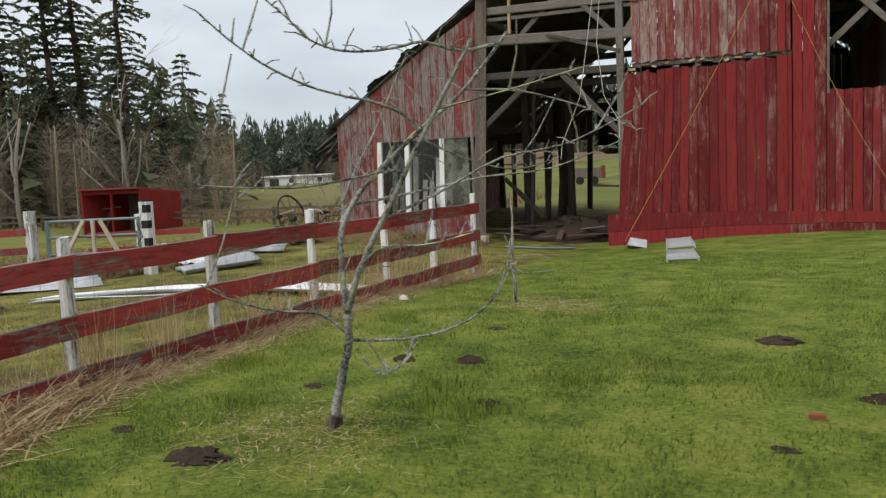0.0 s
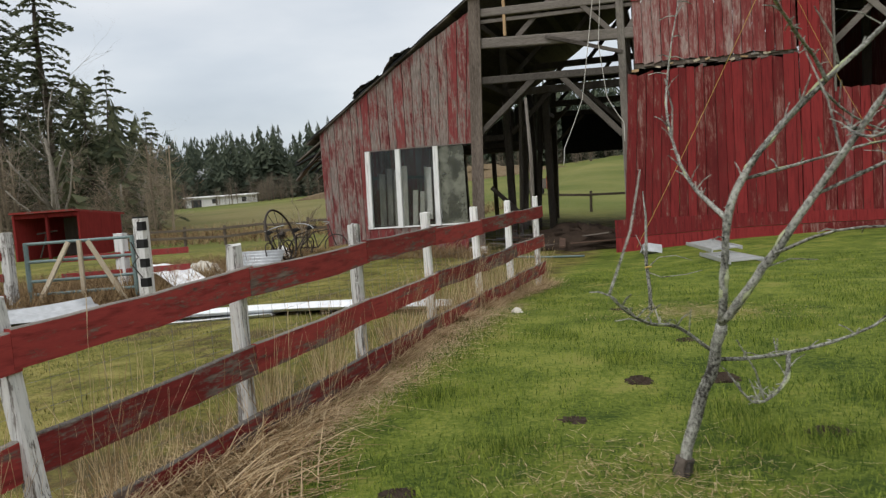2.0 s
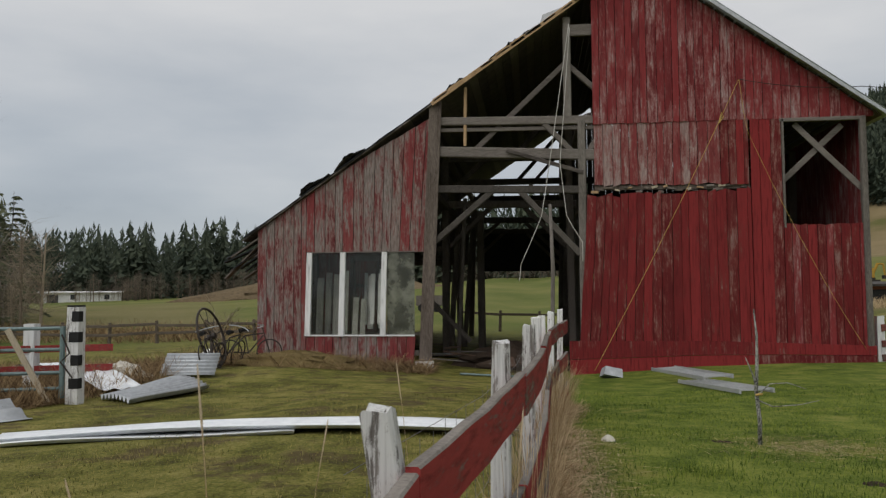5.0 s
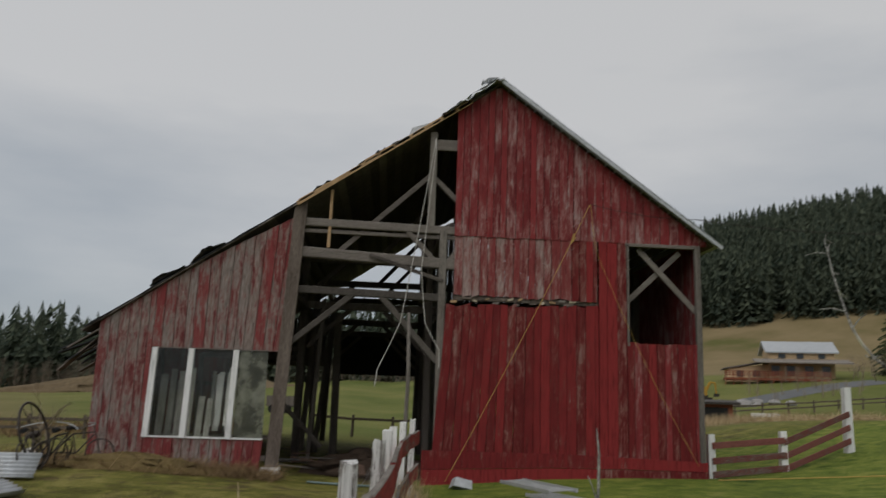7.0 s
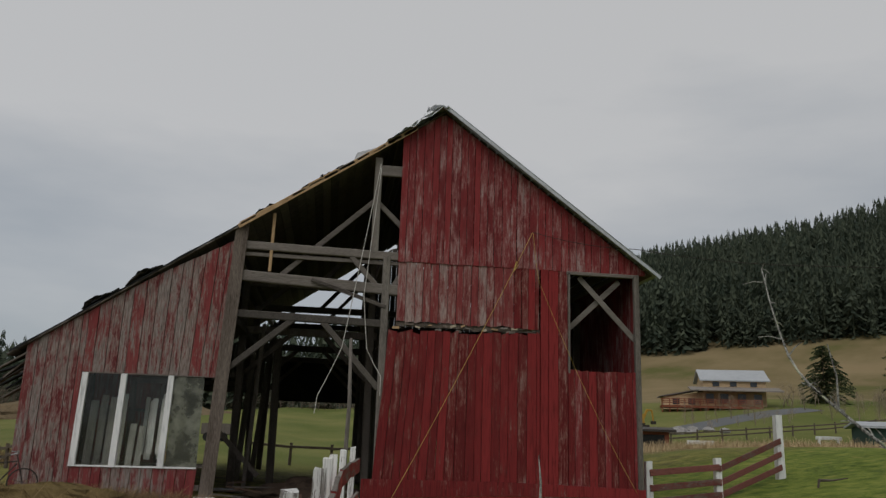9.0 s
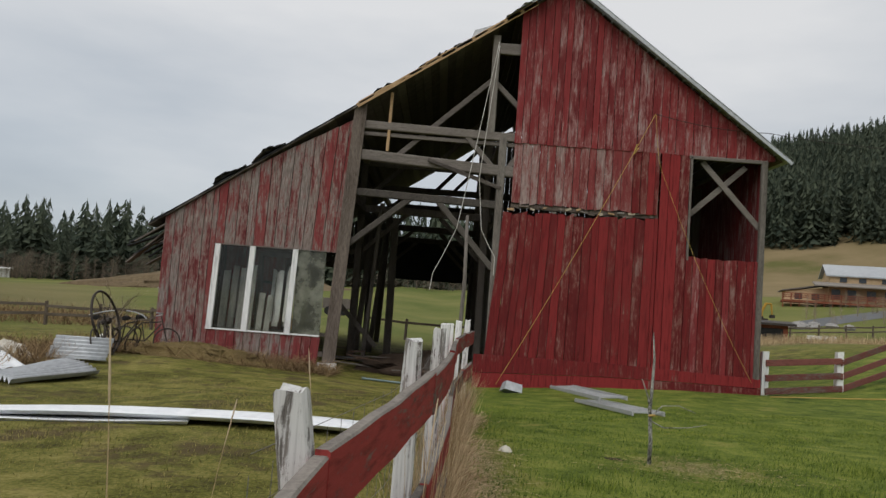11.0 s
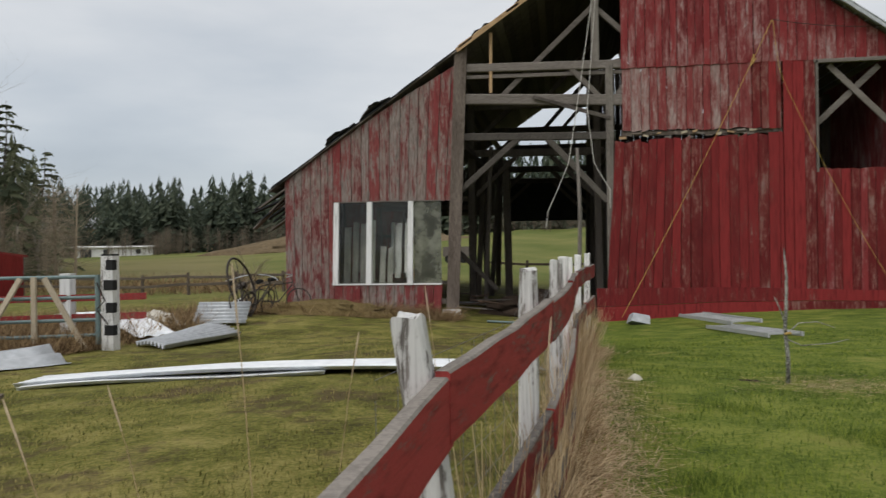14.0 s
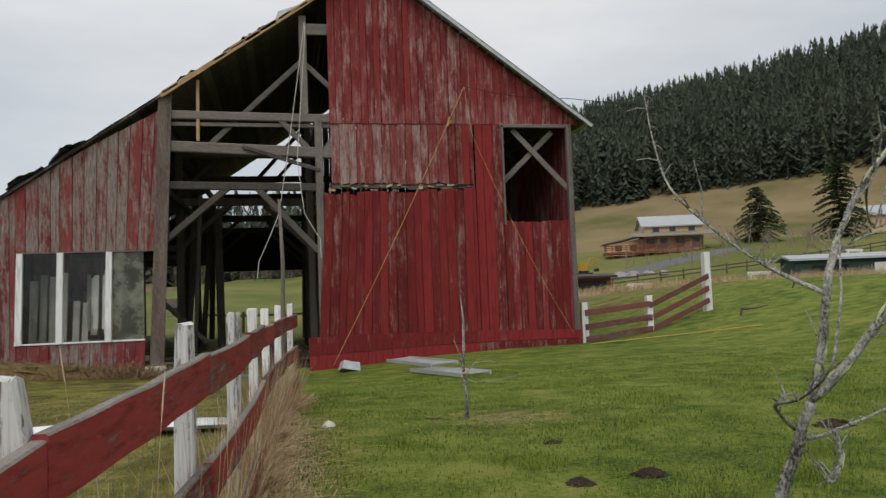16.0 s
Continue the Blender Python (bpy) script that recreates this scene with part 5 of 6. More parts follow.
M_IRON_BARK = two_tone("blackened_bark", (0.016, 0.013, 0.011), (0.085, 0.075, 0.066), 12, bumpiness=1.0)
apple = thing("apple_tree", (-2.28, 4.34, 0.1), "young leafless apple tree with lichen-covered grey branches", "tree")
BOUGHS = [
    ("trunk", [(-2.335, 4.46, 0.05), (-2.30, 4.46, 0.25), (-2.235, 4.45, 0.45), (-2.165, 4.42, 0.68), (-2.13, 4.36, 0.86)], 0.046, 0.036),
    ("limb", [(-2.13, 4.36, 0.86), (-2.11, 4.30, 1.08), (-2.09, 4.27, 1.33), (-2.02, 4.30, 1.5), (-1.90, 4.36, 1.66), (-1.68, 4.46, 1.88), (-1.40, 4.54, 2.12), (-1.15, 4.6, 2.42)], 0.030, 0.014),
    ("limb", [(-2.13, 4.36, 0.86), (-2.02, 4.26, 1.02), (-1.92, 4.20, 1.18), (-1.76, 4.16, 1.42), (-1.60, 4.12, 1.66), (-1.38, 4.06, 1.98), (-1.15, 4.0, 2.3)], 0.032, 0.015),
    ("branch", [(-2.09, 4.27, 1.33), (-2.18, 4.46, 1.43), (-2.25, 4.63, 1.54), (-2.30, 4.9, 1.72), (-2.32, 5.18, 1.92), (-2.29, 5.4, 2.2), (-2.22, 5.63, 2.55)], 0.017, 0.005),
    ("branch", [(-2.165, 4.43, 0.68), (-1.95, 4.55, 0.66), (-1.72, 4.65, 0.68), (-1.45, 4.62, 0.79), (-1.30, 4.70, 0.94), (-1.22, 4.77, 1.11)], 0.017, 0.006),
    ("branch", [(-2.17, 4.42, 0.72), (-2.32, 4.35, 0.85), (-2.42, 4.05, 0.92), (-2.50, 3.81, 1.01), (-2.56, 3.64, 1.11)], 0.014, 0.005),
    ("branch", [(-1.82, 4.62, 0.67), (-1.84, 4.56, 0.56), (-1.92, 4.50, 0.48), (-2.0, 4.46, 0.47), (-2.07, 4.43, 0.56)], 0.018, 0.006),
    ("branch", [(-1.60, 4.12, 1.67), (-1.65, 4.04, 1.68), (-1.70, 3.72, 1.65), (-1.73, 3.32, 1.62), (-1.74, 2.97, 1.63), (-1.74, 2.62, 1.65)], 0.012, 0.004),
    ("branch", [(-1.65, 4.45, 1.90), (-1.71, 4.37, 2.00), (-1.80, 4.15, 2.06), (-1.86, 3.94, 2.08), (-1.93, 3.72, 2.12), (-2.01, 3.50, 2.20), (-2.03, 3.29, 2.28), (-2.02, 3.07, 2.36)], 0.013, 0.005),
    ("branch", [(-1.20, 4.57, 2.36), (-1.32, 4.32, 2.30), (-1.45, 4.11, 2.33), (-1.54, 3.95, 2.29), (-1.62, 3.79, 2.26), (-1.71, 3.64, 2.26), (-1.75, 3.48, 2.29), (-1.75, 3.33, 2.35), (-1.76, 3.17, 2.41)], 0.014, 0.005),
    ("branch", [(-2.02, 4.30, 1.5), (-1.75, 4.55, 1.55), (-1.4, 4.8, 1.62), (-1.0, 4.95, 1.66), (-0.6, 5.0, 1.8)], 0.013, 0.004),
    ("branch", [(-1.76, 4.16, 1.42), (-1.45, 4.2, 1.55), (-1.1, 4.25, 1.72), (-0.75, 4.3, 1.78), (-0.4, 4.4, 1.95)], 0.013, 0.004),
    ("branch", [(-1.40, 4.54, 2.12), (-1.1, 4.75, 2.1), (-0.75, 4.85, 1.98), (-0.5, 4.9, 1.85)], 0.010, 0.003),
    ("branch", [(-1.68, 4.46, 1.88), (-1.5, 4.7, 1.75), (-1.25, 4.95, 1.66), (-1.0, 5.1, 1.72)], 0.010, 0.003),
    ("branch", [(-1.92, 4.20, 1.18), (-1.7, 4.05, 1.28), (-1.42, 3.95, 1.30), (-1.15, 3.9, 1.36)], 0.011, 0.004),
    ("branch", [(-1.38, 4.06, 1.98), (-1.0, 4.1, 2.05), (-0.6, 4.2, 2.15)], 0.010, 0.004),
]
part("bark_base", Geo().tube([(-2.290, 4.34, 0.0), (-2.280, 4.34, 0.07), (-2.271, 4.34, 0.14), (-2.262, 4.34, 0.19)], [0.054, 0.051, 0.048, 0.036], 10, 0.3, random.Random(5)), M_IRON_BARK, apple, "black damaged bark at the trunk foot")
rg = random.Random(17)
for name, pts, r0, r1 in BOUGHS:
    P = [Vector(p) + Vector((0.05, -0.12, 0)) for p in pts]
    dense = []
    for k in range(len(P) - 1):
        for i in range(3):
            t = i / 3
            p0, p1, p2, p3 = P[max(k - 1, 0)], P[k], P[k + 1], P[min(k + 2, len(P) - 1)]
            dense.append(0.5 * ((2 * p1) + (p2 - p0) * t + (2 * p0 - 5 * p1 + 4 * p2 - p3) * t * t + (3 * p1 - p0 - 3 * p2 + p3) * t ** 3))
    dense.append(P[-1])
    n = len(dense)
    g = Geo().tube([p + Vector((rg.uniform(-1, 1), rg.uniform(-1, 1), rg.uniform(-1, 1))) * r0 * 0.12 for p in dense], [0.68 * (r0 + (r1 - r0) * k / (n - 1)) for k in range(n)], 8 if name != "branch" else 6, 0.14, rg)
    ob = part(name, g, M_BARK, apple, smooth=True)
    if name == "trunk":
        part("trunk_foot", Geo().tube([(-2.292, 4.34, 0.04), (-2.275, 4.34, 0.14), (-2.26, 4.34, 0.20)], [0.050, 0.044, 0.039], 8, 0.15, rg), M_BARKDARK, ob, "blackened bark at the foot")
        continue
    sp = Geo()
    for k in range(2, n):
        for _ in range(2 if name == "branch" else 1):
            if rg.random() < 0.8:
                d = Vector((rg.uniform(-1, 1), rg.uniform(-1, 1), rg.uniform(-0.3, 1.2))).normalized()
                l = rg.choice((0.03, 0.04, 0.05, 0.08, 0.10, 0.22 if name == "limb" else 0.12))
                p = dense[k]
                sp.tube([p, p + d * l * 0.5 + Vector((0, 0, 0.1 * l)), p + d * l], [0.0042, 0.0035, 0.0028], 4)
    for _ in range(2 if name == "limb" else 1):
        k = rg.randint(n // 2, n - 1)
        d = Vector((rg.uniform(-0.6, 0.6), rg.uniform(-0.6, 0.6), 1)).normalized()
        l = rg.uniform(0.2, 0.5)
        p = dense[k]
        sp.tube([p, p + d * l * 0.5 + Vector((0.02, 0, 0)), p + d * l], [0.006, 0.0045, 0.003], 5)
    tagged(part("spur_growth", sp, M_BARK, ob, "short spurs and twigs"), kind="stuff")
    li = Geo()
    for _ in range(9 if name == "limb" else 4):
        k = rg.randint(1, n - 2)
        p, r = dense[k], 0.68 * (r0 + (r1 - r0) * k / n)
        a = Vector((rg.uniform(-1, 1), rg.uniform(-1, 0.2), rg.uniform(-0.3, 1))).normalized()
        li.tube([p + a * r * 0.5 - (dense[k + 1] - dense[k - 1]) * 0.35, p + a * r * 0.75, p + a * r * 0.5 + (dense[k + 1] - dense[k - 1]) * 0.35], [r * 0.3, r * 0.62, r * 0.3], 6, 0.3, rg)
    tagged(part("lichen", li, M_LICHEN, ob, "pale green lichen patches"), kind="stuff")

sapling = thing("sapling", (-2.53, 9.12, ground_z(-2.53, 9.12)), "thin young tree whip with two side shoots", "tree")
part("stem", Geo().tube([(-2.53, 9.12, 0.03), (-2.525, 9.12, 0.3), (-2.55, 9.12, 0.6), (-2.54, 9.11, 0.8), (-2.53, 9.12, 1.1), (-2.55, 9.13, 1.36)], [0.022, 0.020, 0.018, 0.016, 0.012, 0.005], 7), M_BARK, sapling, smooth=True)
part("shoot", Geo().tube([(-2.545, 9.12, 0.62), (-2.58, 9.12, 0.75), (-2.64, 9.12, 0.9)], [0.010, 0.008, 0.004], 5), M_BARK, sapling)
part("shoot", Geo().tube([(-2.53, 9.12, 0.55), (-2.42, 9.14, 0.65), (-2.25, 9.16, 0.66), (-2.08, 9.17, 0.6)], [0.008, 0.006, 0.005, 0.003], 5), M_BARK, sapling)
part("shoot", Geo().tube([(-2.54, 9.12, 0.5), (-2.40, 9.12, 0.44), (-2.15, 9.12, 0.46), (-1.98, 9.12, 0.5)], [0.008, 0.006, 0.005, 0.003], 5), M_BARK, sapling)
part("tie", Geo().tube([(-2.56, 9.10, 0.55), (-2.53, 9.08, 0.56), (-2.50, 9.11, 0.555)], [0.012, 0.012, 0.012], 5), M_ROPE, sapling, "yellow tie round the stem")
stake = solo("stake", Geo().tube([(-4.36, 12.95, 0.0), (-4.37, 12.95, 1.0), (-4.35, 12.94, 1.9), (-4.38, 12.94, 2.85)], [0.034, 0.032, 0.030, 0.022], 7), M_GREY, "tall pale grey wooden stake by the fence", "stake", smooth=True)


for k, (x, y, h) in enumerate(((60.5, 108, 3.2), (62.5, 110, 4.0), (64.2, 107, 3.0), (66.0, 109, 3.4), (72.5, 106, 2.6))):
    bare_tree("bare_shrub", x, y, h, 330 + k, "leafless brown garden shrub beside the house", M_TWIG, (0.0, 0), 5, 0.07, 0.9, "shrub")

# ---- the paddock ----
gp = thing("gate_post", (-12.2, 13.64, ground_z(-12.2, 13.64)), "thick white gate post with black square marks", "post")
z0 = ground_z(-12.2, 13.64)
part("post", Geo().box(-12.305, -12.095, 13.535, 13.745, z0 - 0.2, z0 + 1.60), M_POST, gp)
part("cap", Geo().box(-12.30, -12.10, 13.54, 13.74, z0 + 1.60, z0 + 1.63), M_BLACK, gp)
for k, (h, xa, xb) in enumerate(((0.26, -12.25, -12.088), (0.64, -12.22, -12.088), (1.02, -12.26, -12.088), (1.36, -12.21, -12.088))):
    part("black_mark", Geo().box(xa, xb, 13.528, 13.66, z0 + h, z0 + h + 0.17), M_BLACK, gp)
part("chain", Geo().tube([(-12.36, 13.5, z0 + 1.15), (-12.2, 13.47, z0 + 0.85), (-12.36, 13.48, z0 + 0.7), (-12.15, 13.47, z0 + 0.45)], [0.015] * 4, 5), M_IRON, gp)
z1 = ground_z(-14.4, 12.55)
gp2 = solo("gate_post", Geo().box(-14.48, -14.31, 12.46, 12.63, z1 - 0.2, z1 + 1.5), M_POST, "white painted gate post with flaking foot", "post")
gate = thing("gate", (-13.4, 13.2, z0), "green-grey tubular metal gate with wooden braces", "gate")
GA, GB = Vector((-14.25, 12.85, z0 + 0.1)), Vector((-12.42, 13.62, z0 + 0.1))
for h in (0.16, 0.42, 0.80, 1.15):
    part("tube", Geo().tube([GA + Vector((0, 0, h)), GB + Vector((0, 0, h))], [0.03, 0.03], 8), M_GATE, gate)
for p in (GA, GB):
    part("upright", Geo().tube([p, p + Vector((0, 0, 1.18))], [0.045, 0.045], 8), M_GATE, gate)
GD = (GB - GA)
mid = GA + GD * 0.52 + Vector((0, -0.06, 0))
part("brace", Geo().beam(mid + Vector((0, 0, -0.25)), mid + Vector((0, 0, 1.16)), 0.09, 0.05, (0, 1, 0)), M_PALEWOOD, gate, "pale wooden upright")
part("brace", Geo().beam(GA + GD * 0.42 + Vector((0, -0.06, 1.14)), GA + GD * 0.14 + Vector((0, -0.2, 0.0)), 0.09, 0.05, (0, 1, 0)), M_PALEWOOD, gate, "pale wooden diagonal brace")
part("brace", Geo().beam(GA + GD * 0.60 + Vector((0, -0.06, 1.14)), GA + GD * 0.95 + Vector((0, -0.2, -0.05)), 0.09, 0.05, (0, 1, 0)), M_PALEWOOD, gate, "pale wooden diagonal brace")
side_fence = thing("side_fence", (-15.5, 12.1, z1), "red rail fence running off from the gate", "fence")
SP = [(-14.45, 12.55), (-16.6, 11.6), (-18.8, 10.6), (-21, 9.6)]
for x, y in SP[1:]:
    z = ground_z(x, y)
    part("post", Geo().box(x - 0.07, x + 0.07, y - 0.07, y + 0.07, z - 0.2, z + 1.35), M_POST, side_fence)
for (x, y), (x2, y2) in zip(SP, SP[1:]):
    for h in (1.05, 0.65, 0.25):
        part("rail", Geo().beam((x, y - 0.1, ground_z(x, y) + h), (x2, y2 - 0.1, ground_z(x2, y2) + h), 0.035, 0.15), M_RAIL, side_fence)
zb = ground_z(-14.6, 16.0)
yard = thing("yard_fence", (-14.6, 16.0, zb), "short red rail fence with a white post", "fence")
part("post", Geo().box(-14.73, -14.5, 15.95, 16.15, zb - 0.2, zb + 1.35), M_WHITE, yard)
for h in (0.85, 0.45):
    part("rail", Geo().beam((-15.8, 15.4, zb + h), (-13.2, 16.6, zb + h), 0.035, 0.14), M_RAIL, yard)

shelter = thing("animal_shed", (-32.0, 34.5, ground_z(-32, 34.5)), "small red open-fronted wooden animal shed", "shed")
zs = ground_z(-32, 34.5) - 0.1
SA, SB, SC = Vector((-33.6, 32.2, zs)), Vector((-31.2, 33.9, zs)), Vector((-31.4, 37.4, zs))
SDv = SC - SB + SA
up = lambda p, h: p + Vector((0, 0, h))


def panel(a, b, ha, hb, t=0.06, lo=0.0):
    s = (b - a).cross(Vector((0, 0, 1))).normalized() * t
    return Geo().hexa([up(a, lo), up(b, lo), up(b, lo) - s, up(a, lo) - s, up(a, ha), up(b, hb), up(b, hb) - s, up(a, ha) - s])


M_SHEDRED = painted("shed_red_paint", (0.14, 0.014, 0.014), (0.24, 0.026, 0.024), 0.15, vary=0.05)
part("side_wall", panel(SB, SC, 2.45, 2.1), M_SHEDRED, shelter)
part("side_wall", panel(SDv, SA, 2.1, 2.45), M_SHEDRED, shelter)
part("rear_wall", panel(SC, SDv, 2.1, 2.1), M_DARKWOOD, shelter)
for p in (SA, SA.lerp(SB, 0.5), SB):
    part("post", Geo().beam(p, up(p, 2.4), 0.14, 0.14, (0, 1, 0)), M_SHEDRED, shelter)
part("header", Geo().beam(up(SA, 2.3), up(SB, 2.3), 0.06, 0.2), M_SHEDRED, shelter)
out = (SA - SDv).normalized() * 0.3
part("roof", Geo().hexa([up(SA, 2.45) + out, up(SB, 2.45) + out, up(SC, 2.08) - out, up(SDv, 2.08) - out, up(SA, 2.55) + out, up(SB, 2.55) + out, up(SC, 2.18) - out, up(SDv, 2.18) - out]), M_RAIL, shelter)
part("hurdle", Geo().beam(SA.lerp(SB, 0.2) + Vector((0.2, 0.4, 0.2)), SA.lerp(SB, 0.35) + Vector((0.2, 0.4, 1.5)), 0.06, 0.08).beam(SA.lerp(SB, 0.18) + Vector((0.2, 0.4, 1.4)), SA.lerp(SB, 0.5) + Vector((0.2, 0.4, 1.5)), 0.06, 0.08), M_IRON, shelter)


def sheet(name, corner, along, across, length, width, waves, amp, mat, label, bend=None, lift=0.05):
    a, c = Vector((*along, 0)).normalized(), Vector((*across, 0)).normalized()
    p = Vector((corner[0], corner[1], 0))
    g = corrugated((p.x, p.y, lift), a, c, length, width, waves, amp, mat, name, None, bend or (lambda t, u, up, al, ac: up * (0.02 * math.sin(7 * t))))
    g.v = [(x, y, z + ground_z(x, y)) for x, y, z in g.v]
    return solo(name, g, mat, label, "metal sheet", "loose metal roof sheets", smooth=True)


sheet("metal_sheet", (-10.75, 9.3), (5.3, -0.02), (-0.25, 1.0), 5.95, 0.85, 5, 0.022, M_METALW, "long bright white corrugated roof sheet lying on grass", lambda t, u, up, a, c: up * (0.035 * math.sin(3.1 * t) + 0.01 * math.sin(9 * t)))
sheet("metal_sheet", (-10.6, 9.15), (5.0, 0.1), (-0.25, 1.0), 3.5, 0.5, 4, 0.02, M_METALW, "bright white corrugated roof sheet under another", lift=0.02)
sheet("metal_sheet", (-12.19, 14.4), (0.45, 2.2), (1.0, -0.85), 2.2, 1.32, 8, 0.046, M_METAL, "curled galvanised corrugated sheet on the grass", lambda t, u, up, a, c: up * (0.19 * t * (1 - 0.55 * u) * (1 - 0.35 * t * t) + 0.05 * math.sin(math.pi * u)))
sheet("metal_sheet", (-14.6, 7.4), (2.9, 4.5), (-0.8, 0.55), 5.3, 0.85, 2, 0.03, M_METAL, "long flat grey metal roof sheet", lambda t, u, up, a, c: up * (0.05 * math.sin(5 * t) + 0.22 * t * t * u), 0.04)
sheet("metal_sheet", (-15.6, 9.4), (1.6, 2.6), (-0.8, 0.55), 3.4, 0.45, 2, 0.02, M_METAL, "narrow grey metal roof sheet")
sheet("metal_sheet", (-12.5, 14.9), (-5.2, 4.6), (0.6, 0.7), 6.6, 0.8, 3, 0.02, M_METALW, "long white metal sheet buckled behind the gate", lambda t, u, up, a, c: up * (0.30 * math.sin(2.6 * t) + 0.08))
lean_sheet = corrugated((-12.75, 17.7, ground_z(-12.6, 17.7) + 0.05), Vector((1.1, 0.12, 0)), Vector((-0.1, 0.62, 0.46)), 1.2, 0.72, 6, 0.036, M_METAL, "metal_sheet", None)
solo("metal_sheet", lean_sheet, M_METAL, "short corrugated sheet propped up in the weeds", "metal sheet", "loose metal roof sheets", smooth=True)


def lump(x, y, rx, ry, rz, seed, n=14, m=7, rough=0.16, sink=0.02):
    """A low uneven heap on the ground."""
    rg, g = random.Random(seed), Geo()
    for j in range(m + 1):
        for i in range(n):
            a, f = 6.283 * i / n, j / m
            q = (1 - f) * (1 + rg.uniform(-rough, rough))
            px, py = x + rx * q * math.cos(a), y + ry * q * math.sin(a)
            g.v.append((px, py, ground_z(px, py) - sink + rz * (1 - (1 - f) ** 2) * (1 + rg.uniform(-rough, rough)) * (0 if j == 0 else 1)))
    for j in range(m):
        for i in range(n):
            g.f.append((j * n + i, j * n + (i + 1) % n, (j + 1) * n + (i + 1) % n, (j + 1) * n + i))
    return g


M_WEEDMAT = two_tone("matted_dead_grass", (0.085, 0.062, 0.026), (0.27, 0.20, 0.085), 6, bumpiness=1.0, depth=0.04)
M_TARPW = two_tone("pale_canvas", (0.42, 0.39, 0.32), (0.68, 0.65, 0.58), 2)
solo("tarpaulin", lump(-13.75, 17.9, 0.75, 0.4, 0.40, 5, 16, 7, 0.22), M_TARPW, "crumpled pale canvas tarpaulin among weeds", "tarpaulin", smooth=True)
solo("plastic_sack", lump(-12.9, 20.6, 0.35, 0.25, 0.4, 6), M_WHITE, "white plastic sack by the old bicycles", "sack", smooth=True)
rg = random.Random(31)
for k in range(18):
    x, y = -11.1 + rg.uniform(-0.6, 0.35), 7.85 + rg.uniform(-0.45, 0.45)
    a, l = rg.uniform(-0.35, 0.35) + 0.4, rg.uniform(0.8, 1.8)
    z = ground_z(x, y) + 0.03 + 0.034 * (k // 4)
    d = Vector((math.cos(a), math.sin(a), rg.uniform(-0.02, 0.02))) * l / 2
    solo("old_board", Geo().beam(Vector((x, y, z)) - d, Vector((x, y, z)) + d, rg.uniform(0.10, 0.18), 0.032), rg.choice([M_ROTTEN, M_ROTTEN, M_OLDRAIL]), "dark rotten board in a heap", "board", "heap of old boards")


def ring(c, r, tube_r, nrm, n=28, m=6):
    c, nrm = Vector(c), Vector(nrm).normalized()
    u = nrm.orthogonal().normalized()
    v = nrm.cross(u)
    g = Geo()
    for i in range(n):
        a = 6.2832 * i / n
        d = u * math.cos(a) + v * math.sin(a)
        for j in range(m):
            b = 6.2832 * j / m
            g.v.append(tuple(c + d * (r + tube_r * math.cos(b)) + nrm * (tube_r * math.sin(b))))
    for i in range(n):
        for j in range(m):
            g.f.append((i * m + j, ((i + 1) % n) * m + j, ((i + 1) % n) * m + (j + 1) % m, i * m + (j + 1) % m))
    return g, c, u, v


wz = ground_z(-12.4, 19.7)
wheel = thing("iron_wheel", (-12.4, 19.7, wz), "large old iron implement wheel leaning upright", "wheel")
g, c, u, v = ring((-12.45, 19.8, wz + 0.74), 0.72, 0.03, (0.97, 0.0, 0.30))
part("rim", g, M_IRON, wheel, smooth=True)
part("hub", Geo().tube([c - u.cross(v) * 0.1, c + u.cross(v) * 0.1], [0.07, 0.07], 8), M_IRON, wheel)
for k in range(10):
    a = 0.6283 * k
    part("spoke", Geo().tube([c, c + (u * math.cos(a) + v * math.sin(a)) * 0.71], [0.009, 0.009], 4), M_IRON, wheel)


def bicycle(x, y, turn, tilt, seed):
    z = ground_z(x, y)
    t = thing("bicycle", (x, y, z), "rusty old bicycle leaning in the weeds", "bicycle", "old bicycles by the barn")
    m = pose(x, y, z, tilt, 0, turn)
    q = lambda *p: m @ Vector(p)
    nrm = m.to_3x3() @ Vector((0, 1, 0))
    for wx in (-0.5, 0.5):
        g, c, u, v = ring(q(wx, 0, 0.33), 0.31, 0.018, nrm, 22, 5)
        w = part("wheel", g, M_IRON, t, smooth=True)
        for k in range(6):
            a = 0.5236 * 2 * k
            part("spoke", Geo().tube([c, c + (u * math.cos(a) + v * math.sin(a)) * 0.3], [0.004, 0.004], 3), M_IRON, w)
    for a, b in (((-0.5, 0.33), (-0.12, 0.75)), ((-0.12, 0.75), (-0.02, 0.3)), ((-0.5, 0.33), (-0.02, 0.3)), ((-0.02, 0.3), (0.34, 0.75)), ((-0.12, 0.75), (0.34, 0.8)), ((0.5, 0.33), (0.32, 0.95))):
        part("tube", Geo().tube([q(a[0], 0, a[1]), q(b[0], 0, b[1])], [0.017, 0.017], 6), M_IRON, t)
    part("saddle", Geo().tube([q(-0.28, 0, 0.88), q(-0.14, 0, 0.9), q(0.0, 0, 0.89)], [0.06, 0.05, 0.02], 6), M_BLACK, t)
    part("handlebar", Geo().tube([q(0.2, -0.28, 0.98), q(0.34, -0.1, 1.0), q(0.34, 0.1, 1.0), q(0.2, 0.28, 0.98)], [0.013] * 4, 6), M_METAL, t)


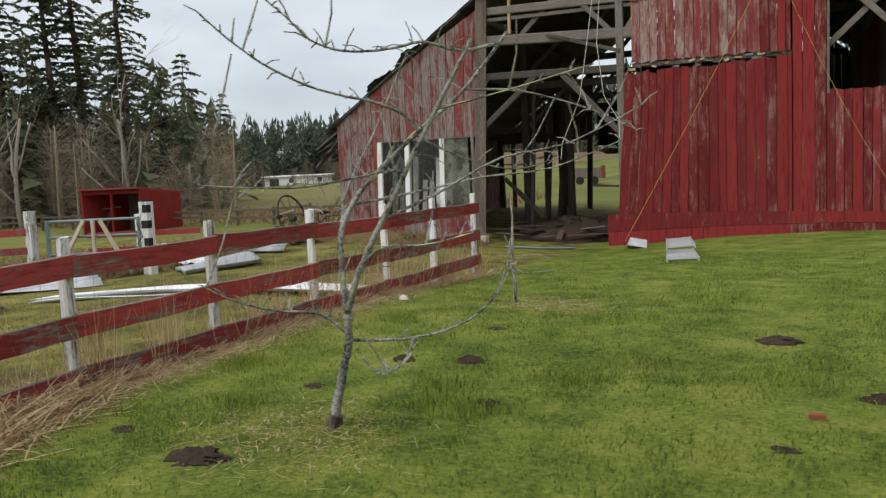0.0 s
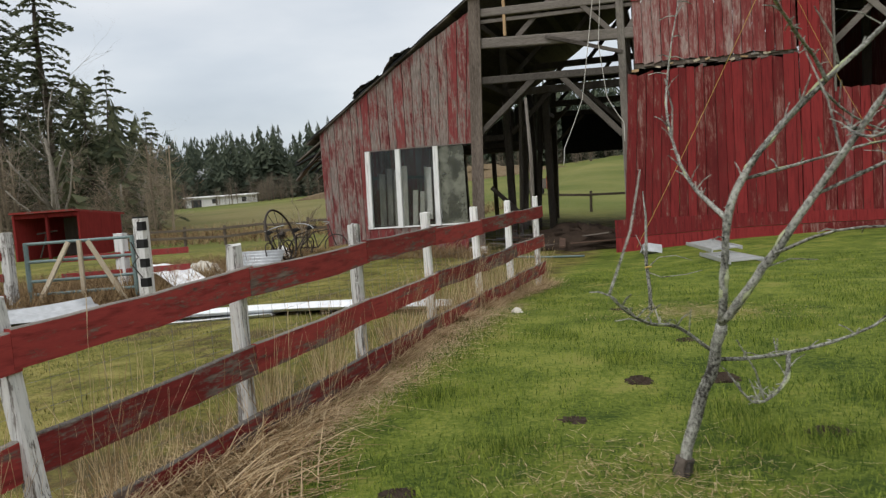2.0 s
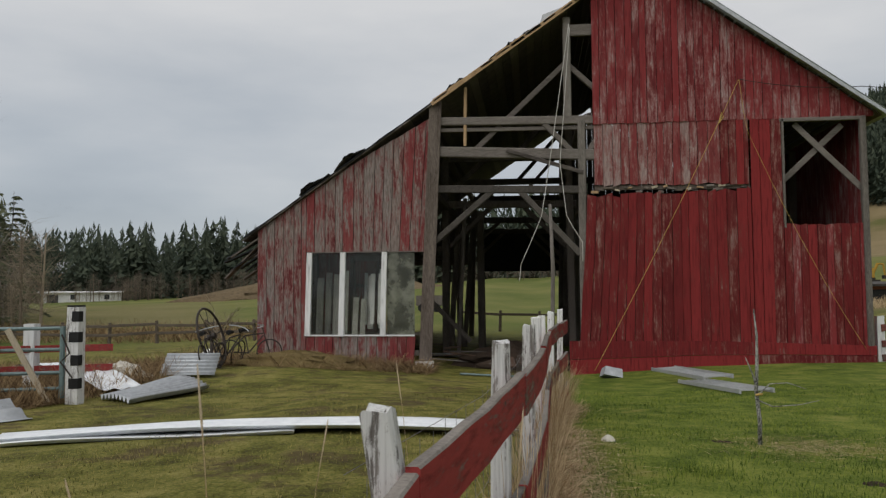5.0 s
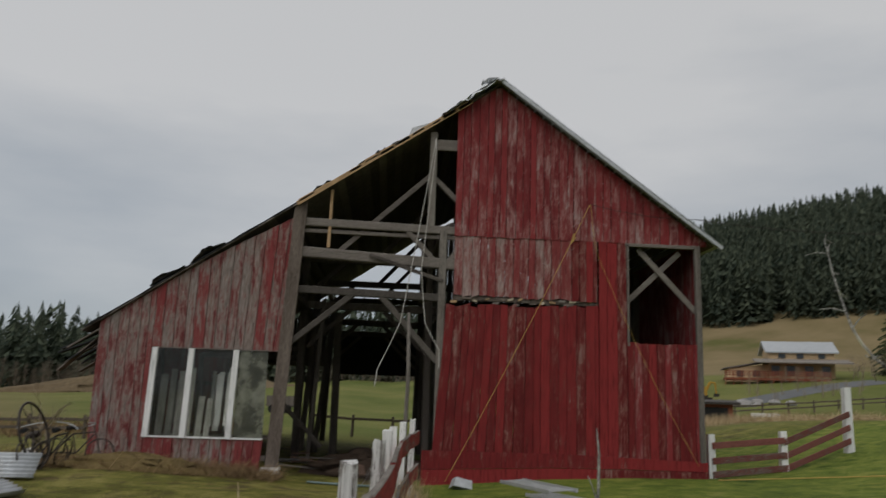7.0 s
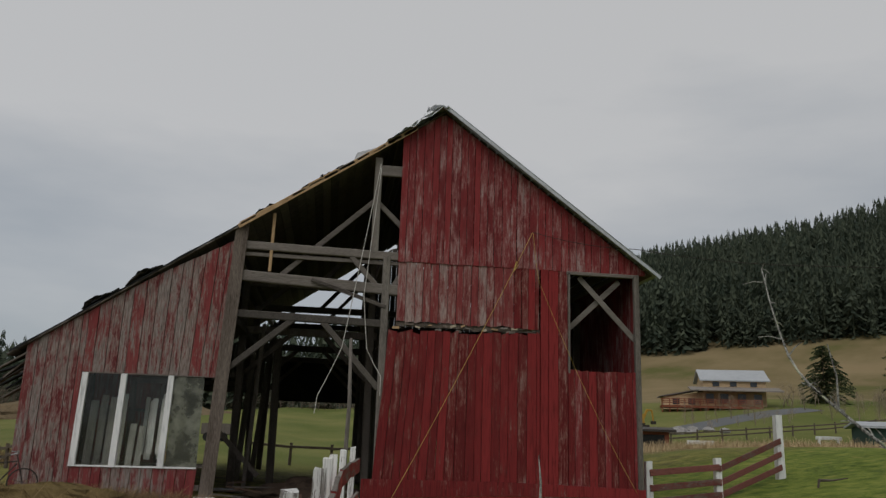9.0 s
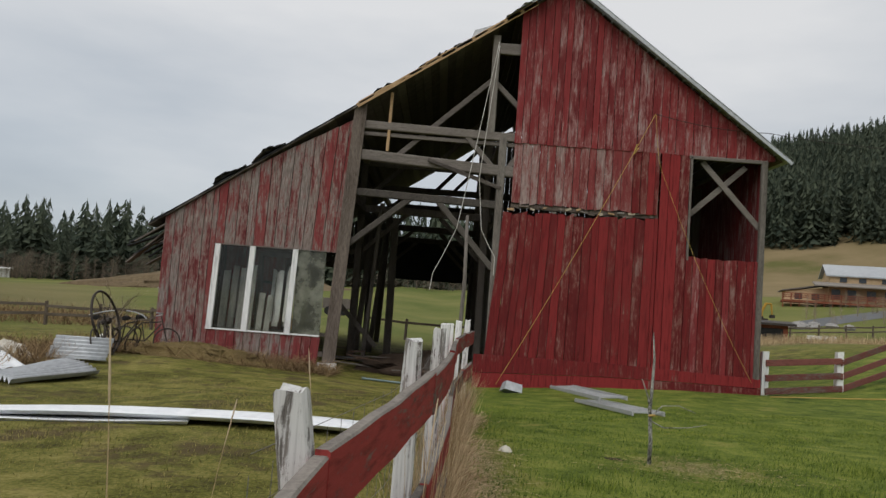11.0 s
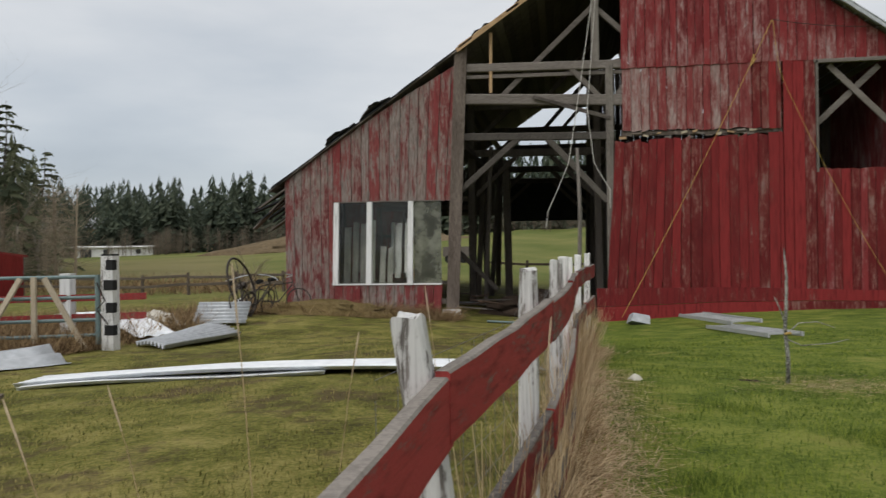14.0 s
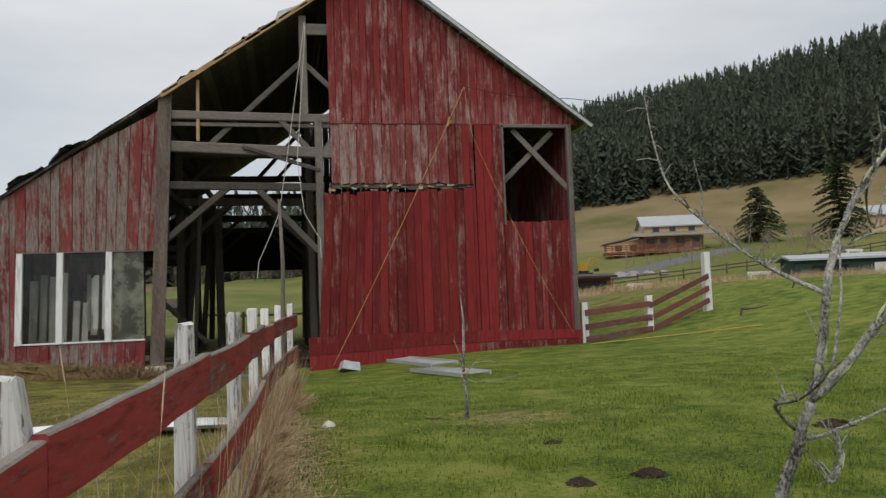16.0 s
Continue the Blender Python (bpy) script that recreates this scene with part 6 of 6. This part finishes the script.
bicycle(-12.05, 19.0, 96, -14, 1)
bicycle(-12.2, 20.0, 82, 16, 2)
bicycle(-11.9, 20.9, 20, -10, 3)
solo("grass_mound", lump(-10.6, 21.0, 2.3, 1.0, 0.34, 61, 26, 8, 0.2), M_WEEDMAT, "mound of matted dead grass at the barn foot", "grass mound", smooth=True)


# ---- right-hand fence and lawn things ----
rf = thing("corner_fence", (4.05, 22.4, ground_z(4.05, 22.4)), "red rail fence with white posts beside the barn", "fence")
RP = [(4.05, 22.4, 1.15), (6.45, 23.2, 1.1), (9.5, 25.1, 1.95)]
for x, y, h in RP:
    z = ground_z(x, y)
    w = 0.095 if h < 1.5 else 0.115
    part("post", Geo().hexa([(x - w, y - w, z - 0.2), (x + w, y - w, z - 0.2), (x + w, y + w, z - 0.2), (x - w, y + w, z - 0.2), (x - w * .9, y - w * .9, z + h), (x + w * .9, y - w * .9, z + h + .01), (x + w * .9, y + w * .9, z + h), (x - w * .9, y + w * .9, z + h - .01)]), M_WHITE, rf, "white painted post")
for (x, y, h), (x2, y2, h2), hs, he in ((RP[0], RP[1], (0.85, 0.45, 0.1), (0.85, 0.45, 0.1)), (RP[1], RP[2], (0.8, 0.42, 0.08), (1.15, 0.75, 0.35))):
    for a, b in zip(hs, he):
        part("rail", Geo().beam((x, y - 0.12, ground_z(x, y) + a), (x2, y2 - 0.12, ground_z(x2, y2) + b), 0.035, 0.17), M_RAIL_FADED, rf)

ladder = thing("ladder", (-1.4, 17.6, ground_z(-1.4, 17.6)), "aluminium extension ladder lying flat on the lawn", "ladder")
LD = Vector((0.62, -5.7, 0)).normalized()
LS = Vector((-LD.y, LD.x, 0))
for sec, (start, length, lift) in enumerate((((-1.95, 20.0), 3.7, 0.20), ((-1.72, 17.9), 3.4, 0.06))):
    for s in (0, 0.54):
        p = Vector((*start, 0)) + LS * s
        q = p + LD * length
        part("stile", Geo().beam((p.x, p.y, ground_z(p.x, p.y) + lift), (q.x, q.y, ground_z(q.x, q.y) + lift), 0.03, 0.075), M_ALU, ladder)
    for k in range(17):
        p = Vector((*start, 0)) + LD * (0.12 + k * (length - 0.24) / 16)
        q = p + LS * 0.54
        part("rung", Geo().beam((p.x, p.y, ground_z(p.x, p.y) + lift + 0.01), (q.x, q.y, ground_z(q.x, q.y) + lift + 0.01), 0.032, 0.028), M_ALU, ladder)
bz = ground_z(-2.8, 20.8)
crate = thing("grey_block", (-2.8, 20.8, bz), "small tilted grey box with green marks", "box")
cm = pose(-2.8, 20.8, bz, -18, 12, 14)
part("body", Geo().hexa([cm @ Vector(p) for p in ((-0.24, -0.16, 0.02), (0.24, -0.16, 0.02), (0.24, 0.16, 0.02), (-0.24, 0.16, 0.02), (-0.2, -0.13, 0.24), (0.22, -0.13, 0.24), (0.22, 0.14, 0.24), (-0.2, 0.14, 0.24))]), M_METAL, crate)
M_TEAL = two_tone("faded_green_print", (0.05, 0.2, 0.17), (0.1, 0.3, 0.25), 8)
part("mark", Geo().hexa([cm @ Vector(p) for p in ((-0.1, -0.05, 0.244), (0.14, -0.05, 0.244), (0.14, 0.06, 0.244), (-0.1, 0.06, 0.244), (-0.1, -0.05, 0.247), (0.14, -0.05, 0.247), (0.14, 0.06, 0.247), (-0.1, 0.06, 0.247))]), M_TEAL, crate)
spr = thing("tree_prop", (9.1, 22.4, ground_z(9.1, 22.4)), "small dark fallen branch on the lawn", "branch")
part("stem", Geo().tube([(9.0, 22.4, ground_z(9.0, 22.4) + 0.02), (9.05, 22.4, ground_z(9, 22.4) + 0.22), (9.5, 22.5, ground_z(9.5, 22.5) + 0.12), (10.0, 22.5, ground_z(10, 22.5) + 0.1)], [0.03, 0.05, 0.03, 0.015], 5), M_BARKDARK, spr)


def rope(name, pts, r, mat, label, sag=0.0, n=14, category="rope"):
    P = [Vector(p) for p in pts]
    out = []
    for a, b in zip(P, P[1:]):
        for k in range(n):
            t = k / n
            out.append(a.lerp(b, t) - Vector((0, 0, sag * 4 * t * (1 - t))))
    out.append(P[-1])
    return solo(name, Geo().tube(out, [r] * len(out), 5), mat, label, category, smooth=True)


rope("rope", [(0.70, 22.06, 7.05), (-3.15, 21.2, -0.35)], 0.008, M_ROPE, "yellow rope tied across the red barn wall", 0.12)
rope("rope", [(0.72, 22.06, 7.05), (0.92, 22.05, 5.6), (3.55, 21.95, 0.12)], 0.006, M_ROPE, "thin yellow rope hanging down the barn wall", 0.25)
rope("rope", [(0.25, 22.05, 6.2), (0.16, 22.04, 5.9), (0.3, 22.04, 6.1)], 0.014, M_ROPE, "knotted yellow rope end")
rope("garden_rope", [(3.9, 21.6, ground_z(3.9, 21.6) + 0.02), (6.07, 21.47, ground_z(6.07, 21.47) + 0.02), (8.1, 20.0, ground_z(8.1, 20) + 0.02)], 0.014, M_ROPE, "yellow rope lying across the lawn")
rope("hanging_rope", [(-3.62, 22.0, 8.7), (-4.05, 22.0, 5.8), (-4.4, 22.0, 3.6), (-4.95, 22.05, 2.35), (-5.0, 22.05, 1.9)], 0.011, M_ROPEW, "pale rope hanging in the open bay", 0.03)
rope("hanging_rope", [(-3.6, 22.0, 8.6), (-3.9, 22.0, 5.0), (-3.75, 22.0, 3.6), (-3.35, 22.0, 2.9), (-3.35, 22.0, 2.4)], 0.011, M_ROPEW, "pale rope hanging in the open bay", 0.03)
rope("overhead_wire", [(0.72, 22.03, 7.05), (3.7, 22.0, 6.75), (9.0, 21.8, 6.55), (30, 21, 7.6)], 0.010, M_IRON, "dark wire running from the barn gable", 0.1, category="wire")
rope("hose", [(-6.5, 21.2, ground_z(-6.5, 21.2) + 0.03), (-5.4, 20.9, ground_z(-5.4, 20.9) + 0.05), (-4.5, 21.3, ground_z(-4.5, 21.3) + 0.03)], 0.03, M_GATE, "grey-green hose lying by the barn entrance", category="hose")

M_BANK = two_tone("bare_brown_bank", (0.085, 0.062, 0.036), (0.20, 0.150, 0.088), 0.3, bumpiness=0.8, depth=0.3)
solo("earth_bank", lump(-42.0, 127.0, 24.0, 8.0, 2.9, 62, 40, 10, 0.14, 0.4), M_BANK, "low brown earth bank across the pasture", "earth bank", smooth=True)
bank_rng = random.Random(63)
for k in range(14):
    x, y = -43 + bank_rng.uniform(-4, 5), 120.0 + bank_rng.uniform(-1.2, 1.0)
    solo("rubble_stone", lump(x, y, bank_rng.uniform(0.4, 0.9), bank_rng.uniform(0.4, 0.8), bank_rng.uniform(0.4, 0.9), 400 + k, 8, 4, 0.25), M_STONE, "pale grey stone in a rubble heap", "stone", "rubble by the earth bank")
trailer = thing("farm_trailer", (-12.8, 66.0, ground_z(-12.8, 66.0)), "dark wooden farm trailer with a red end board", "trailer")
tz = ground_z(-12.8, 66.0)
part("side_board", Geo().box(-14.2, -12.0, 65.2, 65.28, tz + 0.55, tz + 1.35), M_DARKWOOD, trailer)
part("side_board", Geo().box(-14.2, -12.0, 66.7, 66.78, tz + 0.55, tz + 1.35), M_DARKWOOD, trailer)
part("end_board", Geo().box(-11.98, -11.88, 65.2, 66.78, tz + 0.45, tz + 1.5), M_DECK, trailer, "rust-red end board")
part("bed", Geo().box(-14.2, -12.0, 65.3, 66.68, tz + 0.5, tz + 0.6), M_DARKWOOD, trailer)
for wx in (-13.7, -12.5):
    part("wheel", Geo().tube([(wx, 65.05, tz + 0.33), (wx, 65.2, tz + 0.33)], [0.33, 0.33], 14), M_BLACK, trailer)

# heap in the open bay
rg = random.Random(77)
solo("hay_heap", lump(-4.9, 23.9, 2.0, 1.2, 0.62, 9, 24, 9, 0.28), M_SOIL, "dark rotten hay heap inside the barn", "heap", smooth=True)
for k in range(16):
    x, y = -5.6 + rg.uniform(-1.9, 2.0), 23.6 + rg.uniform(-0.9, 1.2)
    z = ground_z(x, y) + 0.12 + rg.uniform(0, 0.3)
    a, l = rg.uniform(0, 6.28), rg.uniform(0.8, 2.2)
    d = Vector((math.cos(a), math.sin(a) * 0.6, rg.uniform(-0.12, 0.12))) * l / 2
    solo("fallen_plank", Geo().beam(Vector((x, y, z)) - d, Vector((x, y, z)) + d, 0.17, 0.035), rg.choice([M_ROTTEN, M_ROTTEN, M_DARKWOOD, M_GREYX]), "fallen dark plank in the barn rubble", "plank", "planks in the barn rubble")
sheet("metal_sheet", (-7.9, 25.5), (2.4, 0.3), (0, 1.0), 2.2, 1.0, 6, 0.02, M_METAL, "pale metal sheet lying inside the barn")

for k, (x, y, r, h) in enumerate(((-1.99, 6.06, 0.17, 0.10), (-2.78, 3.66, 0.26, 0.10), (-3.58, 3.95, 0.16, 0.06), (-1.52, 5.02, 0.17, 0.07), (-2.88, 5.11, 0.16, 0.05), (-0.79, 3.91, 0.08, 0.03), (-2.53, 5.95, 0.14, 0.09), (0.34, 7.27, 0.24, 0.11), (0.88, 5.55, 0.16, 0.09), (0.31, 4.56, 0.15, 0.05), (-2.86, 9.2, 0.25, 0.04), (-2.2, 7.4, 0.16, 0.06))):
    solo("molehill", lump(x, y, r * 0.9, r * 0.66, h * 0.62, 200 + k, 22, 9, 0.24), M_SOIL, "dark fresh molehill in the lawn", "molehill", "molehills in the lawn", smooth=True)
solo("brick", Geo().box(0.45, 0.54, 5.1, 5.15, ground_z(.5, 5.1) + 0.0, ground_z(.5, 5.1) + 0.028), M_DECK, "small rust-red brick bit in grass", "brick")
solo("white_stone", lump(-3.95, 9.0, 0.08, 0.06, 0.08, 300, 10, 5, 0.1), M_TARPW, "pale stone in the dry fence grass", "stone", smooth=True)


# ---- grass ----
def blades(name, label, count, spot, mat, seed, tall, wide, tilt=0.5):
    """Single bent blades, each its own little shape."""
    rg = random.Random(seed)
    g = Geo()
    v, f = g.v, g.f
    for _ in range(count):
        p = spot(rg)
        if p is None:
            continue
        x, y, s = p
        z = ground_z(x, y)
        h, w = rg.uniform(*tall) * s, rg.uniform(*wide)
        a, b = rg.uniform(0, 6.283), rg.uniform(0, 6.283)
        cx, cy = math.cos(a) * w, math.sin(a) * w
        q = rg.uniform(0.1, tilt) * h
        dx, dy = math.cos(b) * q, math.sin(b) * q
        k = len(v)
        v.extend(((x - cx, y - cy, z - 0.01), (x + cx, y + cy, z - 0.01), (x + dx * 0.35 + cx * 0.7, y + dy * 0.35 + cy * 0.7, z + h * 0.6), (x + dx * 0.35 - cx * 0.7, y + dy * 0.35 - cy * 0.7, z + h * 0.6), (x + dx, y + dy, z + h)))
        f.extend(((k, k + 1, k + 2, k + 3), (k + 3, k + 2, k + 4)))
    return solo(name, g, mat, label, "grass", kind="stuff", origin=(0, 0, 0))


def lawn_spot(rg):
    y = -2.0 + 18.5 * rg.random() ** 1.35
    x = fence_x(min(y, 12.5)) + 0.1 + (6.0 + max(0, y) * 0.6) * rg.random()
    c = noise.noise((x * 1.3, y * 1.3, 5.0))
    if rg.random() > 0.7 + 1.1 * c:
        return None
    return x, y, 1.0 + 0.5 * c + (0.3 if noise.noise((x * 2.2, y * 2.2, 9)) > 0.42 else 0)


def paddock_spot(rg):
    y = -2.0 + 19 * rg.random() ** 1.3
    x = fence_x(min(y, 12.5)) - 0.05 - (3.0 + max(0, y) * 0.65) * rg.random()
    c = noise.noise((x * 0.9, y * 0.9, 15.0))
    return None if rg.random() > 0.62 + 1.5 * c else (x, y, 1.0 + 0.5 * c)


blades("lawn_grass", "short green winter lawn grass", 210000, lawn_spot, M_BLADE, 1, (0.014, 0.040), (0.002, 0.004), 1.0)
blades("paddock_grass", "short olive and yellowed paddock grass", 70000, paddock_spot, M_BLADEF, 2, (0.014, 0.034), (0.002, 0.004), 1.2)


def straw(name, label, count, spot, seed, tall, wide, flop, mat):
    """Dry stalks: thin ribbons that lean and bend over."""
    rg = random.Random(seed)
    g = Geo()
    v, f = g.v, g.f
    for _ in range(count):
        x, y, s = spot(rg)
        z = ground_z(x, y)
        l, w = rg.uniform(*tall) * s, rg.uniform(*wide)
        a, e = rg.uniform(0, 6.283), rg.uniform(*flop)
        d = Vector((math.cos(a) * math.cos(e), math.sin(a) * math.cos(e), math.sin(e)))
        side = Vector((-math.sin(a + 0.7), math.cos(a + 0.7), 0)) * w
        p = Vector((x, y, z - 0.01))
        k = len(v)
        n = 4
        for i in range(n + 1):
            t = i / n
            c = p + d * (l * t) - Vector((0, 0, 0.28 * l * t * t * math.cos(e)))
            c.z = max(c.z, ground_z(c.x, c.y) + 0.01)
            o = side * (1 - 0.6 * t)
            v.extend((tuple(c - o), tuple(c + o)))
        for i in range(n):
            f.append((k + 2 * i, k + 2 * i + 1, k + 2 * i + 3, k + 2 * i + 2))
    return solo(name, g, mat, label, "dry grass", kind="stuff", origin=(0, 0, 0))


def fence_spot(rg):
    while True:
        y = -2.5 + 15.5 * rg.random()
        off = abs(rg.gauss(0, 0.12))
        if noise.noise((y * 1.7, off * 2.0, 3.3)) + 0.35 > rg.random() * 0.9:
            return fence_x(y) + 0.02 + off, y, (1.0 if y < 5 else 0.68) - 0.5 * min(1, off)


def stalk_spot(rg):
    while True:
        y = -2.5 + 15.5 * rg.random()
        if noise.noise((y * 2.6, 0.0, 8.1)) + 0.3 > rg.random() * 0.9:
            return fence_x(y) + 0.03 + abs(rg.gauss(0, 0.055)), y, 1.0


def field_side_spot(rg):
    y = 2.6 + 10.4 * rg.random()
    return fence_x(y) - 0.03 - abs(rg.gauss(0, 0.12)), y, 0.8


straw("fence_straw", "matted tan dry grass along the fence foot", 17000, fence_spot, 3, (0.14, 0.40), (0.002, 0.0048), (0.0, 0.8), M_STRAW)
straw("fence_stalks", "tall tan dry stalks along the fence", 2600, stalk_spot, 4, (0.40, 0.85), (0.0012, 0.0028), (1.1, 1.5), M_STRAW)
straw("field_stalks", "thin dry stalks on the field side", 900, field_side_spot, 5, (0.2, 0.6), (0.0012, 0.0025), (0.9, 1.5), M_STRAW)
straw("matted_hay", "flattened brown hay on the lawn edge", 7500, lambda rg: (lambda y: (fence_x(y) + 0.08 + abs(rg.gauss(0, 0.22)), y, 1))(-2.5 + 12.3 * rg.random()), 6, (0.15, 0.45), (0.002, 0.004), (0.0, 0.25), M_STRAW)
HAY = ((-4.30, 3.2, 0.22), (-4.45, 3.8, 0.20), (-4.60, 4.4, 0.16), (-4.62, 5.2, 0.08), (-4.60, 5.9, 0.07), (-4.55, 6.7, 0.07), (-4.52, 7.7, 0.07), (-4.50, 8.6, 0.06), (-4.47, 9.6, 0.07), (-4.30, 11.4, 0.08), (-4.5, 2.4, 0.2), (-4.7, 1.0, 0.2))


def hay_spot(rg):
    cx, cy, r = rg.choice(HAY)
    return rg.gauss(cx, r * 0.8), rg.gauss(cy, r * 1.5), 1.15 if cy < 5 else 0.65


straw("hay_clumps", "tangled clumps of tan dead grass by the fence", 5200, hay_spot, 15, (0.20, 0.46), (0.003, 0.0075), (0.05, 0.75), M_STRAW)
straw("brown_litter", "rotting brown grass litter under the clumps", 4500, hay_spot, 16, (0.12, 0.34), (0.004, 0.009), (0.0, 0.6), M_WEED)
straw("barn_weeds", "dry tangled weeds along the barn foot", 9000, lambda rg: (-13.2 + 6.0 * rg.random(), 21.4 + 0.7 * rg.random() - 1.6 * rg.random() ** 2, 1), 7, (0.25, 0.7), (0.004, 0.009), (0.1, 0.9), M_WEED)
straw("gate_weeds", "brown tangled weeds around the gate", 9000, lambda rg: (lambda s, o: (-17.0 + 4.6 * s, 11.4 + 2.1 * s + o, 1 if o < 0.5 else 1.2))(rg.random(), rg.gauss(0.2, 0.6)), 8, (0.2, 0.6), (0.004, 0.009), (0.2, 1.25), M_WEED)
straw("bank_weeds", "brown dead weeds in the yard", 17000, lambda rg: (-19.0 + 6.6 * rg.random(), 14.8 + 7.2 * rg.random(), 1), 9, (0.25, 0.7), (0.005, 0.010), (0.2, 1.2), M_WEED)
straw("tall_verge", "tan tall dead grass behind the paddock", 9000, lambda rg: (-44 + 32 * rg.random(), 37.6 + 12 * rg.random(), 1), 10, (0.4, 1.1), (0.010, 0.022), (0.5, 1.3), M_WEED)
straw("lawn_straw", "yellow straw scattered round the sapling", 900, lambda rg: (rg.gauss(-2.1, 0.45), rg.gauss(9.0, 0.32), 1), 11, (0.06, 0.2), (0.002, 0.004), (0.0, 0.4), M_STRAW)
straw("tree_straw", "dry brown grass round the apple tree", 900, lambda rg: (rg.gauss(-2.45, 0.4), rg.gauss(4.15, 0.35), 1), 12, (0.05, 0.16), (0.0015, 0.003), (0.0, 0.6), M_STRAW)
straw("tan_strip", "tan dead grass strip beyond the lawn", 11000, lambda rg: (lambda b, d: (d * math.sin(b), d * math.cos(b), 1))(radians(12 + 36 * rg.random()), 43 + 10 * rg.random()), 13, (0.25, 0.7), (0.006, 0.013), (0.8, 1.4), M_STRAW)

M_SEED = two_tone("fluffy_seed_head", (0.42, 0.32, 0.20), (0.66, 0.55, 0.40), 20)
for k, (x, y, top, dx) in enumerate(((-5.22, 2.75, 1.35, -0.06), (-5.42, 2.55, 1.12, -0.2), (-5.6, 3.1, 1.05, -0.16), (-5.3, 3.4, 1.15, 0.1), (-4.72, 3.3, 1.2, 0.05), (-5.05, 4.1, 1.25, -0.08))):
    z = ground_z(x, y)
    st = thing("grass_stalk", (x, y, z), "tall dry grass stalk with a fluffy seed head", "grass stalk", "tall stalks by the fence")
    pts = [(x + dx * t * t, y, z + (top - z) * t) for t in (0, 0.3, 0.6, 0.85, 1.0)]
    part("stem", Geo().tube(pts, [0.0011, 0.0011, 0.0010, 0.0009, 0.0008], 5), M_STRAW, st)
    a, b = Vector(pts[3]), Vector(pts[4])
    part("seed_head", Geo().tube([a.lerp(b, 0.3), a.lerp(b, 0.6), b, b + (b - a) * 0.12], [0.0012, 0.0022, 0.0018, 0.0008], 6, 0.4, random.Random(k)), M_SEED, st)


def tuft_spot(rg):
    cx, cy, r = rg.choice(((-1.85, 4.95, 0.14), (-1.5, 4.85, 0.12), (-1.95, 5.35, 0.16), (-2.7, 6.6, 0.15), (-0.6, 6.2, 0.15), (-3.2, 4.6, 0.14), (-1.2, 8.0, 0.2), (-3.4, 7.6, 0.18), (0.4, 6.0, 0.2), (-0.2, 9.5, 0.25), (-3.9, 5.6, 0.12), (1.5, 8.5, 0.25), (-1.0, 5.7, 0.12)))
    return rg.gauss(cx, r), rg.gauss(cy, r), 1.0


blades("grass_tufts", "longer dark green grass tufts in the lawn", 5200, tuft_spot, M_BLADE, 21, (0.04, 0.10), (0.0016, 0.003), 0.9)
